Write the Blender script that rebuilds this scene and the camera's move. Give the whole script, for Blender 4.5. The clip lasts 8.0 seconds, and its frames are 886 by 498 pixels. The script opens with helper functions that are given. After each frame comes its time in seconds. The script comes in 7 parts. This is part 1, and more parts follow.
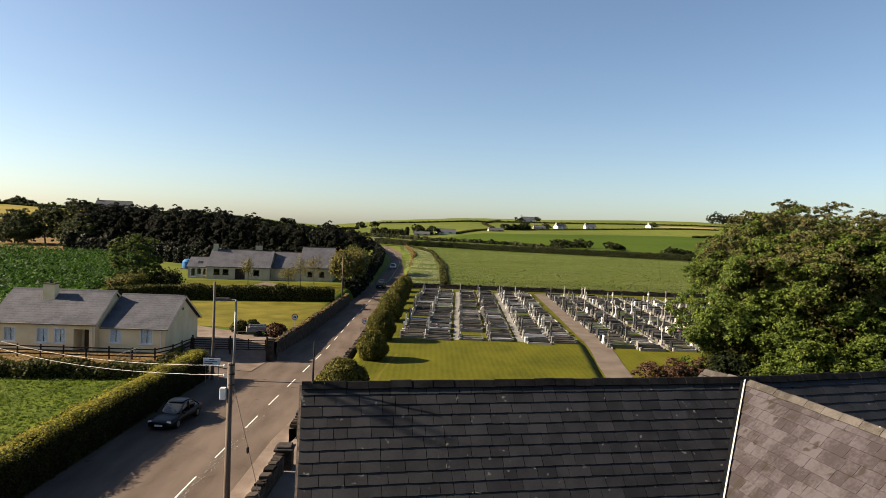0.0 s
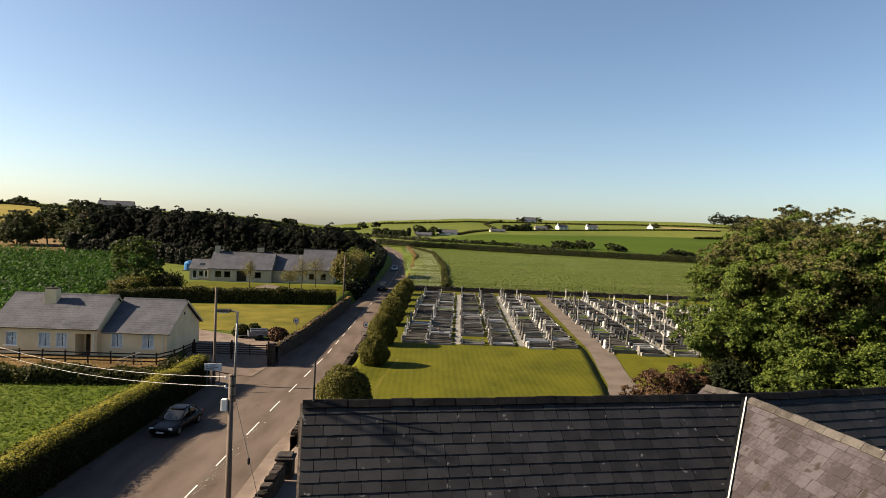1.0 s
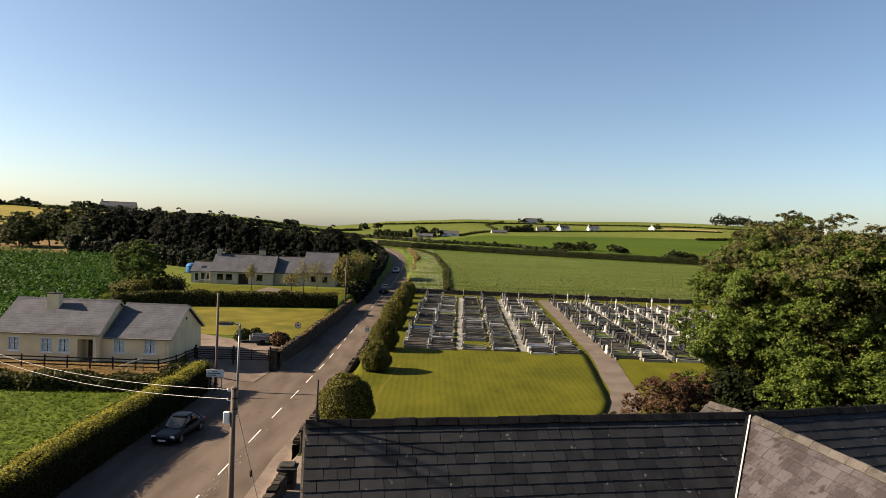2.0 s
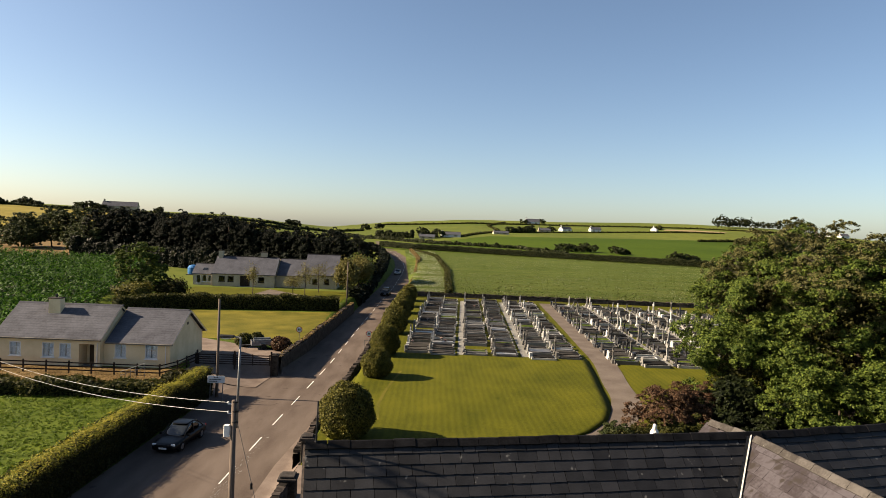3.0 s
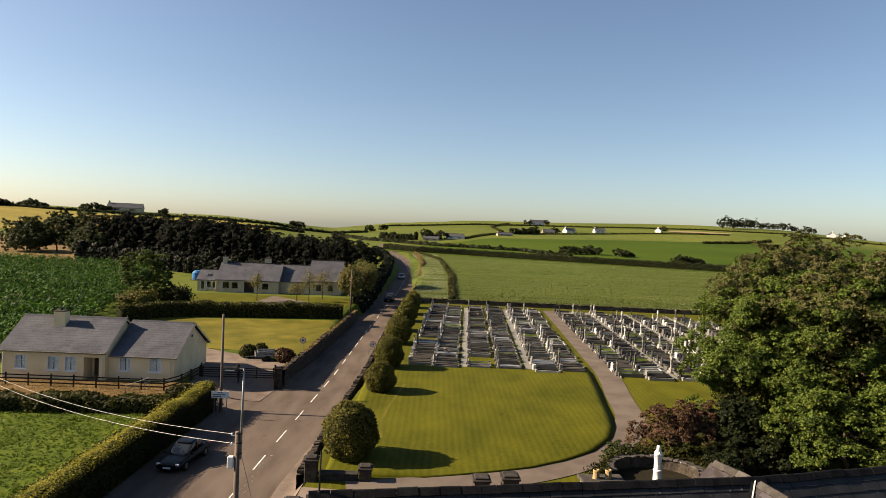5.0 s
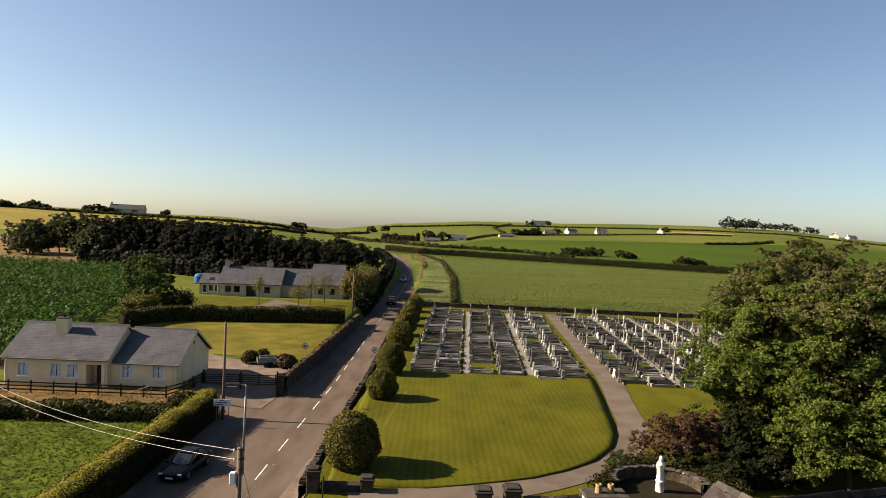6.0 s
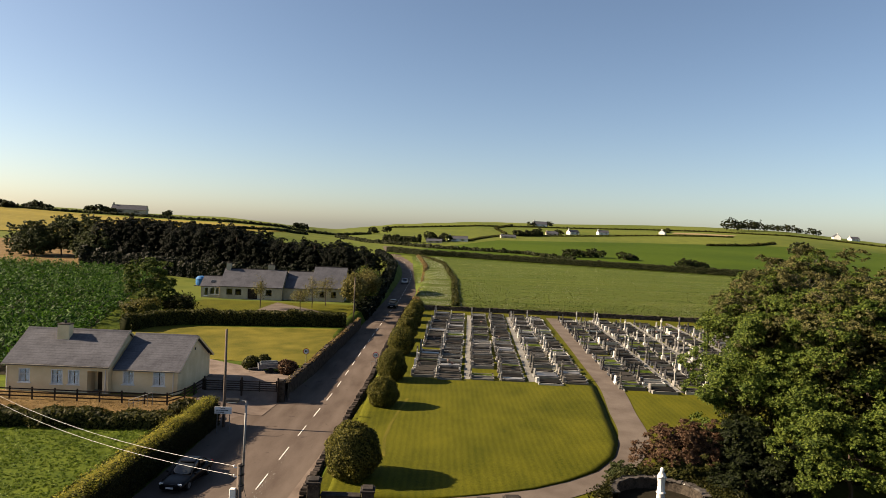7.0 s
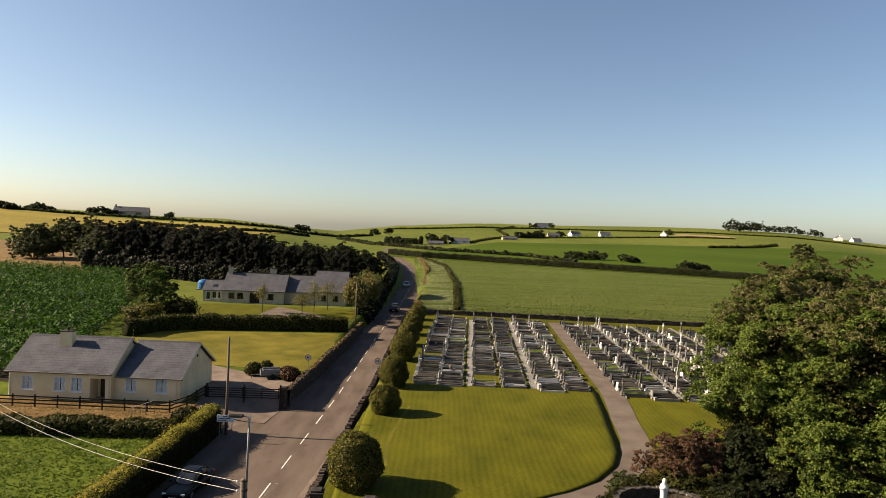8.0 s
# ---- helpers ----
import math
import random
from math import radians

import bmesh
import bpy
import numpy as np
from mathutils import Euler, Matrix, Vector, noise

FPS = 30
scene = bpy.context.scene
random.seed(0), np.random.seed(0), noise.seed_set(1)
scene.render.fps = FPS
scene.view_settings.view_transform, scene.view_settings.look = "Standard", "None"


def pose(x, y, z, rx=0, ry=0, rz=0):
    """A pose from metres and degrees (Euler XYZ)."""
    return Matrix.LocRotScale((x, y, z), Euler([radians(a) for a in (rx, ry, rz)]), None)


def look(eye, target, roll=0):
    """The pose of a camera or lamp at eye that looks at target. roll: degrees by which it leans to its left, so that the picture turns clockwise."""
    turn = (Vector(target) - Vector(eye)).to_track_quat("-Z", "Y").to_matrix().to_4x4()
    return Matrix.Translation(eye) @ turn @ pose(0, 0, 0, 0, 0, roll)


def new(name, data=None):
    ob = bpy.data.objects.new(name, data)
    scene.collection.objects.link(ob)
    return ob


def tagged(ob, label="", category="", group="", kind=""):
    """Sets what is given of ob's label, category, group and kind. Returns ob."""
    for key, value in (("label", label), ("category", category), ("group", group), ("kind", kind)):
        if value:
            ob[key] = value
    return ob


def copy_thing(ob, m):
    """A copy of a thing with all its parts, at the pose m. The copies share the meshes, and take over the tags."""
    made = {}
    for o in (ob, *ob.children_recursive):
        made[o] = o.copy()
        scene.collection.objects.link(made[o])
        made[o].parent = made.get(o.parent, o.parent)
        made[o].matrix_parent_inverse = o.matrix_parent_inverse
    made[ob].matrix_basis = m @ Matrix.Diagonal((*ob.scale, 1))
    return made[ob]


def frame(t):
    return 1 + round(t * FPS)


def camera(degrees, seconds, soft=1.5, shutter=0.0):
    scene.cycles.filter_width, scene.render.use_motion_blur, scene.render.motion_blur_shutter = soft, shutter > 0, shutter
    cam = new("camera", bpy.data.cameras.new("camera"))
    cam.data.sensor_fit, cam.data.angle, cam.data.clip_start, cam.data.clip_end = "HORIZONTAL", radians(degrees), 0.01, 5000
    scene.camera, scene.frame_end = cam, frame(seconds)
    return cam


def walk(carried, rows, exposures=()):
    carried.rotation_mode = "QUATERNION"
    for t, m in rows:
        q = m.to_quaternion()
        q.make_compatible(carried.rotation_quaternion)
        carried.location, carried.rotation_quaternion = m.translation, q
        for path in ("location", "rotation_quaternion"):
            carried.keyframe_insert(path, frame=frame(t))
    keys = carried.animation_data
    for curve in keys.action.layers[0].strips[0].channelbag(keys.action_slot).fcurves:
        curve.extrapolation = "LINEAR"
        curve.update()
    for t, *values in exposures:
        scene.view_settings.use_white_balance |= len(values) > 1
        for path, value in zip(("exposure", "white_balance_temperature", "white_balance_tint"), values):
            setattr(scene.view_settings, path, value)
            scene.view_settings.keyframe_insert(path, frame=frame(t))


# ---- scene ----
cam = camera(69.4, 8.0, soft=0.65)
# the camera rises straight up, turning a little
PATH = [
    (0, (-0.569, -0.609, 14.008), (-0.523, 1.39, 13.943), 2.0),
    (0.5, (-0.565, -0.601, 14.249), (-0.521, 1.398, 14.185), 2.1),
    (1, (-0.573, -0.587, 14.507), (-0.532, 1.411, 14.442), 2.1),
    (1.5, (-0.644, -0.561, 14.763), (-0.605, 1.438, 14.699), 2.1),
    (3, (-0.625, -0.488, 15.586), (-0.594, 1.511, 15.522), 2.3),
    (3.5, (-0.635, -0.458, 15.912), (-0.606, 1.541, 15.847), 2.3),
    (4, (-0.63, -0.428, 16.248), (-0.605, 1.571, 16.183), 2.2),
    (4.5, (-0.635, -0.432, 16.589), (-0.613, 1.567, 16.524), 2.3),
    (6, (-0.694, -0.383, 17.569), (-0.681, 1.616, 17.505), 2.3),
    (6.5, (-0.687, -0.32, 17.901), (-0.677, 1.679, 17.837), 2.4),
    (7, (-0.675, -0.326, 18.251), (-0.667, 1.673, 18.187), 2.4),
    (7.5, (-0.691, -0.337, 18.593), (-0.687, 1.662, 18.53), 2.4),
    (8, (-0.752, -0.351, 18.874), (-0.749, 1.648, 18.813), 2.4),
]
walk(cam, [(t, look(eye, target, roll)) for t, eye, target, roll in PATH],
     [(0.0, 1.74, 6950, 9), (8.0, 1.6, 7250, 11)])

# ---- daylight ----
SUN_ELEV = 29.0
world = bpy.data.worlds.new("sky")
scene.world = world
world.use_nodes = True
wn = world.node_tree.nodes
sky = wn.new("ShaderNodeTexSky")
sky.sky_type = "NISHITA"
sky.sun_disc = False
sky.sun_elevation = radians(SUN_ELEV)
sky.sun_rotation = radians(-88)
sky.altitude = 0
sky.air_density = 0.82
sky.dust_density = 0.95
sky.ozone_density = 2.4
world.node_tree.links.new(sky.outputs[0], wn["Background"].inputs[0])
wn["Background"].inputs[1].default_value = 0.05

sun_data = bpy.data.lights.new("sun", "SUN")
sun_data.energy = 5.0
sun_data.angle = radians(0.6)
sun_data.color = (1.0, 0.83, 0.64)
sun = new("sun", sun_data)
sun.matrix_world = look((0, 0, 60), (math.cos(radians(SUN_ELEV)), -0.025, 60 - math.sin(radians(SUN_ELEV))))

# ---- materials ----
def material(name, dark, light, scale=2.0, rough=0.85, bump=0.3, fine=30.0, metal=0.0, vary=0.0, island=0.0,
             dist=0.05, spec=0.06, through_light=0.0, stretch=(1, 1, 1), low=0.35, high=0.65, spots=None, stripes=None):
    """Two-scale mottled surface between two base colours, in world metres."""
    m = bpy.data.materials.new(name)
    m.use_nodes = True
    nt = m.node_tree
    n, link = nt.nodes, nt.links.new
    b = n["Principled BSDF"]
    geo = n.new("ShaderNodeNewGeometry")
    mp = n.new("ShaderNodeMapping")
    mp.inputs["Scale"].default_value = stretch
    link(geo.outputs["Position"], mp.inputs["Vector"])
    big = n.new("ShaderNodeTexNoise")
    big.inputs["Scale"].default_value = scale
    big.inputs["Detail"].default_value = 5
    small = n.new("ShaderNodeTexNoise")
    small.inputs["Scale"].default_value = fine
    small.inputs["Detail"].default_value = 3
    link(mp.outputs[0], big.inputs["Vector"])
    link(mp.outputs[0], small.inputs["Vector"])
    mix = n.new("ShaderNodeMath")
    mix.operation = "MULTIPLY_ADD"
    mix.inputs[1].default_value = 0.4
    link(small.outputs["Fac"], mix.inputs[0])
    sub = n.new("ShaderNodeMath")
    sub.operation = "MULTIPLY"
    sub.inputs[1].default_value = 0.6
    link(big.outputs["Fac"], sub.inputs[0])
    link(sub.outputs[0], mix.inputs[2])
    last = mix.outputs[0]
    if vary or island:
        if island:
            src = geo.outputs["Random Per Island"]
        else:
            src = n.new("ShaderNodeObjectInfo").outputs["Random"]
        add = n.new("ShaderNodeMath")
        add.operation = "MULTIPLY_ADD"
        add.inputs[1].default_value = vary or island
        link(src, add.inputs[0])
        half = n.new("ShaderNodeMath")
        half.operation = "SUBTRACT"
        half.inputs[1].default_value = (vary or island) / 2
        link(last, half.inputs[0])
        link(half.outputs[0], add.inputs[2])
        last = add.outputs[0]
    if stripes:
        per_metre, depth = stripes
        wave = n.new("ShaderNodeTexWave")
        wave.inputs["Scale"].default_value = per_metre * 0.314
        wave.inputs["Distortion"].default_value = 2.4
        wave.inputs["Detail Scale"].default_value = 0.5
        link(geo.outputs["Position"], wave.inputs["Vector"])
        lines = n.new("ShaderNodeMath")
        lines.operation = "MULTIPLY_ADD"
        lines.inputs[1].default_value = depth
        link(wave.outputs["Fac"], lines.inputs[0])
        link(last, lines.inputs[2])
        last = lines.outputs[0]
    ramp = n.new("ShaderNodeValToRGB")
    ramp.color_ramp.elements[0].position, ramp.color_ramp.elements[1].position = low, high
    ramp.color_ramp.elements[0].color = (*dark, 1)
    ramp.color_ramp.elements[1].color = (*light, 1)
    link(last, ramp.inputs[0])
    colour = ramp.outputs[0]
    if spots:
        tint, freq, edge = spots
        sp = n.new("ShaderNodeTexNoise")
        sp.inputs["Scale"].default_value = freq
        sp.inputs["Detail"].default_value = 2
        link(geo.outputs["Position"], sp.inputs["Vector"])
        cut = n.new("ShaderNodeMapRange")
        cut.inputs["From Min"].default_value = edge
        cut.inputs["From Max"].default_value = edge + 0.05
        link(sp.outputs["Fac"], cut.inputs["Value"])
        blend = n.new("ShaderNodeMix")
        blend.data_type = "RGBA"
        link(cut.outputs[0], blend.inputs[0])
        link(colour, blend.inputs[6])
        blend.inputs[7].default_value = (*tint, 1)
        colour = blend.outputs[2]
    link(colour, b.inputs["Base Color"])
    b.inputs["Roughness"].default_value = rough
    b.inputs["Metallic"].default_value = metal
    b.inputs["Specular IOR Level"].default_value = spec
    if bump:
        bp = n.new("ShaderNodeBump")
        bp.inputs["Strength"].default_value = bump
        bp.inputs["Distance"].default_value = dist
        link(mix.outputs[0], bp.inputs["Height"])
        link(bp.outputs[0], b.inputs["Normal"])
    if through_light:
        tr = n.new("ShaderNodeBsdfTranslucent")
        link(ramp.outputs[0], tr.inputs["Color"])
        ms = n.new("ShaderNodeMixShader")
        ms.inputs[0].default_value = through_light
        link(b.outputs[0], ms.inputs[1])
        link(tr.outputs[0], ms.inputs[2])
        link(ms.outputs[0], n["Material Output"].inputs["Surface"])
    return m


def leaf_mat(name, dark, light, island=0.5, glow=0.26):
    return material(name, dark, light, scale=0.6, rough=0.6, bump=0.0, fine=4.0, island=island, spec=0.1, through_light=glow)


ASPHALT = material("asphalt", (0.06467, 0.04968, 0.04101), (0.1119, 0.09069, 0.0765), 0.45, 0.9, 0.3, 30, dist=0.01, stretch=(1.4, 0.35, 1), low=0.38, high=0.62, spots=((0.056, 0.043, 0.036), 0.9, 0.68))
PATH_TAR = material("path_tarmac", (0.07637, 0.06177, 0.05255), (0.1279, 0.1084, 0.09279), 0.5, 0.9, 0.3, 40, dist=0.01)
PALE_PATH = material("pale_concrete_path", (0.1235, 0.122, 0.1122), (0.1995, 0.198, 0.187), 0.8, 0.9, 0.3, 18, dist=0.01)
GRAVEL = material("gravel", (0.09346, 0.07181, 0.05891), (0.1832, 0.1485, 0.1263), 0.6, 0.95, 0.5, 25, dist=0.03)
LINE = material("road_paint", (0.4, 0.39, 0.36), (0.68, 0.67, 0.64), 1.2, 0.7, 0.1, 18)
OLD_LINE = material("worn_road_paint", (0.1195, 0.112, 0.1008), (0.254, 0.2465, 0.2241), 2.2, 0.8, 0.1, 18)
LAWN = material("mown_lawn", (0.02952, 0.03582, 0.00223), (0.084, 0.08197, 0.006621), 0.28, 0.9, 0.6, 7, dist=0.04, stretch=(1.2, 0.7, 1), low=0.33, high=0.72, stripes=(1.9, 0.075))
LAWN_DRY = material("dry_lawn", (0.0529, 0.05461, 0.006827), (0.1365, 0.1152, 0.01878), 0.3, 0.9, 0.8, 7, dist=0.05)
ROUGH_GRASS = material("pasture", (0.02365, 0.04335, 0.003613), (0.07554, 0.09987, 0.009524), 0.5, 0.9, 1.0, 5, dist=0.12)
DRY_GRASS = material("dry_grass", (0.07171, 0.04762, 0.01905), (0.1793, 0.1206, 0.05398), 0.5, 0.95, 1.0, 6, dist=0.1)
SOIL = material("soil", (0.009, 0.008, 0.0055), (0.022, 0.019, 0.012), 0.8, 0.95, 0.8, 8)
FIELD_FAR = material("far_pasture", (0.0432, 0.0648, 0.00918), (0.1037, 0.1166, 0.0216), 0.006, 0.95, 0.5, 0.15, dist=0.6)
FIELD_GREEN = material("bright_pasture", (0.02479, 0.04721, 0.002361), (0.0484, 0.07556, 0.004721), 0.02, 0.95, 0.5, 0.6, dist=0.4, stretch=(0.4, 1, 1))
FIELD_GOLD = material("ripe_barley", (0.108, 0.09341, 0.0189), (0.2159, 0.1748, 0.03778), 0.03, 0.95, 0.6, 0.8, dist=0.4, stretch=(0.3, 1, 1))
FIELD_TAN = material("cut_meadow", (0.1524, 0.1165, 0.05588), (0.2435, 0.1882, 0.09636), 0.02, 0.95, 0.5, 0.5, dist=0.3)
CROP = material("crop_cover", (0.02631, 0.04655, 0.005566), (0.09108, 0.1133, 0.02226), 0.3, 0.9, 1.0, 1.6, dist=0.25, stretch=(0.05, 1, 1), low=0.3, high=0.7)
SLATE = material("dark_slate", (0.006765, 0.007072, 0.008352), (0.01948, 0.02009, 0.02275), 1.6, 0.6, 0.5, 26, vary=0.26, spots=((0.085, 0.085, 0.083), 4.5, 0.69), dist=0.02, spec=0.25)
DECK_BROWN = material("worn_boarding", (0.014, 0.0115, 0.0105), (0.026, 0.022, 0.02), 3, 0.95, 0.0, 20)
# boarding blackened to stand for the shade in gaps between slates
DECK = material("gap_shade_boarding", (0.00112, 0.00112, 0.00112), (0.002241, 0.002241, 0.002241), 3, 0.95, 0.0, 20)
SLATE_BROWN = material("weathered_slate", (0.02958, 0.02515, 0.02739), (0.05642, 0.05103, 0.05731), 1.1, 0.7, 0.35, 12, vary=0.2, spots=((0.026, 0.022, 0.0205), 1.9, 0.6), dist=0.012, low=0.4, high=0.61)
GUTTER_LEAD = material("dull_lead", (0.02, 0.022, 0.024), (0.05, 0.053, 0.056), 3.0, 0.6, 0.2, 14)
LEAD = material("flashing", (0.2601, 0.2541, 0.2431), (0.4335, 0.4275, 0.4105), 2.0, 0.6, 0.2, 14)
RIDGE = material("ridge_tile", (0.003111, 0.003111, 0.00381), (0.01244, 0.01244, 0.0138), 3.0, 0.7, 0.2, 18, vary=0.15)
RIDGE_BROWN = material("lichen_ridge_tile", (0.03519, 0.03159, 0.0288), (0.07497, 0.06885, 0.0639), 3.0, 0.85, 0.5, 16, vary=0.3, spots=((0.4109, 0.4034, 0.3735), 6.0, 0.73))
TILE = material("grey_roof_tile", (0.0474, 0.04959, 0.05976), (0.08464, 0.08836, 0.1041), 0.7, 0.8, 0.3, 5, dist=0.02)
RENDER_CREAM = material("cream_render", (0.5587, 0.4434, 0.2661), (0.7095, 0.5853, 0.3813), 0.7, 0.9, 0.2, 30, dist=0.01)
RENDER_GREY = material("grey_render", (0.2987, 0.2567, 0.1821), (0.4482, 0.3921, 0.2895), 0.6, 0.9, 0.2, 20, dist=0.01)
WHITE = material("white_paint", (0.527, 0.527, 0.51), (0.697, 0.697, 0.68), 1.5, 0.5, 0.05, 20)
STONE = material("rubble_stone", (0.01778, 0.01524, 0.0127), (0.07619, 0.0635, 0.0508), 2.2, 0.92, 0.9, 9, dist=0.06)
STONE_PIECE = material("wall_stone", (0.01206, 0.01035, 0.009078), (0.05182, 0.04318, 0.03797), 1.5, 0.92, 0.8, 9, vary=0.6, dist=0.04)
CAP = material("dark_cap_stone", (0.01778, 0.01628, 0.01524), (0.0508, 0.04572, 0.04318), 2.0, 0.85, 0.5, 12)
TIMBER = material("dark_timber", (0.01345, 0.009711, 0.00747), (0.04482, 0.03361, 0.02615), 3.0, 0.85, 0.4, 25)
DOOR_BROWN = material("brown_door", (0.05, 0.032, 0.018), (0.1, 0.066, 0.04), 3.0, 0.6, 0.2, 25, stretch=(4, 4, 0.5))
POLE_WOOD = material("weathered_pole", (0.06401, 0.05029, 0.04115), (0.1734, 0.1412, 0.1189), 2.0, 0.9, 0.4, 20, stretch=(6, 6, 0.4))
GALV = material("galvanised_steel", (0.1195, 0.1195, 0.1233), (0.2092, 0.2092, 0.2129), 4, 0.5, 0.1, 30, metal=0.4)
DARKMETAL = material("dark_metal", (0.01494, 0.01494, 0.01643), (0.03735, 0.03735, 0.03884), 4, 0.5, 0.1, 30, metal=0.3)
CABLE = material("pale_cable", (0.4675, 0.459, 0.442), (0.612, 0.6035, 0.5865), 4, 0.6, 0.0, 30)
BLACKLINE = material("black_enamel", (0.00747, 0.00747, 0.00747), (0.01494, 0.01494, 0.01494), 4, 0.5, 0.0, 30)
RED = material("red_enamel", (0.2614, 0.0112, 0.0112), (0.3735, 0.02241, 0.02241), 4, 0.5, 0.0, 30)
CONCRETE = material("grave_concrete", (0.06925, 0.06602, 0.06086), (0.1617, 0.159, 0.1501), 1.3, 0.9, 0.4, 14, vary=0.35, dist=0.02)
MARBLE = material("white_marble", (0.2708, 0.2664, 0.2483), (0.4515, 0.4424, 0.4243), 1.2, 0.5, 0.1, 12, vary=0.2)
GRANITE = material("grey_granite", (0.06255, 0.06227, 0.06244), (0.1877, 0.1868, 0.1784), 1.0, 0.4, 0.05, 40, vary=0.5, spec=0.5)
BLACKGRAN = material("black_granite", (0.0112, 0.0112, 0.0127), (0.03735, 0.03735, 0.04109), 1.0, 0.25, 0.0, 40, vary=0.3, spec=0.5)
LIMESTONE = material("limestone", (0.08658, 0.0822, 0.07466), (0.2047, 0.1997, 0.1889), 1.5, 0.9, 0.4, 15, vary=0.4)
DARKBED = material("weathered_slab", (0.01006, 0.009417, 0.008505), (0.03562, 0.03277, 0.02914), 1.4, 0.9, 0.4, 16, vary=0.7, dist=0.02)
CHIPS = material("grave_chippings", (0.01507, 0.01476, 0.01443), (0.05917, 0.0596, 0.05962), 1.0, 0.95, 0.6, 22, vary=0.7, dist=0.02)
STATUE = material("statue_white", (0.5161, 0.5161, 0.5083), (0.6569, 0.6569, 0.6491), 1.5, 0.6, 0.15, 14)
POT = material("buff_clay", (0.2, 0.14, 0.07), (0.36, 0.27, 0.14), 3.0, 0.85, 0.3, 14)
BARK = material("bark", (0.0254, 0.02032, 0.01524), (0.08142, 0.0635, 0.0508), 2.0, 0.95, 0.8, 12, stretch=(3, 3, 0.5))
CAR_DARK = material("dark_car_paint", (0.001793, 0.002017, 0.002689), (0.003137, 0.003586, 0.004482), 1.0, 0.3, 0.0, 30, spec=0.15)
CAR_SILVER = material("silver_car_paint", (0.2241, 0.239, 0.254), (0.3137, 0.3287, 0.3436), 1.0, 0.3, 0.0, 30, metal=0.5, spec=0.6)
RUBBER = material("tyre_rubber", (0.008964, 0.008964, 0.008964), (0.02241, 0.02241, 0.02241), 4, 0.85, 0.1, 30)
CLOTH = material("curtain", (0.66, 0.67, 0.68), (0.85, 0.86, 0.87), 3, 0.9, 0.1, 20)
FLOWERS = material("flowers", (0.1067, 0.02438, 0.02438), (0.2438, 0.2134, 0.1829), 3, 0.8, 0.0, 8, island=1.0)
PETAL = material("pale_petal", (0.32, 0.32, 0.26), (0.5, 0.5, 0.44), 3, 0.8, 0.0, 8, island=0.6)
SHEET = material("grey_sheeting", (0.0747, 0.08217, 0.08964), (0.1643, 0.1718, 0.1793), 2, 0.6, 0.3, 8)
TARP = material("blue_tarpaulin", (0.02241, 0.08964, 0.2241), (0.04482, 0.1494, 0.3362), 2, 0.5, 0.3, 8)

LEAF_TREE = leaf_mat("tree_leaf", (0.02229, 0.04092, 0.00576), (0.088, 0.1165, 0.0207), glow=0.22)
LEAF_DULL = leaf_mat("dull_leaf", (0.03499, 0.03888, 0.01166), (0.1118, 0.105, 0.03888), glow=0.22)
LEAF_FRESH = leaf_mat("fresh_leaf", (0.01765, 0.03277, 0.004538), (0.09, 0.1185, 0.021), glow=0.25)
LEAF_FAR = leaf_mat("far_leaf", (0.014, 0.019, 0.007), (0.044, 0.05, 0.019))
LEAF_GREYGREEN = leaf_mat("scrub_leaf", (0.01849, 0.02581, 0.007769), (0.06163, 0.07261, 0.0251))
LEAF_LAWN = leaf_mat("lawn_blade", (0.03015, 0.03766, 0.00226), (0.1129, 0.1017, 0.006781))
TWIG = material("twig", (0.06723, 0.05602, 0.04109), (0.1494, 0.1307, 0.1008), 2.0, 0.9, 0.2, 12)
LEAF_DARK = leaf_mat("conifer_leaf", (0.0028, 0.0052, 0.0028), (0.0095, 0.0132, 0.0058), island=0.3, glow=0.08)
LEAF_HEDGE = leaf_mat("hedge_leaf", (0.01746, 0.02223, 0.004762), (0.06508, 0.06349, 0.01588))
# lime hedge growth, lightened further for the sun on the crest
LEAF_PRIVET_LIT = leaf_mat("privet_leaf_lit", (0.1061, 0.1144, 0.009799), (0.2611, 0.2286, 0.03266))
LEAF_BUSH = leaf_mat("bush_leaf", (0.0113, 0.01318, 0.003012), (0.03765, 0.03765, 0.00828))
# undergrowth leaves, their colour darkened with the deep shade beneath the trees
LEAF_SHADED = leaf_mat("shaded_leaf", (0.0035, 0.006, 0.00175), (0.014, 0.019, 0.005), glow=0.1)
LEAF_CLIPPED = leaf_mat("clipped_leaf", (0.03356, 0.03567, 0.006294), (0.1311, 0.1206, 0.02518))
LEAF_RED = leaf_mat("copper_leaf", (0.03765, 0.01793, 0.00956), (0.1076, 0.06873, 0.04183))
LEAF_CORN = leaf_mat("maize_leaf", (0.0068, 0.0289, 0.00255), (0.04675, 0.1062, 0.0102), island=0.6)
LEAF_CROP = material("potato_leaf", (0.02472, 0.0442, 0.004684), (0.14, 0.1488, 0.04684), 0.16, 0.6, 0.0, 0.5, island=0.22, spec=0.1, through_light=0.3, stretch=(0.06, 1, 1), low=0.4, high=0.66)
LEAF_YELLOW = leaf_mat("sparse_leaf", (0.06798, 0.06118, 0.01699), (0.1495, 0.136, 0.04078))
LEAF_GRASS = leaf_mat("tuft_grass", (0.045, 0.082, 0.006), (0.12, 0.165, 0.017), island=0.35)
LEAF_GRASSDRY = leaf_mat("tuft_dry_grass", (0.1046, 0.07097, 0.02615), (0.2241, 0.1569, 0.0635))
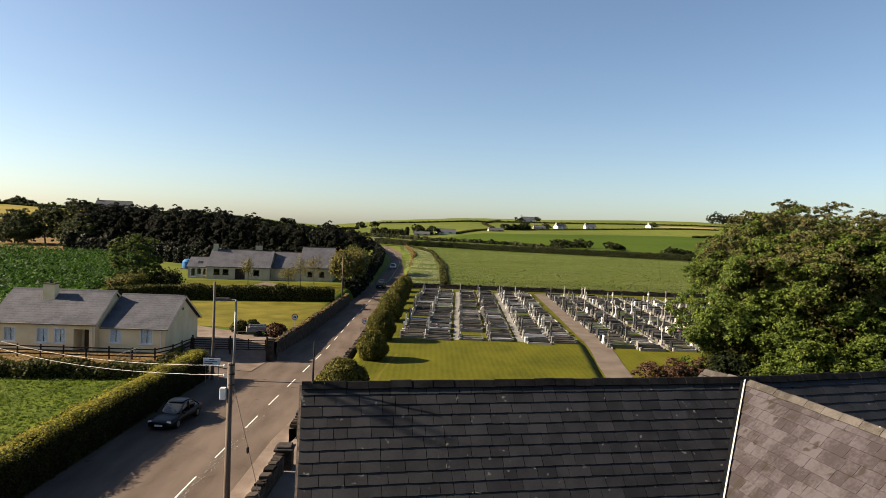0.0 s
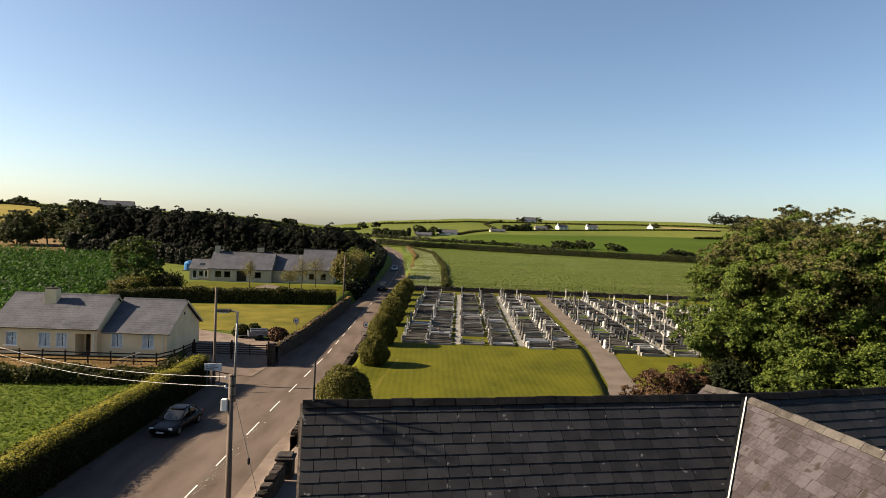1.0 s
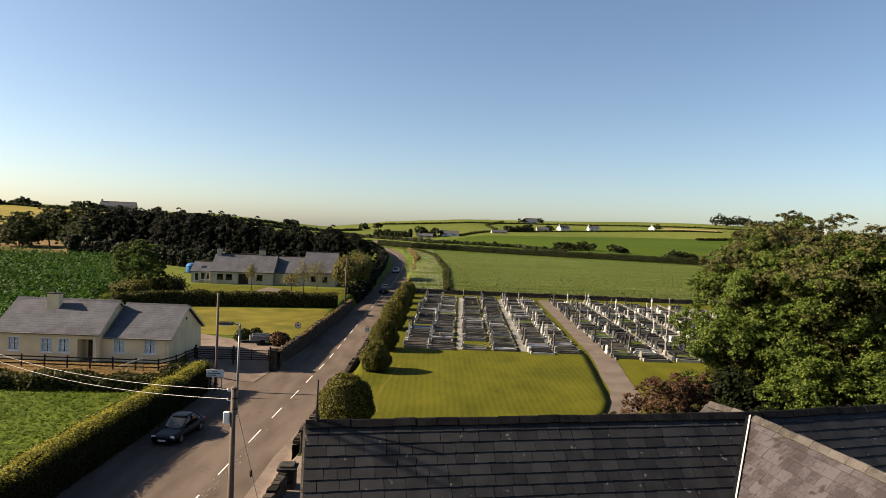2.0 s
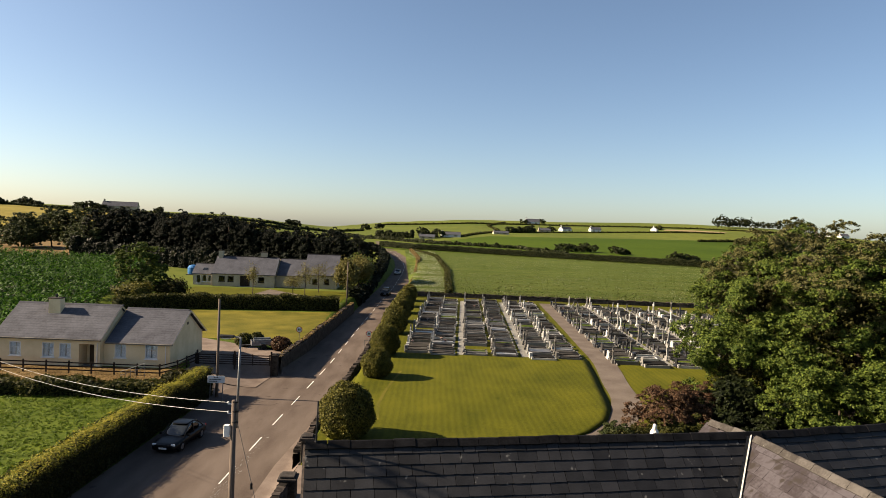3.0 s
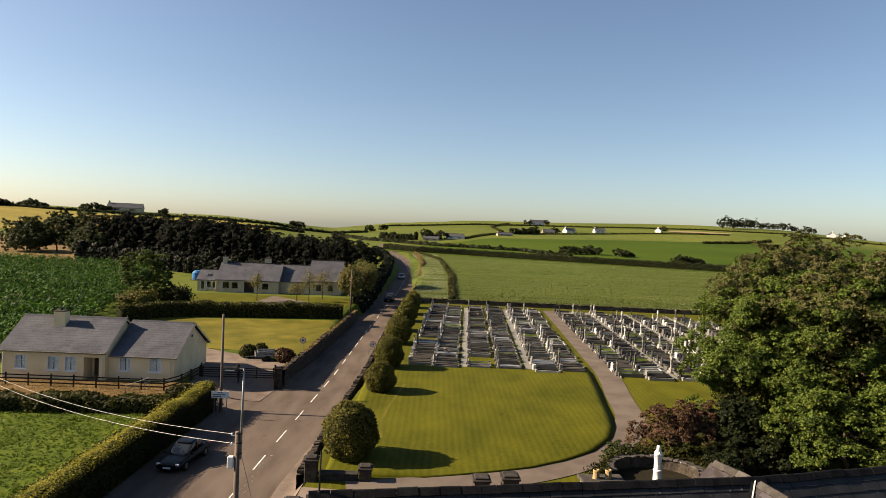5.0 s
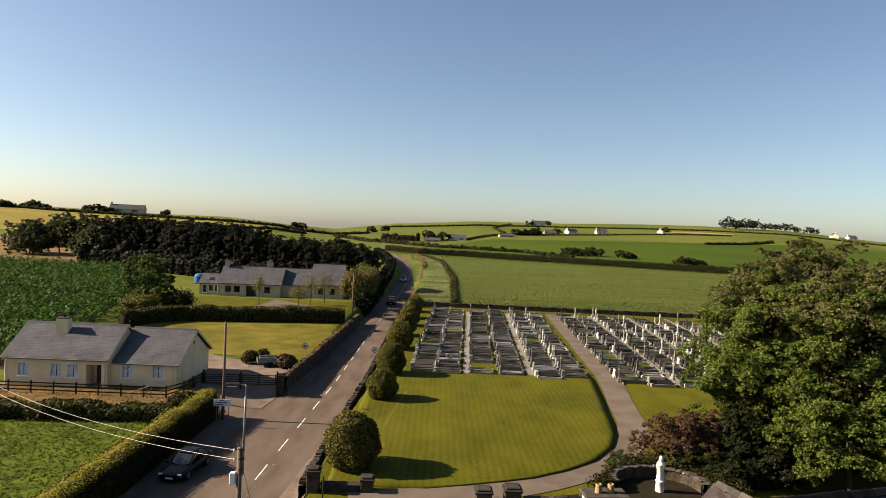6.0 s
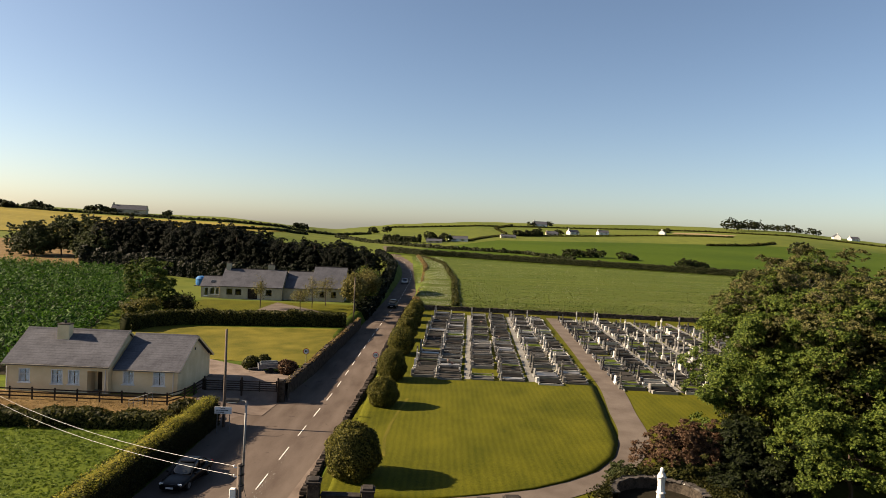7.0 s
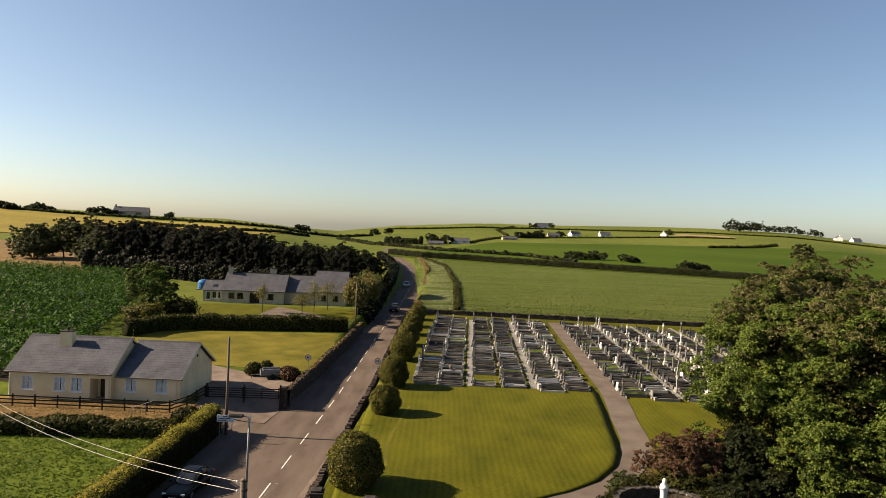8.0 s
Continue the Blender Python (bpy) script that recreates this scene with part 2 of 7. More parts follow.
# hedge and bush cores, coloured as the shade between the leaves
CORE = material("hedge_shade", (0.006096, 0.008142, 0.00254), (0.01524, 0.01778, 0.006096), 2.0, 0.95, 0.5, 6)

GLASS = bpy.data.materials.new("window_glass")
GLASS.use_nodes = True
gb = GLASS.node_tree.nodes["Principled BSDF"]
gb.inputs["Base Color"].default_value = (0.9, 0.93, 0.93, 1)
gb.inputs["Transmission Weight"].default_value = 1.0
gb.inputs["Roughness"].default_value = 0.03
gb.inputs["IOR"].default_value = 1.45
CARGLASS = bpy.data.materials.new("tinted_glass")
CARGLASS.use_nodes = True
gb = CARGLASS.node_tree.nodes["Principled BSDF"]
gb.inputs["Base Color"].default_value = (0.015, 0.018, 0.02, 1)
gb.inputs["Roughness"].default_value = 0.06
gb.inputs["Specular IOR Level"].default_value = 0.7
LAMPGLASS = material("lamp_lens", (0.6, 0.6, 0.58), (0.8, 0.8, 0.78), 4, 0.15, 0.0, 30, spec=0.6)


# ---- mesh helpers ----
def finish(name, me, mat, parent=None, label=""):
    if mat is not None and not me.materials:
        me.materials.append(mat)
    ob = new(name, me)
    if parent is not None:
        ob.parent = parent
    if label:
        ob["label"] = label
    return ob


def part(name, bm, mat, parent=None, label="", smooth=False):
    """Links a bmesh as one mesh object."""
    me = bpy.data.meshes.new(name)
    bm.normal_update()
    bm.to_mesh(me)
    bm.free()
    if smooth:
        me.shade_smooth()
    return finish(name, me, mat, parent, label)


def soup(name, verts, faces, mat, parent=None, label="", smooth=False):
    """A mesh from arrays: verts N x 3, faces M x 4 or M x 3."""
    me = bpy.data.meshes.new(name)
    verts, faces = np.asarray(verts, float), np.asarray(faces, int)
    k = faces.shape[1]
    me.vertices.add(len(verts))
    me.vertices.foreach_set("co", verts.ravel())
    me.loops.add(faces.size)
    me.loops.foreach_set("vertex_index", faces.ravel())
    me.polygons.add(len(faces))
    me.polygons.foreach_set("loop_start", np.arange(len(faces)) * k)
    me.update(calc_edges=True)
    me.validate()
    if smooth:
        me.shade_smooth()
    return finish(name, me, mat, parent, label)


def empty(name, m=None, label="", category="", group="", kind=""):
    ob = new(name)
    ob.empty_display_size = 0.3
    if m is not None:
        ob.matrix_basis = m
    return tagged(ob, label, category, group, kind)


def box(bm, x0, x1, y0, y1, z0, z1, m=None, bevel=0.0):
    vs = [bm.verts.new((x, y, z)) for z in (z0, z1) for y in (y0, y1) for x in (x0, x1)]
    fs = [bm.faces.new([vs[i] for i in f]) for f in
          ((0, 2, 3, 1), (4, 5, 7, 6), (0, 1, 5, 4), (2, 6, 7, 3), (0, 4, 6, 2), (1, 3, 7, 5))]
    if bevel:
        es = list({e for f in fs for e in f.edges})
        r = bmesh.ops.bevel(bm, geom=es, offset=bevel, segments=1, affect="EDGES")
        vs = list({v for f in r["faces"] for v in f.verts} | {v for v in vs if v.is_valid})
    if m is not None:
        bmesh.ops.transform(bm, matrix=m, verts=vs)
    return vs


def cone(bm, p, q, r0, r1, n=10):
    """A tapered round bar from p to q."""
    p, q = Vector(p), Vector(q)
    turn = (q - p).to_track_quat("Z", "Y").to_matrix()
    rings = []
    for c, r in ((p, r0), (q, r1)):
        rings.append([bm.verts.new(c + turn @ Vector((r * math.cos(a), r * math.sin(a), 0)))
                      for a in [2 * math.pi * i / n for i in range(n)]])
    for i in range(n):
        bm.faces.new((rings[0][i], rings[0][(i + 1) % n], rings[1][(i + 1) % n], rings[1][i]))
    bm.faces.new(rings[0][::-1])
    bm.faces.new(rings[1])


def prism(bm, outline, axis_from, axis_to, m=None):
    """An outline of (u, z) swept along x from axis_from to axis_to (u is y)."""
    a = [bm.verts.new((axis_from, u, z)) for u, z in outline]
    b = [bm.verts.new((axis_to, u, z)) for u, z in outline]
    n = len(outline)
    for i in range(n):
        bm.faces.new((a[i], a[(i + 1) % n], b[(i + 1) % n], b[i]))
    bm.faces.new(a[::-1])
    bm.faces.new(b)
    bmesh.ops.recalc_face_normals(bm, faces=bm.faces)
    if m is not None:
        bmesh.ops.transform(bm, matrix=m, verts=a + b)


def lathe(bm, profile, n=16, m=None):
    rings = []
    for r, z in profile:
        rings.append([bm.verts.new((r * math.cos(2 * math.pi * i / n), r * math.sin(2 * math.pi * i / n), z)) for i in range(n)])
    for a, b in zip(rings, rings[1:]):
        for i in range(n):
            bm.faces.new((a[i], a[(i + 1) % n], b[(i + 1) % n], b[i]))
    bm.faces.new(rings[0][::-1])
    bm.faces.new(rings[-1])
    if m is not None:
        bmesh.ops.transform(bm, matrix=m, verts=[v for r in rings for v in r])


def smooth01(a, b, x):
    t = np.clip((np.asarray(x, float) - a) / (b - a), 0, 1)
    return t * t * (3 - 2 * t)


def leaf_mesh(name, centres, size, mat, parent, rng, up=0.3, slim=0.55, label="", out=None):
    """Many small folded leaves at the given centres; out: the way each faces, roughly."""
    c = np.asarray(centres, float)
    n = len(c)
    nor = rng.normal(size=(n, 3))
    nor[:, 2] += up * 2
    if out is not None:
        nor += 1.3 * out
    nor /= np.linalg.norm(nor, axis=1)[:, None]
    t = np.cross(nor, rng.normal(size=(n, 3)))
    t /= np.linalg.norm(t, axis=1)[:, None] + 1e-9
    b = np.cross(nor, t)
    s = (size * rng.uniform(0.6, 1.35, n))[:, None]
    v = np.stack([c - t * s, c - b * s * slim - nor * s * 0.15, c + t * s, c + b * s * slim - nor * s * 0.15], 1)
    return soup(name, v.reshape(-1, 3), np.arange(4 * n).reshape(n, 4), mat, parent, label)


def clumped(rng, centre, radii, clumps, per, spread, shell=0.55, flat_base=-0.7):
    """Leaf centres gathered in clumps near the skin of a rounded crown, and which way is out."""
    d = rng.normal(size=(clumps * 2, 3))
    d /= np.linalg.norm(d, axis=1)[:, None]
    d = d[d[:, 2] > flat_base][:clumps]
    rad = shell + (1 - shell) * rng.uniform(0, 1, len(d)) ** 0.6
    wob = np.array([0.82 + 0.36 * noise.noise(Vector(v * 1.7) + Vector(np.asarray(centre) * 0.13)) for v in d])
    cc = np.asarray(centre) + d * (rad * wob)[:, None] * np.asarray(radii)
    pts = np.repeat(cc, per, 0) + rng.normal(size=(len(cc) * per, 3)) * spread
    return pts, np.repeat(d, per, 0)


# ---- the lie of the land ----
def ground_z(x, y):
    """Height of the ground: level road, raised churchyard and gardens, hills in the distance."""
    x, y = np.asarray(x, float), np.asarray(y, float)
    # road
    zr = np.interp(y, [-100, 112, 160, 214, 296, 369], [0, 0, 0.7, 2.0, 3.4, 4.4])
    # churchyard, behind the roadside wall
    ze = np.interp(y, [10, 34, 42, 70, 122, 140, 300], [0.9, 0.9, 1.2, 1.5, 1.95, 2.2, 4.2])
    east = smooth01(3.95, 4.45, x - road_mid(y))
    # gardens and field
    a = np.interp(y, [0, 57, 59, 63.5, 65], [-20, -20, -16.6, -16.6, -15.85])
    b = np.interp(y, [0, 57, 59, 63.5, 65], [-21.2, -21.2, -24, -24, -16.3])
    zw = np.interp(y, [20, 50, 56, 70, 80, 100, 110, 120, 135, 300], [0.8, 0.8, 1.1, 1.1, 1.1, 1.1, 1.4, 1.9, 2.0, 5.0])
    far_in = smooth01(120, 150, y)
    shift = road_mid(y) + 12.0
    west = np.clip((a + shift - x) / (a - b), 0, 1)
    west = west * west * (3 - 2 * west)
    near = zr * (1 - east) * (1 - west) + ze * east + zw * west
    near = near + 0.02 * np.clip(-48 - x, 0, 60) * smooth01(62, 80, y)
    # hills
    bear = x / np.maximum(y, 60)
    crest = np.interp(bear, [-0.75, -0.25, -0.1, 0.1, 0.75], [480, 520, 820, 1000, 1000])
    rise = np.interp(bear, [-0.95, -0.69, -0.60, -0.47, -0.34, -0.233, -0.163, -0.074, 0.058, 0.19, 0.32, 0.41, 0.545, 0.69, 0.9],
                     [0.013, 0.010, 0.007, 0.0035, 0.003, -0.006, -0.009, 0.003, 0.0125, 0.014, 0.018, 0.019, 0.017, 0.005, 0.0])
    top = 18.9 + rise * crest
    u = np.clip((y - 300) / (crest - 300), 0, 1)
    foot = np.interp(bear, [-0.5, 0.0, 0.5], [5.5, 4.4, 3.2])
    far = foot + (top - foot) * u
    far = np.where(y > crest, top - 0.03 * (y - crest), far)
    far = far + 0.9 * np.sin(x * 0.013 + 1.0) * np.sin(y * 0.017) * smooth01(330, 480, y) * (1 - smooth01(0.75, 1, u))
    s = smooth01(220, 330, y)
    return near * (1 - s) + far * s


def road_mid(y):
    """Centre line of the road."""
    return np.interp(y, [-60, 33, 50, 70, 107, 130, 156, 190, 214, 235, 260, 296, 330, 369],
                     [-13.4, -12.8, -12.3, -11.6, -11.3, -10.8, -10.0, -9.6, -9.9, -11.5, -14.5, -21, -26, -31])


def gz(x, y):
    return float(ground_z(x, y))


def spread_out(lo, hi, step, out_lo, out_hi, grow):
    mid = list(np.arange(lo, hi + 1e-6, step))
    v, s = lo, step
    left = []
    while v > out_lo:
        s *= grow
        v -= s
        left.append(v)
    v, s = hi, step
    right = []
    while v < out_hi:
        s *= grow
        v += s
        right.append(v)
    return np.array(left[::-1] + mid + right)


def sheet(name, X, Y, Z, mat, label="", skirt=0.0):
    ny, nx = X.shape
    v = np.stack([X, Y, Z], -1).reshape(-1, 3)
    i = np.arange(ny * nx).reshape(ny, nx)
    f = np.stack([i[:-1, :-1], i[:-1, 1:], i[1:, 1:], i[1:, :-1]], -1).reshape(-1, 4)
    if skirt:
        rim = np.concatenate([i[0, :], i[1:, -1], i[-1, -2::-1], i[-2:0:-1, 0]])
        base = v[rim] - [0, 0, skirt]
        k = len(v) + np.arange(len(rim))
        f = np.concatenate([f, np.stack([rim, k, np.roll(k, -1), np.roll(rim, -1)], -1)])
        v = np.concatenate([v, base])
    ob = soup(name, v, f, mat, None, "", True)
    return tagged(ob, label, "", "", "structure")


def ribbon(name, ys, xl, xr, nx, dz, mat, label="", skirt=0.0):
    """A strip of ground between two edges given row by row in y."""
    ys = np.asarray(ys, float)
    t = np.linspace(0, 1, nx)[None, :]
    X = np.asarray(xl, float)[:, None] * (1 - t) + np.asarray(xr, float)[:, None] * t
    Y = np.repeat(ys[:, None], nx, 1)
    return sheet(name, X, Y, ground_z(X, Y) + dz, mat, label, skirt)


def patch(name, corners, nu, nv, dz, mat, label="", skirt=0.0):
    """A four-cornered piece of ground; corners go round from the near left."""
    (ax, ay), (bx, by), (cx, cy), (dx, dy) = corners
    u, v = np.meshgrid(np.linspace(0, 1, nu), np.linspace(0, 1, nv))
    X = (ax * (1 - u) + bx * u) * (1 - v) + (dx * (1 - u) + cx * u) * v
    Y = (ay * (1 - u) + by * u) * (1 - v) + (dy * (1 - u) + cy * u) * v
    return sheet(name, X, Y, ground_z(X, Y) + dz, mat, label, skirt)


def curve_points(ctrl, n):
    """A smooth line through a few points."""
    p = np.array(ctrl, float)
    p = np.vstack([2 * p[0] - p[1], p, 2 * p[-1] - p[-2]])
    out = []
    for i in range(1, len(p) - 2):
        for t in np.linspace(0, 1, n, endpoint=False):
            a, b, c, d = p[i - 1], p[i], p[i + 1], p[i + 2]
            out.append(0.5 * (2 * b + (c - a) * t + (2 * a - 5 * b + 4 * c - d) * t**2 + (3 * b - a - 3 * c + d) * t**3))
    out.append(p[-2])
    return np.array(out)


def track(name, line, half, dz, mat, label="", nx=4):
    """A path of constant width along a line of (x, y)."""
    d = np.gradient(line, axis=0)
    d /= np.linalg.norm(d, axis=1)[:, None]
    side = np.stack([-d[:, 1], d[:, 0]], 1)
    t = np.linspace(half, -half, nx)
    X = line[:, 0, None] + side[:, 0, None] * t
    Y = line[:, 1, None] + side[:, 1, None] * t
    return sheet(name, X, Y, ground_z(X, Y) + dz, mat, label)


gx = spread_out(-52, 30, 0.8, -1900, 1900, 1.07)
gy = spread_out(8, 128, 1.0, -140, 2400, 1.06)
GX, GY = np.meshgrid(gx, gy)
ground = sheet("ground", GX, GY, ground_z(GX, GY), FIELD_FAR, "rolling green farmland reaching to the skyline")
ground.data.materials.append(ROUGH_GRASS)
fy = np.repeat(gy[:-1], len(gx) - 1)
ground.data.materials.append(GRAVEL)
fx = np.tile(gx[:-1], len(gy) - 1)
apron = (fx > -24.6) & (fx < -15) & (fy > 55) & (fy < 66)
ground.data.polygons.foreach_set("material_index", np.where(apron, 2, (fy < 128).astype(int)))

# road with the wide bay beside the hedge
ry = np.concatenate([np.arange(-60, 130, 1.0), np.arange(130, 372, 3.0)])
mid = road_mid(ry)
left_w = np.interp(ry, [-60, 50, 57.5, 58.5, 63.0, 64.2, 66, 110, 140], [6.9, 7.4, 7.7, 6.2, 5.0, 4.5, 4.1, 3.3, 3.2])
right_w = np.interp(ry, [-60, 32, 60, 110, 140], [3.6, 3.7, 3.6, 3.5, 3.1])
road = ribbon("road", ry, mid - left_w, mid + right_w, 9, 0.03, ASPHALT, "worn grey-brown tarmac country road with a broken white centre line")
ribbon("road_shoulder", np.arange(12, 62, 1.0), np.interp(np.arange(12, 62, 1.0), [12, 40, 61], [-10.6, -10.2, -8.6]),
                  np.interp(np.arange(12, 62, 1.0), [12, 40, 61], [-8.3, -8.4, -8.1]), 4, 0.05, GRAVEL, "gritty worn edge of the road")
y0 = 14.3
while y0 < 330:
    ys = np.linspace(y0, y0 + 2.8, 4)
    c = road_mid(ys)
    dash = ribbon("road_dash", ys, c - 0.046, c + 0.046, 2, 0.045, LINE)
    dash.parent = road
    y0 += 5.65

# lawns, paths and fields
patch("yard_gravel", [(-8.3, 10), (4, 10), (6, 36.5), (-8.2, 37.5)], 14, 20, 0.06, GRAVEL, "gritty yard beside the church")
patch("churchyard_grass", [(-8.2, 30), (62, 30), (62, 127), (-6.5, 127)], 90, 70, 0.03, LAWN, "mown green grass of the churchyard")
ly = np.arange(39.4, 70.2, 0.7)
lawn_right = np.interp(ly, [39.4, 40.4, 41.5, 43, 45, 48, 51, 54, 58, 62, 66, 70], [-1.0, 3.0, 6.2, 8.8, 11.2, 13.3, 14.4, 14.9, 15.4, 16.0, 16.5, 17.0])
ribbon("mown_lawn", ly, np.full(len(ly), -7.2), lawn_right, 30, 0.16, LAWN, "mown lawn with a curved edge along the path", 0.2)
wy = np.arange(46.0, 62.0, 0.5)
wx = np.interp(wy, [46, 50, 54, 58, 62], [-4.2, -4.5, -4.25, -3.75, -3.2])
ribbon("worn_track", wy, wx - 0.13, wx + 0.13, 3, 0.168, LAWN_DRY, "worn dry track across the lawn")
church_path = curve_points([(21.2, 121), (20.0, 95), (19.2, 80), (18.6, 69), (17.3, 60), (16.5, 54), (14.9, 49.5), (11.6, 44.6), (7.2, 41.2), (1.5, 38.9), (-5.5, 37.4)], 10)
track("church_path", church_path, 1.25, 0.07, PATH_TAR, "curving tarmac path through the churchyard")
patch("side_lawn", [(-44, 79.5), (-16.2, 76), (-15.4, 103.5), (-47, 100)], 24, 24, 0.04, LAWN_DRY, "sunlit yellow-green lawn behind the stone wall")
patch("driveway", [(-24.0, 62.2), (-16.4, 62.6), (-16.2, 70.5), (-31, 79)], 14, 14, 0.05, GRAVEL, "brown gravel driveway inside the gate")
patch("drive_mouth", [(-20.6, 58.7), (-16.7, 59.0), (-16.3, 63.4), (-24.0, 63.0)], 22, 20, 0.07, GRAVEL, "gritty mouth of the driveway")
patch("front_garden", [(-70, 51.5), (-21.6, 52), (-23.4, 60.6), (-70, 60.6)], 30, 12, 0.04, DRY_GRASS, "dry brown grass bank below the bungalow")
patch("near_pasture", [(-90, 10), (-21.7, 10), (-21.9, 50.5), (-100, 50)], 60, 40, 0.03, ROUGH_GRASS, "rough green pasture beside the hedge")
patch("farm_lawn", [(-47, 112), (-17, 113), (-16, 129), (-48, 128.5)], 18, 14, 0.04, LAWN, "lawn before the farmhouse")
patch("farm_drive", [(-34, 117), (-28, 116), (-16, 112), (-33, 128)], 10, 10, 0.06, PATH_TAR, "grey drive before the farmhouse")
patch("maize_soil", [(-130, 66), (-43.5, 66), (-74, 166), (-190, 172)], 30, 40, 0.04, SOIL, "dark soil under the maize")
patch("crop_field", [(-4.5, 129), (150, 122), (262, 200), (-14, 303)], 90, 80, 0.25, CROP, "flowering potato crop in a broad field")
patch("green_field", [(-32, 312), (268, 206), (440, 600), (40, 458)], 40, 40, 0.2, FIELD_GREEN, "bright green pasture on the slope")
patch("barley_field", [(-420, 290), (-130, 340), (-100, 460), (-420, 450)], 40, 20, 0.3, FIELD_GOLD, "golden ripe barley on the hill")
patch("dry_bank", [(-240, 171), (-96, 167), (-120, 285), (-310, 290)], 24, 30, 0.15, DRY_GRASS, "dry brown rough ground above the maize")
patch("cut_field", [(240, 668), (300, 666), (330, 715), (262, 720)], 14, 10, 0.5, FIELD_TAN, "pale cut meadow on the far hillside")


# ---- church ----
CH = pose(9.25, 18.62, 0, 0, 0, 9.6)
RIDGE_Z, NAVE_S, TRAN_S = 9.68, radians(47), radians(49)
NAVE_HALF = 5.0
EAVE_Z = RIDGE_Z - NAVE_HALF * math.tan(NAVE_S)
TRAN_HALF = (RIDGE_Z - EAVE_Z) / math.tan(TRAN_S)
W_END, E_END, T_END = -13.25, 16.0, -11.0
church = empty("church", CH, "stone church with a steep dark slate roof and weathered brown transept", "church")

bm = bmesh.new()
box(bm, W_END + 0.15, E_END, -NAVE_HALF + 0.25, NAVE_HALF - 0.25, 0.3, EAVE_Z + 0.1)
for x in (W_END + 0.15, E_END - 0.35):
    prism(bm, [(-NAVE_HALF + 0.25, EAVE_Z + 0.1), (NAVE_HALF - 0.25, EAVE_Z + 0.1), (0, RIDGE_Z - 0.35)], x, x + 0.35)
box(bm, -TRAN_HALF + 0.25, TRAN_HALF - 0.25, T_END + 0.2, -NAVE_HALF + 0.3, 0.3, EAVE_Z + 0.1)
part("wall", bm, STONE, church, "grey rubble stone walls")


def slope_deck(name, pts, mat):
    """The boarding under the slates: a slab 6 cm thick."""
    b = bmesh.new()
    up = [b.verts.new(p) for p in pts]
    dn = [b.verts.new((p[0], p[1], p[2] - 0.08)) for p in pts]
    n = len(pts)
    b.faces.new(up)
    b.faces.new(dn[::-1])
    for i in range(n):
        b.faces.new((up[i], dn[i], dn[(i + 1) % n], up[(i + 1) % n]))
    bmesh.ops.recalc_face_normals(b, faces=b.faces)
    return part(name, b, mat, church)


E0 = EAVE_Z - 0.03
R0 = RIDGE_Z - 0.03
BEND = math.tan(radians(5.8))
# nave boarding is blackened, so the slate joints read as shaded
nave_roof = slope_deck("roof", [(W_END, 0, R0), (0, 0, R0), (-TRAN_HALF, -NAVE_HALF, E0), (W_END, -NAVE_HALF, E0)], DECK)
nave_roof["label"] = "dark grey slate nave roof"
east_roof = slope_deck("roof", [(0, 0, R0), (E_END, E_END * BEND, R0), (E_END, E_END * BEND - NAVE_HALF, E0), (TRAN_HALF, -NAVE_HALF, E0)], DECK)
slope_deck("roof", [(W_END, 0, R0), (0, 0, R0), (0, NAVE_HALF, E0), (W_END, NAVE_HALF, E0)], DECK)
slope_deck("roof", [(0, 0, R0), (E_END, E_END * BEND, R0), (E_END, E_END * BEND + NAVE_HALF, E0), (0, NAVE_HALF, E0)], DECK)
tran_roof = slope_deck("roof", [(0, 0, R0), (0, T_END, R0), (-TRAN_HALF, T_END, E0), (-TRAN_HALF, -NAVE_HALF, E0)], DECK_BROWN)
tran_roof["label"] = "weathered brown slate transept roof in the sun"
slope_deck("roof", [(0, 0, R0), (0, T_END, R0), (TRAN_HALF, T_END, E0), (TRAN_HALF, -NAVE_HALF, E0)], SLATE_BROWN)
slope_deck("roof", [(0, 0.1, RIDGE_Z - 0.05), (-0.1, 2.1, RIDGE_Z - 0.22), (-1.9, 2.1, RIDGE_Z - 2.3), (-1.9, 1.8, RIDGE_Z - 2.3)], SLATE_BROWN)
slope_deck("roof", [(0, 0.1, RIDGE_Z - 0.05), (-0.1, 2.1, RIDGE_Z - 0.22), (1.7, 2.1, RIDGE_Z - 2.3), (1.8, 1.8, RIDGE_Z - 2.3)], SLATE_BROWN)


def slate_mesh(name, w, h, mat, rng):
    """One slate, lying in its own plane: x across, y up the slope, chipped lower edge."""
    b = bmesh.new()
    n = 4
    lower = [(-w / 2 + w * i / n, -h * 0.5 + rng.uniform(-0.009, 0.006)) for i in range(n + 1)]
    outline = lower + [(w / 2, h * 0.5), (-w / 2, h * 0.5)]
    top = [b.verts.new((x, y, 0.02 if y < 0 else 0.014)) for x, y in outline]
    bot = [b.verts.new((x, y, 0.0)) for x, y in outline]
    b.faces.new(top)
    for i in range(len(outline)):
        j = (i + 1) % len(outline)
        b.faces.new((bot[i], bot[j], top[j], top[i]))
    me = bpy.data.meshes.new(name)
    b.normal_update()
    b.to_mesh(me)
    b.free()
    me.materials.append(mat)
    return me


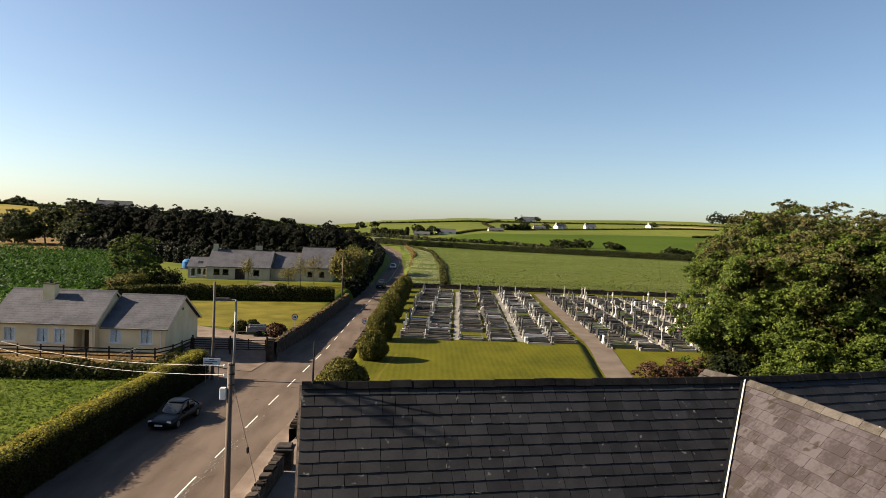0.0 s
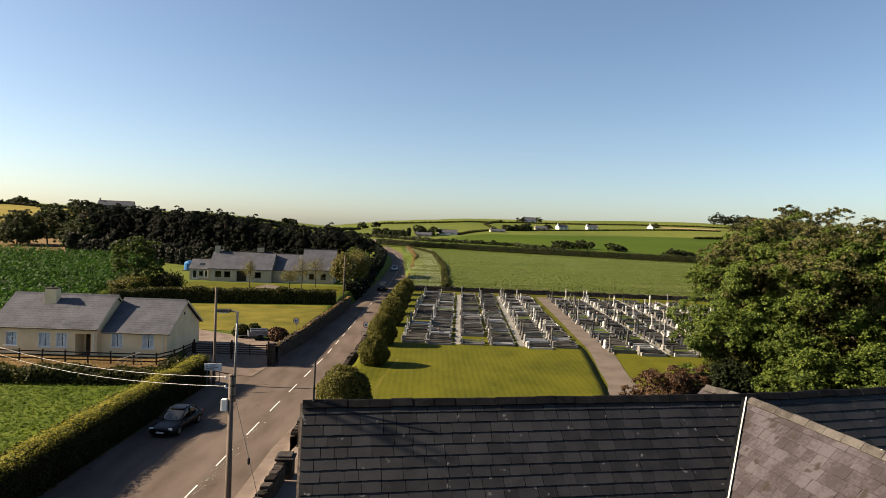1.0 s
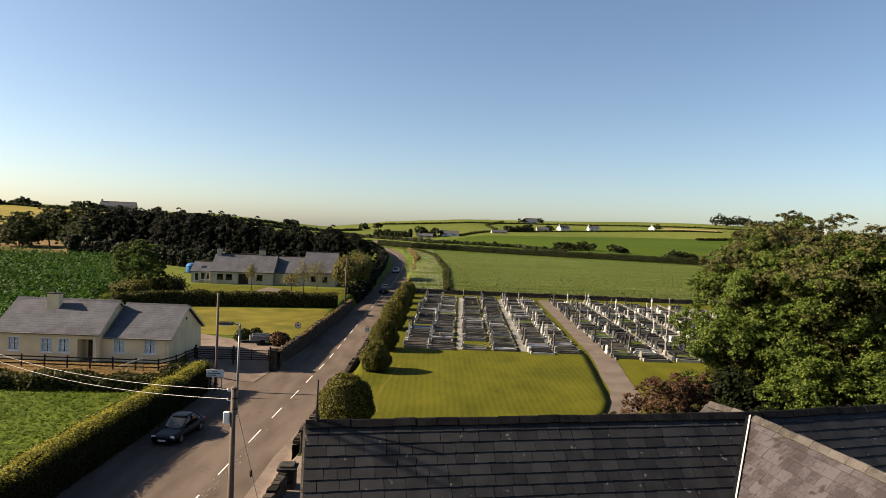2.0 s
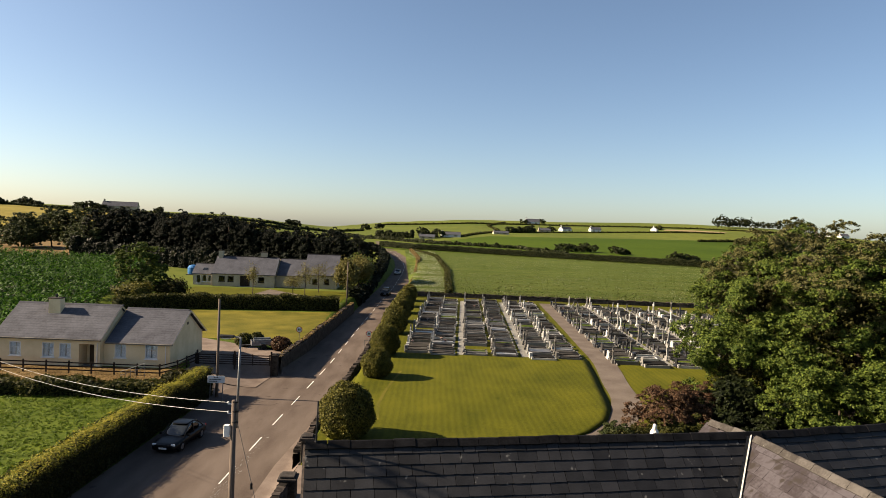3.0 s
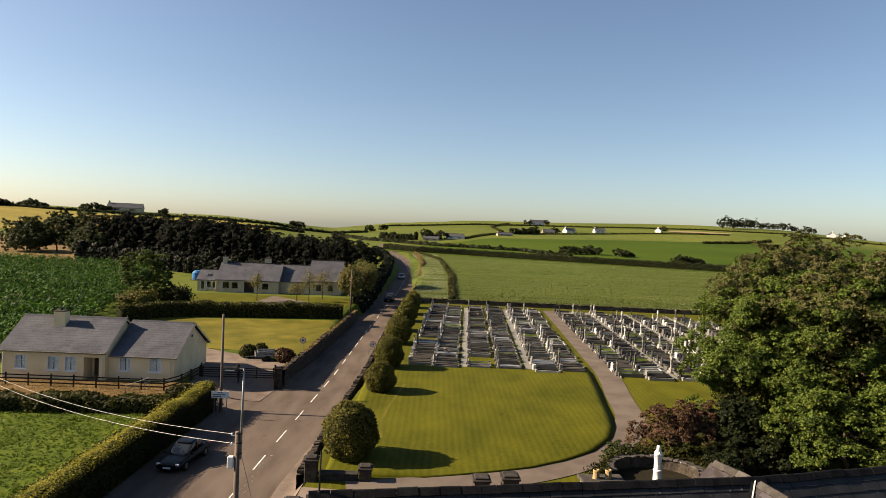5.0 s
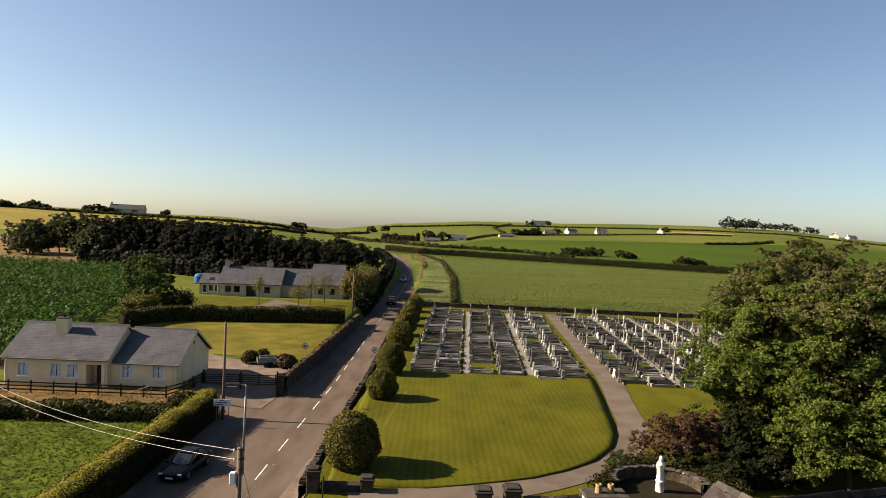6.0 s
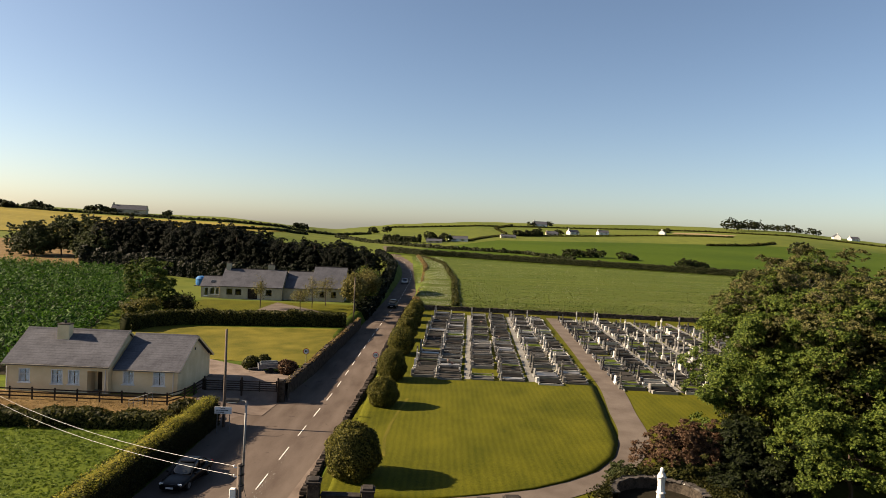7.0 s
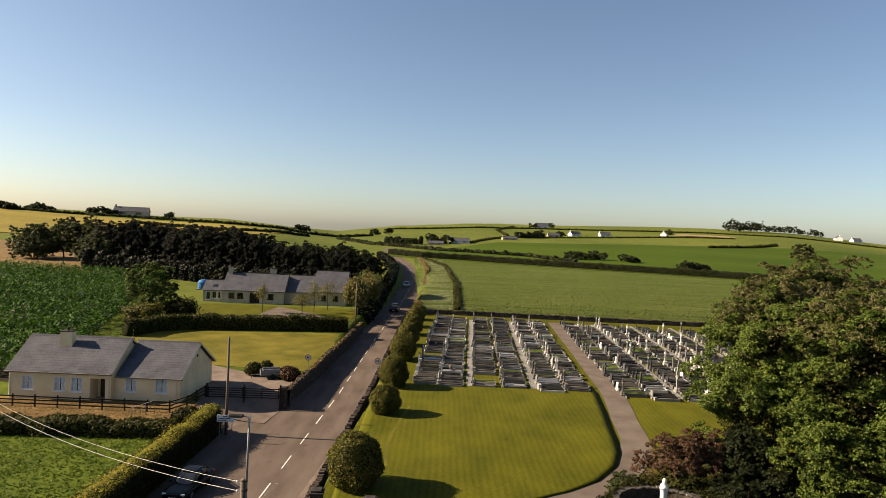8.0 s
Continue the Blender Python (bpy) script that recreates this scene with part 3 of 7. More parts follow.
def lay_slates(parent, origin, across, down, length, rows, gauge, keep, mat, seed, widths, limit=300, lap=1.04, joint=(0.010, 0.020)):
    """Courses of slates on a slope; the first ones are parts, those past the limit are joined."""
    rng = random.Random(seed)
    kinds = [[slate_mesh("slate", w, gauge * lap, mat, rng) for _ in range(4)] for w in widths]
    across, down = Vector(across), Vector(down)
    up = across.cross(-down).normalized()
    if up.z < 0:
        up = -up
    extra = bmesh.new()
    count = 0
    for r in range(rows):
        x, first = 0.0, True
        while x < length:
            k = rng.randrange(len(widths))
            w = widths[k]
            if first and r % 2:
                k = min(range(len(widths)), key=lambda q: widths[q])
                w = widths[k]
            first = False
            cx = x + w / 2
            x += w + rng.uniform(*joint)
            if not keep(cx, (r + 0.5) * gauge, w):
                continue
            c = Vector(origin) + across * cx + down * ((r + 0.5) * gauge + rng.uniform(-0.004, 0.004)) + up * (0.012 + rng.uniform(0, 0.006))
            tilt = Matrix.Rotation(-math.atan2(0.017, gauge), 4, "X") @ Matrix.Rotation(rng.gauss(0, 0.011), 4, "Z")
            m = Matrix((across, -down, up)).transposed().to_4x4()
            m = Matrix.Translation(c) @ m @ tilt
            me = rng.choice(kinds[k])
            if count < limit:
                ob = new("slate", me)
                ob.parent = parent
                ob.matrix_basis = m
            else:
                t = me.copy()
                t.transform(m)
                extra.from_mesh(t)
                bpy.data.meshes.remove(t)
            count += 1
    if len(extra.verts):
        tagged(part("slate_rest", extra, mat, parent), kind="stuff")
    else:
        extra.free()


cs, sn = math.cos(NAVE_S), math.sin(NAVE_S)
ratio = math.tan(NAVE_S) / math.tan(TRAN_S)
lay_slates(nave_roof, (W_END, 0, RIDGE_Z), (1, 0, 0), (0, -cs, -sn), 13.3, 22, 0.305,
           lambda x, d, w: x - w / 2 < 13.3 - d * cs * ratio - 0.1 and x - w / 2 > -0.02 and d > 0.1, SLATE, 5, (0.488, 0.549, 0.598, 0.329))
bend = math.atan(BEND)
lay_slates(east_roof, (0, 0, RIDGE_Z), (math.cos(bend), math.sin(bend), 0), (math.sin(bend) * cs, -math.cos(bend) * cs, -sn), 9.0, 11, 0.305,
           lambda x, d, w: x + w / 2 > d * cs * ratio + 0.05, SLATE, 6, (0.488, 0.549, 0.598), 160)
ct, st = math.cos(TRAN_S), math.sin(TRAN_S)
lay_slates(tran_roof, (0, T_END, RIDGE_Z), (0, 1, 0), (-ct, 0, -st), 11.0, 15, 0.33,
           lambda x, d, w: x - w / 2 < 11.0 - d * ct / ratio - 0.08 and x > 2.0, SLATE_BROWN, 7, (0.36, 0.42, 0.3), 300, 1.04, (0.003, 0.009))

# ridge tiles, verge and valley
rng = random.Random(3)
bm = bmesh.new()
prism(bm, [(-0.165, -0.125), (-0.04, 0.027), (-0.018, 0.04), (0.018, 0.04), (0.04, 0.027), (0.165, -0.125), (0.145, -0.15), (0, 0.0), (-0.145, -0.15)], 0, 0.578)
tile_me = bpy.data.meshes.new("ridge_tile")
bm.to_mesh(tile_me)
bm.free()
tile_me.materials.append(RIDGE)
tile_brown = tile_me.copy()
tile_brown.materials.clear()
tile_brown.materials.append(RIDGE_BROWN)
x = W_END
while x < E_END - 0.5:
    ob = new("ridge_tile", tile_me)
    ob.parent = church
    ob.matrix_basis = pose(x, max(x, 0) * BEND, RIDGE_Z + 0.075 + rng.uniform(-0.008, 0.012), 0, rng.gauss(0, 0.7), (5.8 if x > -0.2 else 0) + rng.gauss(0, 0.5))
    x += 0.59
y = -0.25
while y > T_END + 0.5:
    ob = new("ridge_tile", tile_brown)
    ob.parent = church
    ob.matrix_basis = pose(0, y, RIDGE_Z + 0.045 + rng.uniform(-0.008, 0.012), 0, 0, -90 + rng.gauss(0, 0.5))
    y -= 0.59
y = 0.15
while y < 1.9:
    ob = new("ridge_tile", tile_brown)
    ob.parent = church
    ob.matrix_basis = pose(-0.04 * y, y, RIDGE_Z + 0.03 - 0.085 * y, 0, 3, 92)
    y += 0.59

a, b = Vector((-0.1, -0.12, RIDGE_Z - 0.02)), Vector((-TRAN_HALF, -NAVE_HALF, EAVE_Z + 0.06))
right = Vector((ct, 0, st))
for i in range(9):
    bm = bmesh.new()
    p, q = a + (b - a) * i / 9, a + (b - a) * (i + 0.985) / 9
    lift = Vector((0, 0, 0.05 + 0.004 * (i % 2)))
    vs = [bm.verts.new(v) for v in (p + lift - Vector((0.02, 0, 0)), q + lift - Vector((0.02, 0, 0)), q + lift + right * 0.055, p + lift + right * 0.055)]
    vs2 = [bm.verts.new(v.co - Vector((0, 0, 0.07))) for v in vs]
    bm.faces.new(vs)
    for k in range(4):
        bm.faces.new((vs[k], vs2[k], vs2[(k + 1) % 4], vs[(k + 1) % 4]))
    bmesh.ops.recalc_face_normals(bm, faces=bm.faces)
    part("valley_flashing", bm, LEAD, church, "pale mortared valley strip")
    bm = bmesh.new()
    vs = [bm.verts.new(v) for v in (p + lift - Vector((0.13, 0, 0.0)), q + lift - Vector((0.13, 0, 0.0)), q + lift - Vector((0.03, 0, 0.02)), p + lift - Vector((0.03, 0, 0.02)))]
    vs2 = [bm.verts.new(v.co - Vector((0, 0, 0.07))) for v in vs]
    bm.faces.new(vs)
    for k in range(4):
        bm.faces.new((vs[k], vs2[k], vs2[(k + 1) % 4], vs[(k + 1) % 4]))
    bmesh.ops.recalc_face_normals(bm, faces=bm.faces)
    part("valley_gutter", bm, GUTTER_LEAD, church, "dark grey lead gutter")
bm = bmesh.new()
for s in (-1, 1):
    p, q = Vector((W_END - 0.03, 0, RIDGE_Z - 0.06)), Vector((W_END - 0.03, s * NAVE_HALF, EAVE_Z - 0.06))
    vs = [bm.verts.new(v) for v in (p + Vector((-0.03, 0, 0.08)), p + Vector((0.05, 0, 0.08)), q + Vector((0.05, 0, 0.08)), q + Vector((-0.03, 0, 0.08)))]
    v2 = [bm.verts.new(v.co - Vector((0, 0, 0.2))) for v in vs]
    bm.faces.new(vs)
    bm.faces.new(v2[::-1])
    for k in range(4):
        bm.faces.new((vs[k], v2[k], v2[(k + 1) % 4], vs[(k + 1) % 4]))
bmesh.ops.recalc_face_normals(bm, faces=bm.faces)
part("verge_board", bm, POLE_WOOD, church, "weathered brown verge board along the gable")


# ---- houses ----
def pierced(bm, x0, x1, y0, y1, z0, z1, holes):
    """A wall along x, one skin, with rectangular holes (xa, xb, za, zb) right through it."""
    xs = sorted({x0, x1, *[h[0] for h in holes], *[h[1] for h in holes]})
    zs = sorted({z0, z1, *[h[2] for h in holes], *[h[3] for h in holes]})
    made = {}

    def v(i, k, y):
        if (i, k, y) not in made:
            made[i, k, y] = bm.verts.new((xs[i], y, zs[k]))
        return made[i, k, y]

    def solid(i, k):
        if not (0 <= i < len(xs) - 1 and 0 <= k < len(zs) - 1):
            return False
        cx, cz = (xs[i] + xs[i + 1]) / 2, (zs[k] + zs[k + 1]) / 2
        return not any(h[0] < cx < h[1] and h[2] < cz < h[3] for h in holes)

    for i in range(len(xs) - 1):
        for k in range(len(zs) - 1):
            if not solid(i, k):
                continue
            bm.faces.new((v(i, k, y0), v(i + 1, k, y0), v(i + 1, k + 1, y0), v(i, k + 1, y0)))
            bm.faces.new((v(i, k, y1), v(i, k + 1, y1), v(i + 1, k + 1, y1), v(i + 1, k, y1)))
            for di, dk, a, b in ((-1, 0, (i, k), (i, k + 1)), (1, 0, (i + 1, k + 1), (i + 1, k)), (0, -1, (i + 1, k), (i, k)), (0, 1, (i, k + 1), (i + 1, k + 1))):
                if not solid(i + di, k + dk):
                    bm.faces.new((v(*a, y0), v(*b, y0), v(*b, y1), v(*a, y1)))
    bmesh.ops.recalc_face_normals(bm, faces=bm.faces)


def window(parent, xa, xb, za, zb, y, frame_mat=WHITE, mullion=True, curtain=True):
    """A framed window set in a front wall whose outer face is at y."""
    bm = bmesh.new()
    t, d0, d1 = 0.085, y + 0.02, y + 0.11
    box(bm, xa, xb, d0, d1, za, za + t)
    box(bm, xa, xb, d0, d1, zb - t, zb)
    box(bm, xa, xa + t, d0, d1, za + t, zb - t)
    box(bm, xb - t, xb, d0, d1, za + t, zb - t)
    zt = za + (zb - za) * 0.62
    if mullion:
        box(bm, xa + t, xb - t, d0, d1, zt - 0.03, zt + 0.03)
    w = part("window", bm, frame_mat, parent, "white framed window" if frame_mat is WHITE else "")
    for a, b in ((za + t, zt - 0.03), (zt + 0.03, zb - t)) if mullion else ((za + t, zb - t),):
        bm = bmesh.new()
        box(bm, xa + t, xb - t, y + 0.085, y + 0.095, a, b)
        part("pane", bm, GLASS, w).visible_shadow = False
    bm = bmesh.new()
    box(bm, xa - 0.08, xb + 0.08, y - 0.08, y + 0.1, za - 0.09, za - 0.004)
    part("sill", bm, frame_mat, w)
    if curtain:
        wide = (xb - xa) * (0.46 if curtain == "drawn" else 0.3)
        for a, b in ((xa + 0.02, xa + wide), (xb - wide, xb - 0.02)):
            bm = bmesh.new()
            n = 7
            for i in range(n):
                u0, u1 = a + (b - a) * i / n, a + (b - a) * (i + 1) / n
                box(bm, u0, u1, y + 0.15 + 0.02 * (i % 2), y + 0.17 + 0.02 * (i % 2), za + 0.02, zb - 0.02)
            part("curtain", bm, CLOTH, w)
    return w


def tiled_roof(parent, x0, x1, y0, y1, eave, ridge, over=0.35, mat=TILE, gauge=0.34, cap=RIDGE, name="roof", label=""):
    """A gabled roof along x: a deck, lapped courses of tiles on both slopes, and ridge tiles."""
    ym = (y0 + y1) / 2
    half = ym - y0
    run = math.hypot(half, ridge - eave)
    k = (ridge - eave) / half
    bm = bmesh.new()
    e = half + over * half / run
    prism(bm, [(ym - e, ridge - e * k - 0.02), (ym, ridge - 0.02), (ym + e, ridge - e * k - 0.02), (ym + e, ridge - e * k - 0.1), (ym, ridge - 0.12), (ym - e, ridge - e * k - 0.1)], x0 + 0.02, x1 - 0.02)
    roof = part(name, bm, mat, parent, label)
    n = int((run + over) / gauge) + 1
    for s in (-1, 1):
        d = Vector((0, s * half, eave - ridge)) / run
        up = Vector((0, s * (ridge - eave), half)) / run
        for i in range(n):
            a = Vector((0, ym, ridge)) + d * i * gauge
            b = Vector((0, ym, ridge)) + d * min((i + 1.06) * gauge, run + over)
            bm = bmesh.new()
            vs = []
            for x in (x0, x1):
                for p, h in ((a, 0.012), (b, 0.02), (b, -0.002), (a, -0.012)):
                    vs.append(bm.verts.new(Vector((x, 0, 0)) + p + up * h))
            for q in range(4):
                bm.faces.new((vs[q], vs[(q + 1) % 4], vs[4 + (q + 1) % 4], vs[4 + q]))
            bm.faces.new(vs[:4][::-1])
            bm.faces.new(vs[4:])
            bmesh.ops.recalc_face_normals(bm, faces=bm.faces)
            part("tile_course", bm, mat, roof)
    me = None
    x = x0
    while x < x1 - 0.2:
        if me is None:
            bm = bmesh.new()
            prism(bm, [(-0.17, -0.08), (-0.06, 0.07), (0.06, 0.07), (0.17, -0.08)], 0, max(0.44, gauge))
            me = bpy.data.meshes.new("ridge_tile")
            bm.to_mesh(me)
            bm.free()
            me.materials.append(cap)
        ob = new("ridge_tile", me)
        ob.parent = roof
        ob.matrix_basis = pose(x, ym, ridge)
        x += max(0.45, gauge + 0.01)
    return roof


def trim_boards(parent, x0, x1, y0, y1, eave, ridge, over, mat=RENDER_CREAM):
    """Gutter, fascia and sloping verge boards."""
    ym = (y0 + y1) / 2
    half = ym - y0
    k = (ridge - eave) / half
    for s, y in ((-1, y0 - over * 0.82), (1, y1 + over * 0.82)):
        bm = bmesh.new()
        box(bm, x0, x1, y - 0.02, y + 0.02, eave - k * over * 0.82 - 0.17, eave - k * over * 0.82 - 0.03)
        part("fascia", bm, LIMESTONE, parent)
        bm = bmesh.new()
        cone(bm, (x0, y + s * 0.06, eave - k * over * 0.82 - 0.06), (x1, y + s * 0.06, eave - k * over * 0.82 - 0.06), 0.055, 0.055, 8)
        part("gutter", bm, LIMESTONE, parent)
    for x in (x0, x1):
        for s in (-1, 1):
            bm = bmesh.new()
            ye = ym + s * (half + over * 0.8)
            ze = eave - k * over * 0.8
            vs = []
            for xx in (x - 0.025, x + 0.025):
                vs += [bm.verts.new((xx, ym, ridge - 0.03)), bm.verts.new((xx, ye, ze - 0.03)), bm.verts.new((xx, ye, ze - 0.2)), bm.verts.new((xx, ym, ridge - 0.2))]
            for q in range(4):
                bm.faces.new((vs[q], vs[(q + 1) % 4], vs[4 + (q + 1) % 4], vs[4 + q]))
            bm.faces.new(vs[:4][::-1])
            bm.faces.new(vs[4:])
            bmesh.ops.recalc_face_normals(bm, faces=bm.faces)
            part("bargeboard", bm, mat, parent)


def shell(parent, x0, x1, y0, y1, eave, ridge, holes, mat, name="wall", t=0.3, foot=-0.5):
    """Four walls with gables; the front (y0) has holes."""
    bm = bmesh.new()
    pierced(bm, x0, x1, y0, y0 + t, foot, eave, holes)
    part(name, bm, mat, parent)
    bm = bmesh.new()
    box(bm, x0, x1, y1 - t, y1, foot, eave)
    part(name, bm, mat, parent)
    ym = (y0 + y1) / 2
    for x in (x0, x1 - t):
        bm = bmesh.new()
        prism(bm, [(y0 + t, foot), (y1 - t, foot), (y1 - t, eave - 0.02), (ym, ridge - 0.12), (y0 + t, eave - 0.02)], x + 0.003, x + t - 0.003)
        part(name, bm, mat, parent)
    bm = bmesh.new()
    box(bm, x0 + t, x1 - t, y0 + t, y1 - t, -0.05, 0.02)
    part("floor_slab", bm, CONCRETE, parent)
    bm = bmesh.new()
    box(bm, x0 + t, x1 - t, y0 + t, y1 - t, eave - 0.08, eave - 0.02)
    part("ceiling_slab", bm, CLOTH, parent)


def chimney(parent, x, y, w, d, z0, z1, mat, pots=1):
    bm = bmesh.new()
    box(bm, x - w / 2, x + w / 2, y - d / 2, y + d / 2, z0, z1)
    c = part("chimney", bm, mat, parent)
    bm = bmesh.new()
    box(bm, x - w / 2 - 0.06, x + w / 2 + 0.06, y - d / 2 - 0.06, y + d / 2 + 0.06, z1 + 0.002, z1 + 0.1, bevel=0.02)
    part("cap", bm, CAP, c)
    for i in range(pots):
        bm = bmesh.new()
        px = x + (i - (pots - 1) / 2) * w * 0.45
        lathe(bm, [(0.13, z1 + 0.1), (0.11, z1 + 0.35), (0.13, z1 + 0.37), (0.13, z1 + 0.42)], 10, Matrix.Translation((px, y, 0)))
        part("chimney_pot", bm, DARKMETAL, c)


bungalow = empty("bungalow", pose(-41.6, 60.4, 1.1, 0, 0, 0), "cream rendered bungalow with grey tiled gable roofs", "house")
holes = [(1.2, 2.3, 0.86, 2.2), (4.28, 5.42, 0.82, 2.2), (5.9, 7.02, 0.82, 2.2), (7.75, 9.2, 0.02, 2.15)]
shell(bungalow, 0, 9.75, 0, 7.6, 2.8, 5.35, holes, RENDER_CREAM)
for h in holes[:3]:
    window(bungalow, *h, 0.0, curtain="drawn")
bm = bmesh.new()
box(bm, 7.72, 9.23, 1.45, 1.6, 0.0, 2.4)
box(bm, 7.6, 7.75, 0.3, 1.6, 0.0, 2.4)
box(bm, 9.2, 9.35, 0.3, 1.6, 0.0, 2.4)
part("porch_wall", bm, RENDER_CREAM, bungalow)
bm = bmesh.new()
box(bm, 8.05, 8.95, 1.38, 1.447, 0.02, 2.05, bevel=0.01)
door = part("door", bm, DOOR_BROWN, bungalow, "brown front door in the porch")
bm = bmesh.new()
box(bm, 8.85, 8.9, 1.33, 1.378, 0.95, 1.1)
part("handle", bm, GALV, door)
tiled_roof(bungalow, -0.3, 9.95, 0, 7.6, 2.85, 5.45, 0.3, cap=TILE, label="grey concrete tiled roof")
trim_boards(bungalow, -0.3, 9.95, 0, 7.6, 2.85, 5.45, 0.3)
holes = [(10.8, 11.9, 0.85, 2.2), (13.7, 14.9, 0.82, 2.24)]
shell(bungalow, 9.76, 16.1, 0.65, 9.2, 2.45, 5.0, holes, RENDER_CREAM)
for h in holes:
    window(bungalow, *h, 0.65, curtain="drawn")
tiled_roof(bungalow, 9.98, 16.45, 0.65, 9.2, 2.5, 5.07, 0.3, cap=TILE, label="lower grey tiled roof of the wing")
trim_boards(bungalow, 9.98, 16.45, 0.65, 9.2, 2.5, 5.07, 0.3)
chimney(bungalow, 3.9, 2.9, 1.15, 0.75, 3.9, 6.05, RENDER_CREAM)
for x, y in ((9.5, -0.06), (15.7, 0.58), (0.1, -0.06)):
    bm = bmesh.new()
    cone(bm, (x, y, -0.1), (x, y, 2.3), 0.04, 0.04, 8)
    part("downpipe", bm, WHITE, bungalow)
bm = bmesh.new()
box(bm, 16.1, 16.15, 4.8, 5.05, 3.6, 3.85)
part("wall_vent", bm, DARKMETAL, bungalow)
bm = bmesh.new()
cone(bm, (7.2, 3.8, 5.4), (7.9, 2.9, 4.75), 0.012, 0.012, 5)
part("cable", bm, BLACKLINE, bungalow)
bm = bmesh.new()
box(bm, -3, 17.5, -1.3, 0.62, -0.12, 0.0)
tagged(part("terrace", bm, CONCRETE), "pale concrete path along the bungalow front", "", "", "structure").matrix_basis = pose(-41.6, 60.4, 1.08)

farmhouse = empty("farmhouse", pose(-45.6, 131.0, 2.05, 0, 0, 2), "long grey rendered farmhouse with slate roofs and chimneys", "house")
holes = [(1.3, 2.5, 0.9, 2.0), (3.1, 4.3, 0.9, 2.0), (5.6, 7.6, 0.02, 2.15), (9.3, 10.5, 0.9, 2.0)]
shell(farmhouse, 0, 12.6, 0, 8.0, 2.65, 5.9, holes, RENDER_GREY)
for h in (holes[0], holes[1], holes[3]):
    window(farmhouse, *h, 0.0, TIMBER, False, False)
bm = bmesh.new()
box(bm, 5.62, 7.58, 0.12, 0.2, 0.03, 2.14, bevel=0.01)
part("door", bm, TIMBER, farmhouse, "dark wide front door")
tiled_roof(farmhouse, -0.2, 12.8, 0, 8.0, 2.7, 5.95, 0.3, label="weathered grey slate roof")
holes = [(-3.6, -2.7, 0.3, 2.0), (-2.4, -1.4, 0.6, 2.0), (-1.2, -0.5, 0.6, 2.0)]
shell(farmhouse, -4.2, -0.02, 1.0, 6.2, 2.4, 4.2, holes, RENDER_GREY)
for h in holes:
    window(farmhouse, *h, 1.0, WHITE, False, False)
tiled_roof(farmhouse, -4.4, -0.23, 1.0, 6.2, 2.45, 4.25, 0.3)
bm = bmesh.new()
box(bm, -0.45, 0.45, -0.35, 0.35, 0, 0.06, Matrix.Translation((-2.0, 2.0, 3.18)) @ Matrix.Rotation(radians(34.7), 4, "X"))
part("skylight", bm, CARGLASS, farmhouse, "roof window in the annex")
shell(farmhouse, 12.62, 18.6, 1.2, 9.4, 2.6, 5.7, [(15.6, 16.5, 0.9, 2.0)], RENDER_GREY)
window(farmhouse, 15.6, 16.5, 0.9, 2.0, 1.2, TIMBER, False, False)
tiled_roof(farmhouse, 12.83, 18.6, 1.2, 9.4, 2.65, 5.75, 0.3)
holes = [(20.2, 21.2, 0.9, 2.0), (22.6, 23.6, 0.9, 2.0)]
shell(farmhouse, 18.62, 25.2, 1.0, 9.8, 2.9, 6.9, holes, RENDER_GREY)
for h in holes:
    window(farmhouse, *h, 1.0, TIMBER, False, False)
tiled_roof(farmhouse, 18.4, 25.4, 1.0, 9.8, 2.95, 6.95, 0.3)
chimney(farmhouse, 0.6, 3.9, 0.9, 0.9, 4.8, 7.0, RENDER_GREY)
chimney(farmhouse, 9.4, 4.3, 1.3, 0.8, 5.2, 6.9, RENDER_GREY, 2)


def far_house(x, y, w, d, h, turn, label, mat=WHITE):
    ob = empty("cottage", pose(x, y, gz(x, y), 0, 0, turn), label, "house", "far cottages")
    shell(ob, -w / 2, w / 2, -d / 2, d / 2, h * 0.5, h, [(-w * 0.3, -w * 0.15, h * 0.15, h * 0.38), (w * 0.15, w * 0.3, h * 0.15, h * 0.38)], mat, t=0.4, foot=-3)
    for a in (-w * 0.3, w * 0.15):
        window(ob, a, a + w * 0.15, h * 0.15, h * 0.38, -d / 2, TIMBER, False, False)
    tiled_roof(ob, -w / 2 - 0.2, w / 2 + 0.2, -d / 2, d / 2, h * 0.5, h, 0.3, gauge=1.2)
    chimney(ob, -w / 2 + 0.8, 0, 1.0, 1.0, h * 0.8, h * 1.2, mat)


far_house(131, 640, 12, 6, 4.6, 30, "white cottage with a grey roof on the far hillside")
far_house(161, 640, 11, 6, 4.4, 10, "white cottage below the far hill")
far_house(229, 664, 8, 6, 4.6, 60, "white gabled cottage beside the cut meadow")
far_house(556, 900, 13, 9, 7, 70, "white gabled house on the hill shoulder")
far_house(124, 812, 17, 8, 7, 5, "pale farmhouse among trees on the hill")
far_house(103, 600, 11, 6, 4.2, 5, "stone farm building on the hill", RENDER_GREY)
far_house(11, 436, 13, 6, 3.6, 6, "long pale farm shed in the valley")
far_house(-5, 414, 10, 5, 2.8, 0, "low grey farm shed in the valley", RENDER_GREY)
far_house(52, 503, 12, 5, 2.8, 8, "low farm shed beside a hedge", RENDER_GREY)
far_house(600, 930, 14, 8, 6, 10, "low white cottage on the hill shoulder")
far_house(-237, 486, 24, 10, 6.5, 15, "grey farm building behind trees on the hill", RENDER_GREY)
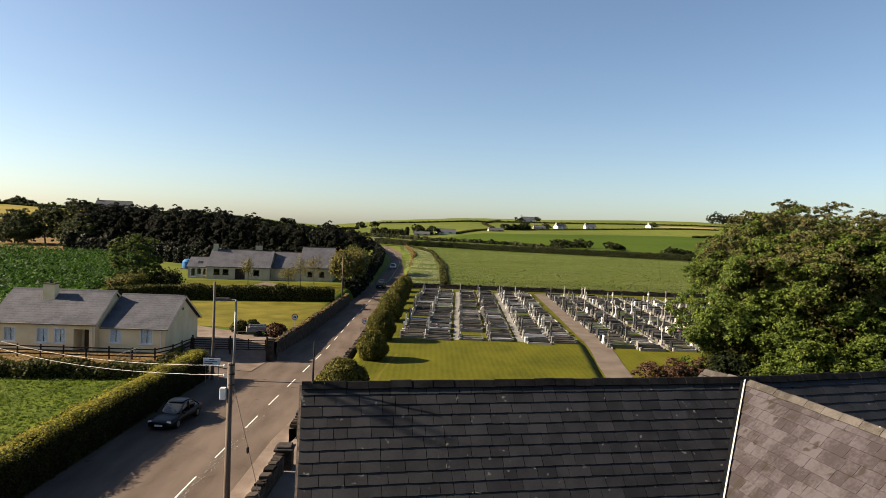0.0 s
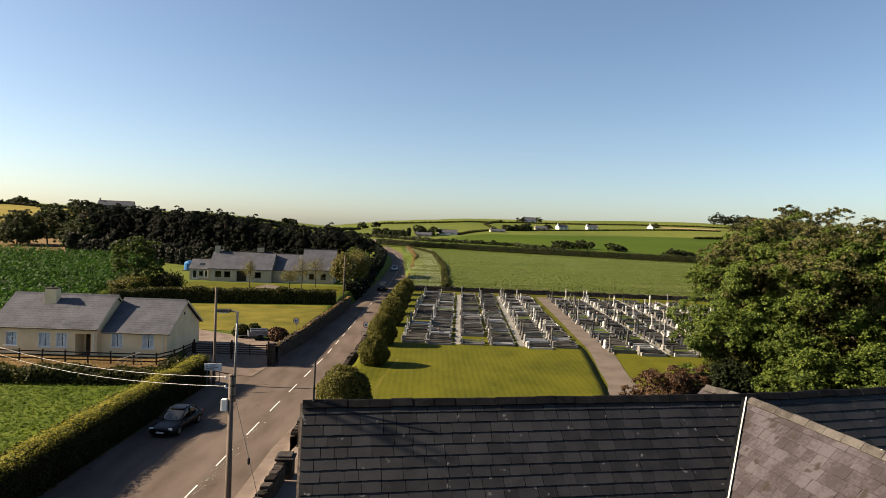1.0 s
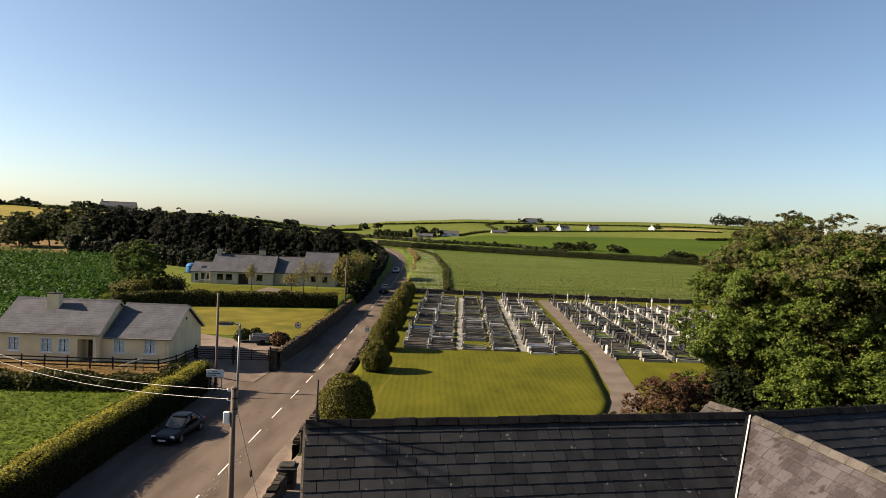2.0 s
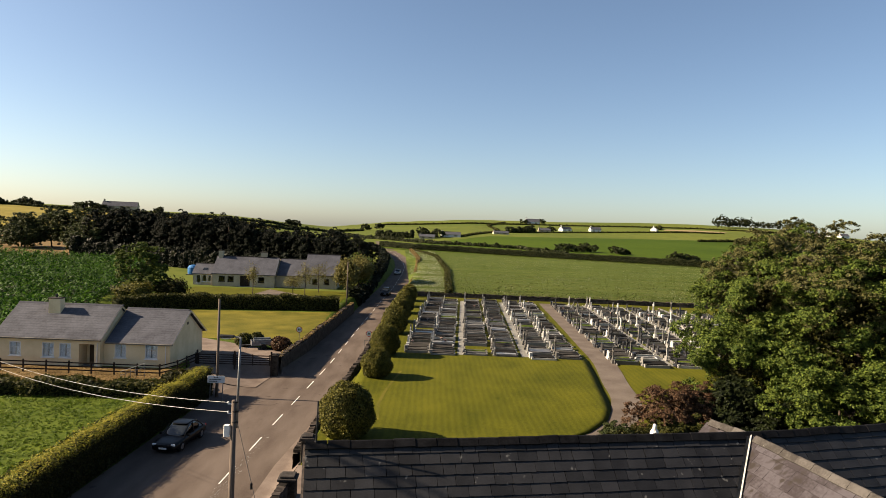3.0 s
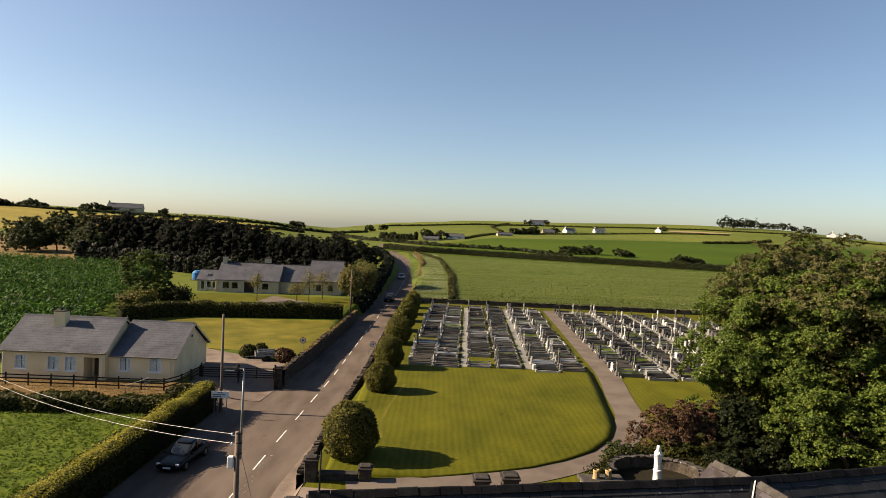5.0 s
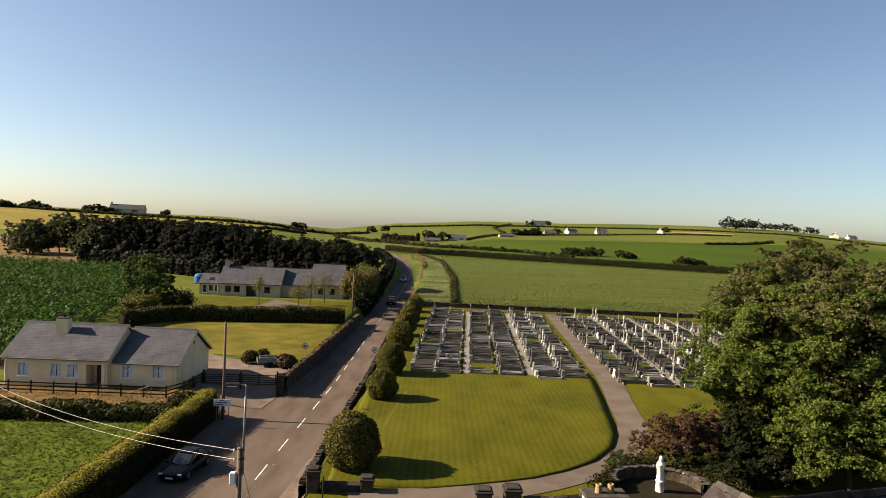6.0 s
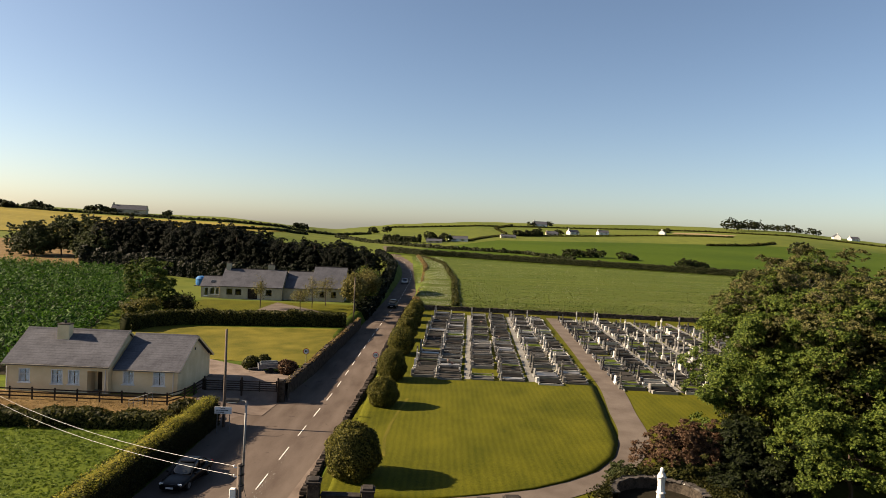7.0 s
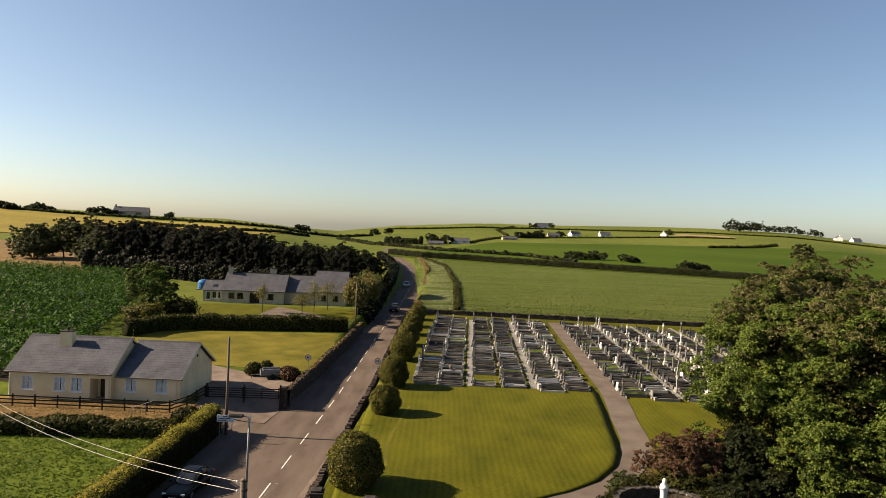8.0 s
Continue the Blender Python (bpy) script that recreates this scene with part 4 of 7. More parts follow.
# a blue dome of unknown use, given the shape of a tank
tank = empty("oil_tank", pose(-56.5, 150, gz(-56.5, 150)), "blue dome of unknown use beside the farmhouse garden", "tank")
bm = bmesh.new()
lathe(bm, [(1.2, 0.2), (1.3, 0.6), (1.3, 1.7), (0.9, 2.2), (0.2, 2.35)], 18)
part("body", bm, TARP, tank)
bm = bmesh.new()
box(bm, -1.3, 1.3, -1.3, 1.3, -0.3, 0.2)
part("plinth", bm, CONCRETE, tank)


# ---- walls, fences, poles and signs ----
def stone_wall(name, line, thick, height, label, coping=0.35, seed=1, cap_h=0.16, grass=False, limit=260):
    """A rubble wall that follows a line of (x, y), with separate coping stones."""
    wall = empty(name, None, label, "", "", "structure")
    d = np.gradient(line, axis=0)
    d /= np.linalg.norm(d, axis=1)[:, None]
    side = np.stack([-d[:, 1], d[:, 0]], 1)
    base = np.minimum(ground_z(line[:, 0] + side[:, 0] * 0.6, line[:, 1] + side[:, 1] * 0.6), ground_z(line[:, 0] - side[:, 0] * 0.6, line[:, 1] - side[:, 1] * 0.6))
    h = height if callable(height) else (lambda i: height)
    rows = 6
    V, F = [], []
    prof = [(thick / 2 * (1.08 - 0.16 * k / rows), k / rows) for k in range(rows + 1)]
    prof = [(-o, z) for o, z in prof] + [(o, z) for o, z in prof[::-1]]
    for i, (p, s) in enumerate(zip(line, side)):
        for o, z in prof:
            n = noise.noise(Vector((p[0] * 2.1, p[1] * 2.1, z * 4.0))) * 0.07
            V.append((p[0] + s[0] * (o + n), p[1] + s[1] * (o + n), base[i] - 0.2 + z * (h(i) + 0.2)))
    k = len(prof)
    for i in range(len(line) - 1):
        for j in range(k):
            F.append((i * k + j, (i + 1) * k + j, (i + 1) * k + (j + 1) % k, i * k + (j + 1) % k))
    soup("wall_core", V, F, STONE, wall)
    rng = random.Random(seed)
    kinds = []
    for q in range(7):
        b = bmesh.new()
        w, t, hh = coping * rng.uniform(0.75, 1.2), thick * rng.uniform(0.95, 1.15), cap_h * rng.uniform(0.7, 1.6)
        vs = box(b, -w / 2, w / 2, -t / 2, t / 2, 0, hh, bevel=0.03)
        for v in b.verts:
            v.co += Vector((rng.uniform(-1, 1), rng.uniform(-1, 1), rng.uniform(-1, 1))) * 0.025
        me = bpy.data.meshes.new("stone")
        b.to_mesh(me)
        b.free()
        me.materials.append(STONE_PIECE)
        kinds.append(me)
    seg = np.r_[0, np.cumsum(np.linalg.norm(np.diff(line, axis=0), axis=1))]
    s, count = 0.2, 0
    extra = bmesh.new()
    while s < seg[-1]:
        x, y = np.interp(s, seg, line[:, 0]), np.interp(s, seg, line[:, 1])
        z, hi = np.interp(s, seg, base), np.interp(s, seg, [h(i) for i in range(len(line))])
        ang = math.degrees(math.atan2(np.interp(s, seg, d[:, 1]), np.interp(s, seg, d[:, 0])))
        m = pose(x, y, z + hi - 0.03, rng.gauss(0, 4), rng.gauss(0, 5), ang + rng.gauss(0, 5))
        me = rng.choice(kinds)
        if count < limit:
            ob = new("stone", me)
            ob.parent = wall
            ob.matrix_basis = m
        else:
            t = me.copy()
            t.transform(m)
            extra.from_mesh(t)
            bpy.data.meshes.remove(t)
        count += 1
        s += coping * rng.uniform(0.85, 1.1)
    if len(extra.verts):
        tagged(part("stone_rest", extra, STONE_PIECE, wall), kind="stuff")
    else:
        extra.free()
    return wall


yy = np.linspace(64.4, 112.5, 60)
left_line = np.stack([np.interp(yy, [64.4, 112.5], [-15.9, -14.45]), yy], 1)
stone_wall("wall_roadside_west", left_line, 0.55, lambda i: 1.76 + 0.08 * math.sin(i * 0.3), "tall ivy-grown rubble stone wall along the road", 0.5, 2)
yy = np.linspace(39.2, 128, 110)
right_line = np.stack([road_mid(yy) + np.interp(yy, [39, 60, 128], [3.95, 3.75, 3.5]), yy], 1)
stone_wall("wall_roadside_east", right_line, 0.45, lambda i: 1.15 + 0.08 * math.sin(i * 0.9), "low dark rubble wall below the clipped bushes", 0.19, 3, 0.24)
back_line = np.stack([np.linspace(-5.2, 62, 70), np.linspace(126.4, 123.2, 70)], 1)
stone_wall("wall_graveyard_back", back_line, 0.5, 0.75, "low dark wall behind the graves", 0.6, 4, 0.15, limit=110)
yard_line = np.stack([np.linspace(-7.95, -8.5, 24), np.linspace(32.7, 12, 24)], 1)
stone_wall("wall_churchyard_front", yard_line, 0.45, 1.3, "rubble wall beside the church gate", 0.4, 5)


def gate_pier(x, y, w, h, label):
    p = empty("gate_pier", pose(x, y, min(gz(x - 0.6, y), gz(x + 0.6, y)), 0, 0, 3), label, "gate pier", "gate piers")
    bm = bmesh.new()
    box(bm, -w / 2, w / 2, -w / 2, w / 2, -0.1, h, bevel=0.03)
    part("shaft", bm, STONE, p)
    bm = bmesh.new()
    box(bm, -w / 2 - 0.08, w / 2 + 0.08, -w / 2 - 0.08, w / 2 + 0.08, h + 0.002, h + 0.14, bevel=0.025)
    cap = part("cap", bm, CAP, p, "dark stepped cap stone")
    bm = bmesh.new()
    box(bm, -w / 2 + 0.04, w / 2 - 0.04, -w / 2 + 0.04, w / 2 - 0.04, h + 0.143, h + 0.26, bevel=0.03)
    part("cap_top", bm, CAP, cap)


gate_pier(-7.85, 38.6, 0.75, 1.85, "square stone gate pier with a stepped cap")
gate_pier(-4.55, 38.9, 0.75, 0.72, "short stone gate pier by the lawn")
gate_pier(-7.85, 33.3, 0.85, 1.15, "weathered stone gate pier at the road")
gate_pier(-16.2, 64.1, 0.7, 2.0, "rough stone pier ending the tall wall")


bm = bmesh.new()
box(bm, -7.4, -4.98, 38.55, 39.0, 0.7, 1.52, bevel=0.02)
box(bm, -7.44, -4.96, 38.48, 39.07, 1.523, 1.6, bevel=0.025)
tagged(part("wall_gate_side", bm, CAP), "low dark stone wall between two gate piers", "", "", "structure")
gate_pier(2.45, 36.2, 0.9, 1.45, "square stone pier of the small white gate")
gate_pier(4.15, 36.5, 0.95, 1.5, "square stone pier of the small white gate")
wicket = empty("wicket_gate", pose(3.3, 36.35, gz(3.3, 36.35), 0, 0, 10), "small white painted iron gate between two stone piers", "gate")
for i in range(6):
    bm = bmesh.new()
    cone(bm, (-0.32 + 0.128 * i, 0, 0.05), (-0.32 + 0.128 * i, 0, 1.05 + 0.12 * math.sin(math.pi * i / 5)), 0.014, 0.014, 6)
    part("bar", bm, WHITE, wicket)
for z in (0.15, 0.55, 0.98):
    bm = bmesh.new()
    box(bm, -0.36, 0.36, -0.015, 0.015, z, z + 0.035)
    part("rail", bm, WHITE, wicket)
stack = empty("chimney_stack", pose(7.75, 30.0, 0.85, 0, 0, 4), "pale rendered chimney stack with a stone cap and two pots", "chimney")
bm = bmesh.new()
box(bm, -0.95, 0.95, -0.45, 0.45, -0.1, 4.15, bevel=0.02)
part("shaft", bm, WHITE, stack)
bm = bmesh.new()
box(bm, -1.08, 1.08, -0.58, 0.58, 4.152, 4.34, bevel=0.04)
cap = part("cap", bm, RIDGE_BROWN, stack, "lichened stone cap")
for px in (-0.3, 0.3):
    bm = bmesh.new()
    lathe(bm, [(0.17, 4.34), (0.15, 4.6), (0.16, 4.72), (0.13, 4.76), (0.12, 4.6)], 14, Matrix.Translation((px, 0, 0)))
    part("chimney_pot", bm, POT, stack, "buff clay pot")
low_line = np.stack([np.linspace(4.9, 9.4, 10), np.linspace(36.6, 37.3, 10)], 1)
stone_wall("wall_path_side", low_line, 0.35, 0.95, "low dark wall beside the path to the church", 0.4, 6, 0.1)


# post and rail fence round the bungalow
fence = empty("fence", None, "dark stained post and rail timber fence before the bungalow", "fence")
fence_line = [(-64, 57.7), (-25.0, 57.6), (-24.2, 59.6), (-23.9, 63.4)]
pts = [Vector((x, y, gz(x, y))) for x, y in fence_line]
rngf = random.Random(8)
for p, q in zip(pts, pts[1:]):
    n = max(1, round((q - p).length / 2.05))
    for i in range(n + 1):
        c = p.lerp(q, i / n)
        z = gz(c.x, c.y)
        bm = bmesh.new()
        box(bm, -0.06, 0.06, -0.05, 0.05, -0.2, 1.16 + rngf.uniform(-0.03, 0.03), bevel=0.01)
        ob = part("post", bm, TIMBER, fence)
        ob.matrix_basis = pose(c.x, c.y, z, rngf.gauss(0, 1.2), rngf.gauss(0, 1.2), 0)
        if i < n:
            e = p.lerp(q, (i + 1) / n)
            ze = gz(e.x, e.y)
            for h in (0.35, 0.68, 1.0):
                bm = bmesh.new()
                a, b = Vector((c.x, c.y - 0.06, z + h)), Vector((e.x, e.y - 0.06, ze + h))
                m = Matrix.Translation(a) @ (b - a).to_track_quat("X", "Z").to_matrix().to_4x4()
                box(bm, 0, (b - a).length, -0.02, 0.02, -0.055, 0.055, m)
                part("rail", bm, TIMBER, fence)

gate = empty("gate", pose(-23.7, 63.3, gz(-23.5, 63.3), 0, 0, 2), "dark slatted timber field gate across the drive", "gate")
for a, b in ((0.1, 3.6), (3.75, 7.2)):
    for h in (0.12, 0.34, 0.56, 0.78, 1.0):
        bm = bmesh.new()
        box(bm, a, b, -0.02, 0.02, h - 0.05, h + 0.05)
        part("slat", bm, TIMBER, gate)
    for x in (a + 0.05, (a + b) / 2, b - 0.05):
        bm = bmesh.new()
        box(bm, x - 0.05, x + 0.05, -0.055, -0.021, 0.02, 1.15)
        part("stile", bm, TIMBER, gate)
for x in (0.0, 3.68, 7.3):
    bm = bmesh.new()
    box(bm, x - 0.08, x + 0.08, -0.08, 0.08, -1.2, 1.45, bevel=0.02)
    part("post", bm, TIMBER, gate)

steps_rail = empty("handrail", pose(-28.0, 56.6, gz(-28.0, 56.6)), "pale steel handrail beside the garden steps", "handrail")
for k in range(6):
    bm = bmesh.new()
    cone(bm, (k * 0.42, 0, -0.1 + k * 0.06), (k * 0.42, 0, 0.6 + 0.16 * k), 0.022, 0.022, 6)
    part("baluster", bm, GALV, steps_rail)
for h in (0.0, -0.35):
    bm = bmesh.new()
    cone(bm, (-0.05, 0, 0.6 + h), (2.15, 0, 1.42 + h), 0.026, 0.026, 6)
    part("rail", bm, GALV, steps_rail)


def hang(p, q, sag, r, n=24):
    """A hanging wire between two points."""
    p, q = Vector(p), Vector(q)
    cu = bpy.data.curves.new("wire", "CURVE")
    cu.dimensions = "3D"
    cu.bevel_depth = r
    cu.bevel_resolution = 1
    s = cu.splines.new("POLY")
    s.points.add(n)
    for i in range(n + 1):
        t = i / n
        c = p.lerp(q, t) - Vector((0, 0, sag * 4 * t * (1 - t)))
        s.points[i].co = (*c, 1)
    return cu


lamp_post = empty("street_lamp", pose(-8.72, 26.2, 0.0, 0, 0, 0), "weathered wooden pole carrying a street lamp on a steel tube", "street lamp")
bm = bmesh.new()
cone(bm, (0, 0, -0.3), (0.03, 0, 8.05), 0.155, 0.1, 14)
part("pole", bm, POLE_WOOD, lamp_post, smooth=True)
bm = bmesh.new()
cone(bm, (0.16, -0.02, 6.9), (0.22, -0.02, 10.72), 0.055, 0.042, 10)
tube = part("lamp_tube", bm, GALV, lamp_post, "galvanised steel tube", smooth=True)
bm = bmesh.new()
cone(bm, (0.22, -0.02, 10.7), (-0.1, -0.02, 10.74), 0.035, 0.03, 8)
part("arm", bm, GALV, tube)
bm = bmesh.new()
prof = [(-0.13, 0.0), (0.13, 0.0), (0.11, 0.09), (0.0, 0.13), (-0.11, 0.09)]
prism(bm, prof, -0.62, -0.06, Matrix.Translation((0, -0.02, 10.68)))
lantern = part("lantern", bm, DARKMETAL, tube, "grey lamp head", smooth=False)
bm = bmesh.new()
box(bm, -0.55, -0.18, -0.11, 0.07, 10.64, 10.678)
part("lens", bm, LAMPGLASS, lantern)
for z in (7.15, 7.6, 8.0):
    bm = bmesh.new()
    lathe(bm, [(0.14, z - 0.03), (0.14, z + 0.03)], 12, Matrix.Translation((0.09, 0, 0)))
    part("clamp_band", bm, DARKMETAL, lamp_post)
bm = bmesh.new()
box(bm, -0.32, -0.08, -0.22, -0.02, 6.55, 7.05, bevel=0.02)
part("fuse_box", bm, WHITE, lamp_post, "white metal fuse box")
for z in (7.9, 7.5):
    bm = bmesh.new()
    lathe(bm, [(0.02, 0), (0.04, 0.02), (0.04, 0.07), (0.02, 0.09)], 8, Matrix.Translation((-0.22, 0.02, z)))
    box(bm, -0.24, 0.0, 0.0, 0.04, z - 0.03, z)
    part("insulator", bm, LAMPGLASS, lamp_post)
finish("stay_wire", hang((0.1, 0.05, 7.4), (1.25, 1.7, 0.5), 0.0, 0.012, 2), GALV, lamp_post)
bm = bmesh.new()
lathe(bm, [(0.03, -0.15), (0.06, -0.1), (0.06, 0.1), (0.03, 0.15)], 8, Matrix.Translation((0.62, 0.82, 4.1)))
part("stay_insulator", bm, DARKMETAL, lamp_post)
for z, e in ((7.95, 8.3), (7.55, 7.7)):
    w = finish("overhead_wire", hang((-8.95, 26.22, z), (-55, 62, e), 2.4, 0.0075), CABLE)
    tagged(w, "pale overhead cable slung from the lamp pole", "cable", "overhead cables")


def pole(x, y, h, r, label, arms=()):
    p = empty("utility_pole", pose(x, y, gz(x, y)), label, "utility pole", "utility poles")
    bm = bmesh.new()
    cone(bm, (0, 0, -0.5), (0.02, 0, h), r, r * 0.7, 12)
    part("pole", bm, POLE_WOOD, p, smooth=True)
    for z, w in arms:
        bm = bmesh.new()
        box(bm, -w / 2, w / 2, -0.17, -0.07, z - 0.06, z + 0.06)
        a = part("cross_arm", bm, POLE_WOOD, p)
        for s in (-1, 0, 1):
            bm = bmesh.new()
            lathe(bm, [(0.03, 0.06), (0.06, 0.1), (0.06, 0.2), (0.02, 0.24)], 8, Matrix.Translation((s * w * 0.45, -0.12, z)))
            part("insulator", bm, LAMPGLASS, a)
    return p


pole(-19.1, 55.5, 8.65, 0.14, "bare dark wooden pole at the end of the hedge")
pole(-112, 205, 14, 0.17, "distant wooden power pole with a cross arm among trees", ((12.4, 2.4),))
pole(-15.6, 113.0, 7.5, 0.12, "thin wooden pole by the farm entrance")
# out of view; added to cast the forked shadow on the nave roof
tall = pole(-17.5, 16.95, 17.5, 0.13, "unseen tall pole added to cast a forked shadow on the roof")
for p, q in (((0, 0.0, 17.1), (0, -0.72, 18.05)), ((0, 0.08, 17.4), (0, -0.5, 18.32)), ((0, -0.42, 17.8), (0, -0.2, 17.98))):
    bm = bmesh.new()
    cone(bm, p, q, 0.065, 0.05, 8)
    part("raking_arm", bm, POLE_WOOD, tall)
rod = empty("roof_rod", CH @ pose(-12.97, -0.02, RIDGE_Z + 0.04), "thin dark metal rod standing on the gable", "rod")
bm = bmesh.new()
cone(bm, (0, 0, -0.05), (0.02, 0, 1.15), 0.028, 0.02, 8)
part("shaft", bm, DARKMETAL, rod)
bm = bmesh.new()
lathe(bm, [(0.05, 0.0), (0.05, 0.06), (0.03, 0.08)], 8)
part("socket", bm, DARKMETAL, rod)

# signs
sign = empty("direction_sign", pose(-18.55, 53.6, 0.03, 0, 0, 1.5), "white notice board with dark lettering on two posts", "sign")
for x in (-0.5, 0.55):
    bm = bmesh.new()
    cone(bm, (x, 0.05, 0), (x, 0.05, 2.2), 0.035, 0.035, 8)
    part("post", bm, GALV, sign)
bm = bmesh.new()
box(bm, -0.72, 0.72, -0.02, 0.01, 1.72, 2.32, bevel=0.008)
board = part("board", bm, WHITE, sign, "white board")
for z, a, b in ((2.2, -0.2, 0.2), (2.02, -0.58, 0.45), (1.86, -0.6, 0.1)):
    bm = bmesh.new()
    x = a
    while x < b:
        e = min(x + rngf.uniform(0.07, 0.16), b)
        box(bm, x, e - 0.02, -0.028, -0.024, z - 0.035, z + 0.035)
        x = e
    part("lettering", bm, BLACKLINE, board)


def speed_sign(x, y, z, posts, label):
    s = empty("speed_sign", pose(x, y, z), label, "road sign", "speed signs")
    zc = posts[-1][2]
    xc = posts[-1][0]
    bm = bmesh.new()
    for p, q in zip(posts, posts[1:]):
        cone(bm, p, q, 0.035, 0.035, 8)
    part("post", bm, GALV, s)
    bm = bmesh.new()
    lathe(bm, [(0.375, 0), (0.375, 0.015)], 28, Matrix.Translation((xc, -0.05, zc)) @ Matrix.Rotation(radians(90), 4, "X"))
    d = part("disc", bm, RED, s, "red rim")
    bm = bmesh.new()
    lathe(bm, [(0.30, 0), (0.30, 0.006)], 28, Matrix.Translation((xc, -0.068, zc)) @ Matrix.Rotation(radians(90), 4, "X"))
    part("face", bm, WHITE, d, "white face")
    bm = bmesh.new()
    for a in (-0.15, 0.03):
        box(bm, xc + a, xc + a + 0.12, -0.085, -0.078, zc - 0.12, zc + 0.12)
    part("numeral", bm, BLACKLINE, d, "black numerals")


speed_sign(-16.5, 77.3, gz(-16.6, 77.3), [(0, 0, -0.1), (0, 0, 1.5)], "round red-rimmed speed sign behind the stone wall")
speed_sign(-8.75, 79.2, 0.0, [(0, 0, -0.1), (0, 0, 1.25), (0.55, 0, 1.25), (0.55, 0, 2.1)], "round red-rimmed speed sign on a cranked post")


# ---- graveyard ----
def head_mesh(kind, rng):
    """A headstone standing at the origin, its face looking along +x."""
    b = bmesh.new()
    if kind == "slab":
        w, h, t = rng.uniform(0.6, 0.85), rng.uniform(0.75, 1.1), 0.12
        out = [(-w / 2, 0.22), (w / 2, 0.22), (w / 2, h * 0.85), (w * 0.28, h), (0, h * 1.06), (-w * 0.28, h), (-w / 2, h * 0.85)]
        prism(b, out, -t / 2, t / 2)
        box(b, -0.16, 0.16, -w / 2 - 0.1, w / 2 + 0.1, 0, 0.22, bevel=0.02)
    elif kind == "cross":
        h = rng.uniform(1.6, 2.1)
        box(b, -0.24, 0.24, -0.42, 0.42, 0, 0.22, bevel=0.02)
        box(b, -0.18, 0.18, -0.32, 0.32, 0.222, 0.45, bevel=0.02)
        out = [(-0.13, 0.452), (0.13, 0.452), (0.09, h - 0.55), (0.34, h - 0.52), (0.34, h - 0.34), (0.09, h - 0.36), (0.08, h),
               (-0.08, h), (-0.09, h - 0.36), (-0.34, h - 0.34), (-0.34, h - 0.52), (-0.09, h - 0.55)]
        prism(b, out, -0.075, 0.075)
    elif kind == "celtic":
        h = rng.uniform(1.9, 2.5)
        box(b, -0.3, 0.3, -0.45, 0.45, 0, 0.25, bevel=0.02)
        box(b, -0.22, 0.22, -0.34, 0.34, 0.252, 0.55, bevel=0.03)
        out = [(-0.15, 0.552), (0.15, 0.552), (0.1, h - 0.62), (0.36, h - 0.58), (0.36, h - 0.4), (0.1, h - 0.42), (0.09, h),
               (-0.09, h), (-0.1, h - 0.42), (-0.36, h - 0.4), (-0.36, h - 0.58), (-0.1, h - 0.62)]
        prism(b, out, -0.09, 0.09)
        n = 16
        ring = []
        for r, x in ((0.29, -0.055), (0.29, 0.055), (0.22, 0.055), (0.22, -0.055)):
            ring.append([b.verts.new((x, r * math.cos(6.2832 * i / n), h - 0.5 + r * math.sin(6.2832 * i / n))) for i in range(n)])
        for k in range(4):
            for i in range(n):
                b.faces.new((ring[k][i], ring[k][(i + 1) % n], ring[(k + 1) % 4][(i + 1) % n], ring[(k + 1) % 4][i]))
    elif kind == "pillar":
        h = rng.uniform(1.3, 2.0)
        lathe(b, [(0.36, 0), (0.36, 0.2), (0.27, 0.21), (0.27, 0.45), (0.17, 0.5), (0.12, h - 0.2), (0.15, h - 0.15), (0.02, h)], 4, Matrix.Rotation(radians(45), 4, "Z"))
    elif kind == "block":
        h, w = rng.uniform(0.7, 1.0), rng.uniform(0.4, 0.6)
        box(b, -0.18, 0.18, -w / 2, w / 2, 0, h, bevel=0.03)
    bmesh.ops.recalc_face_normals(b, faces=b.faces)
    me = bpy.data.meshes.new("headstone")
    b.to_mesh(me)
    b.free()
    return me


def kerb_mesh(length, width, h):
    b = bmesh.new()
    t = 0.11
    box(b, 0, length, -width / 2, -width / 2 + t, -0.1, h)
    box(b, 0, length, width / 2 - t, width / 2, -0.1, h)
    box(b, 0, t, -width / 2 + t, width / 2 - t, -0.1, h)
    box(b, length - t, length, -width / 2 + t, width / 2 - t, -0.1, h)
    for x in (t / 2, length - t / 2):
        for y in (-width / 2 + t / 2, width / 2 - t / 2):
            box(b, x - 0.1, x + 0.1, y - 0.1, y + 0.1, h, h + 0.09)
    me = bpy.data.meshes.new("kerb")
    b.to_mesh(me)
    b.free()
    return me


def fill_mesh(length, width, h, slab):
    b = bmesh.new()
    t = 0.14
    if slab:
        box(b, t + 0.05, length - t - 0.05, -width / 2 + t + 0.03, width / 2 - t - 0.03, 0.0, h + 0.1, bevel=0.015)
    else:
        box(b, t, length - t, -width / 2 + t, width / 2 - t, -0.05, h - 0.06)
    me = bpy.data.meshes.new("grave_bed")
    b.to_mesh(me)
    b.free()
    return me


def vase_mesh():
    b = bmesh.new()
    lathe(b, [(0.07, 0), (0.1, 0.1), (0.08, 0.2), (0.1, 0.22)], 8)
    me = bpy.data.meshes.new("vase")
    b.to_mesh(me)
    b.free()
    return me


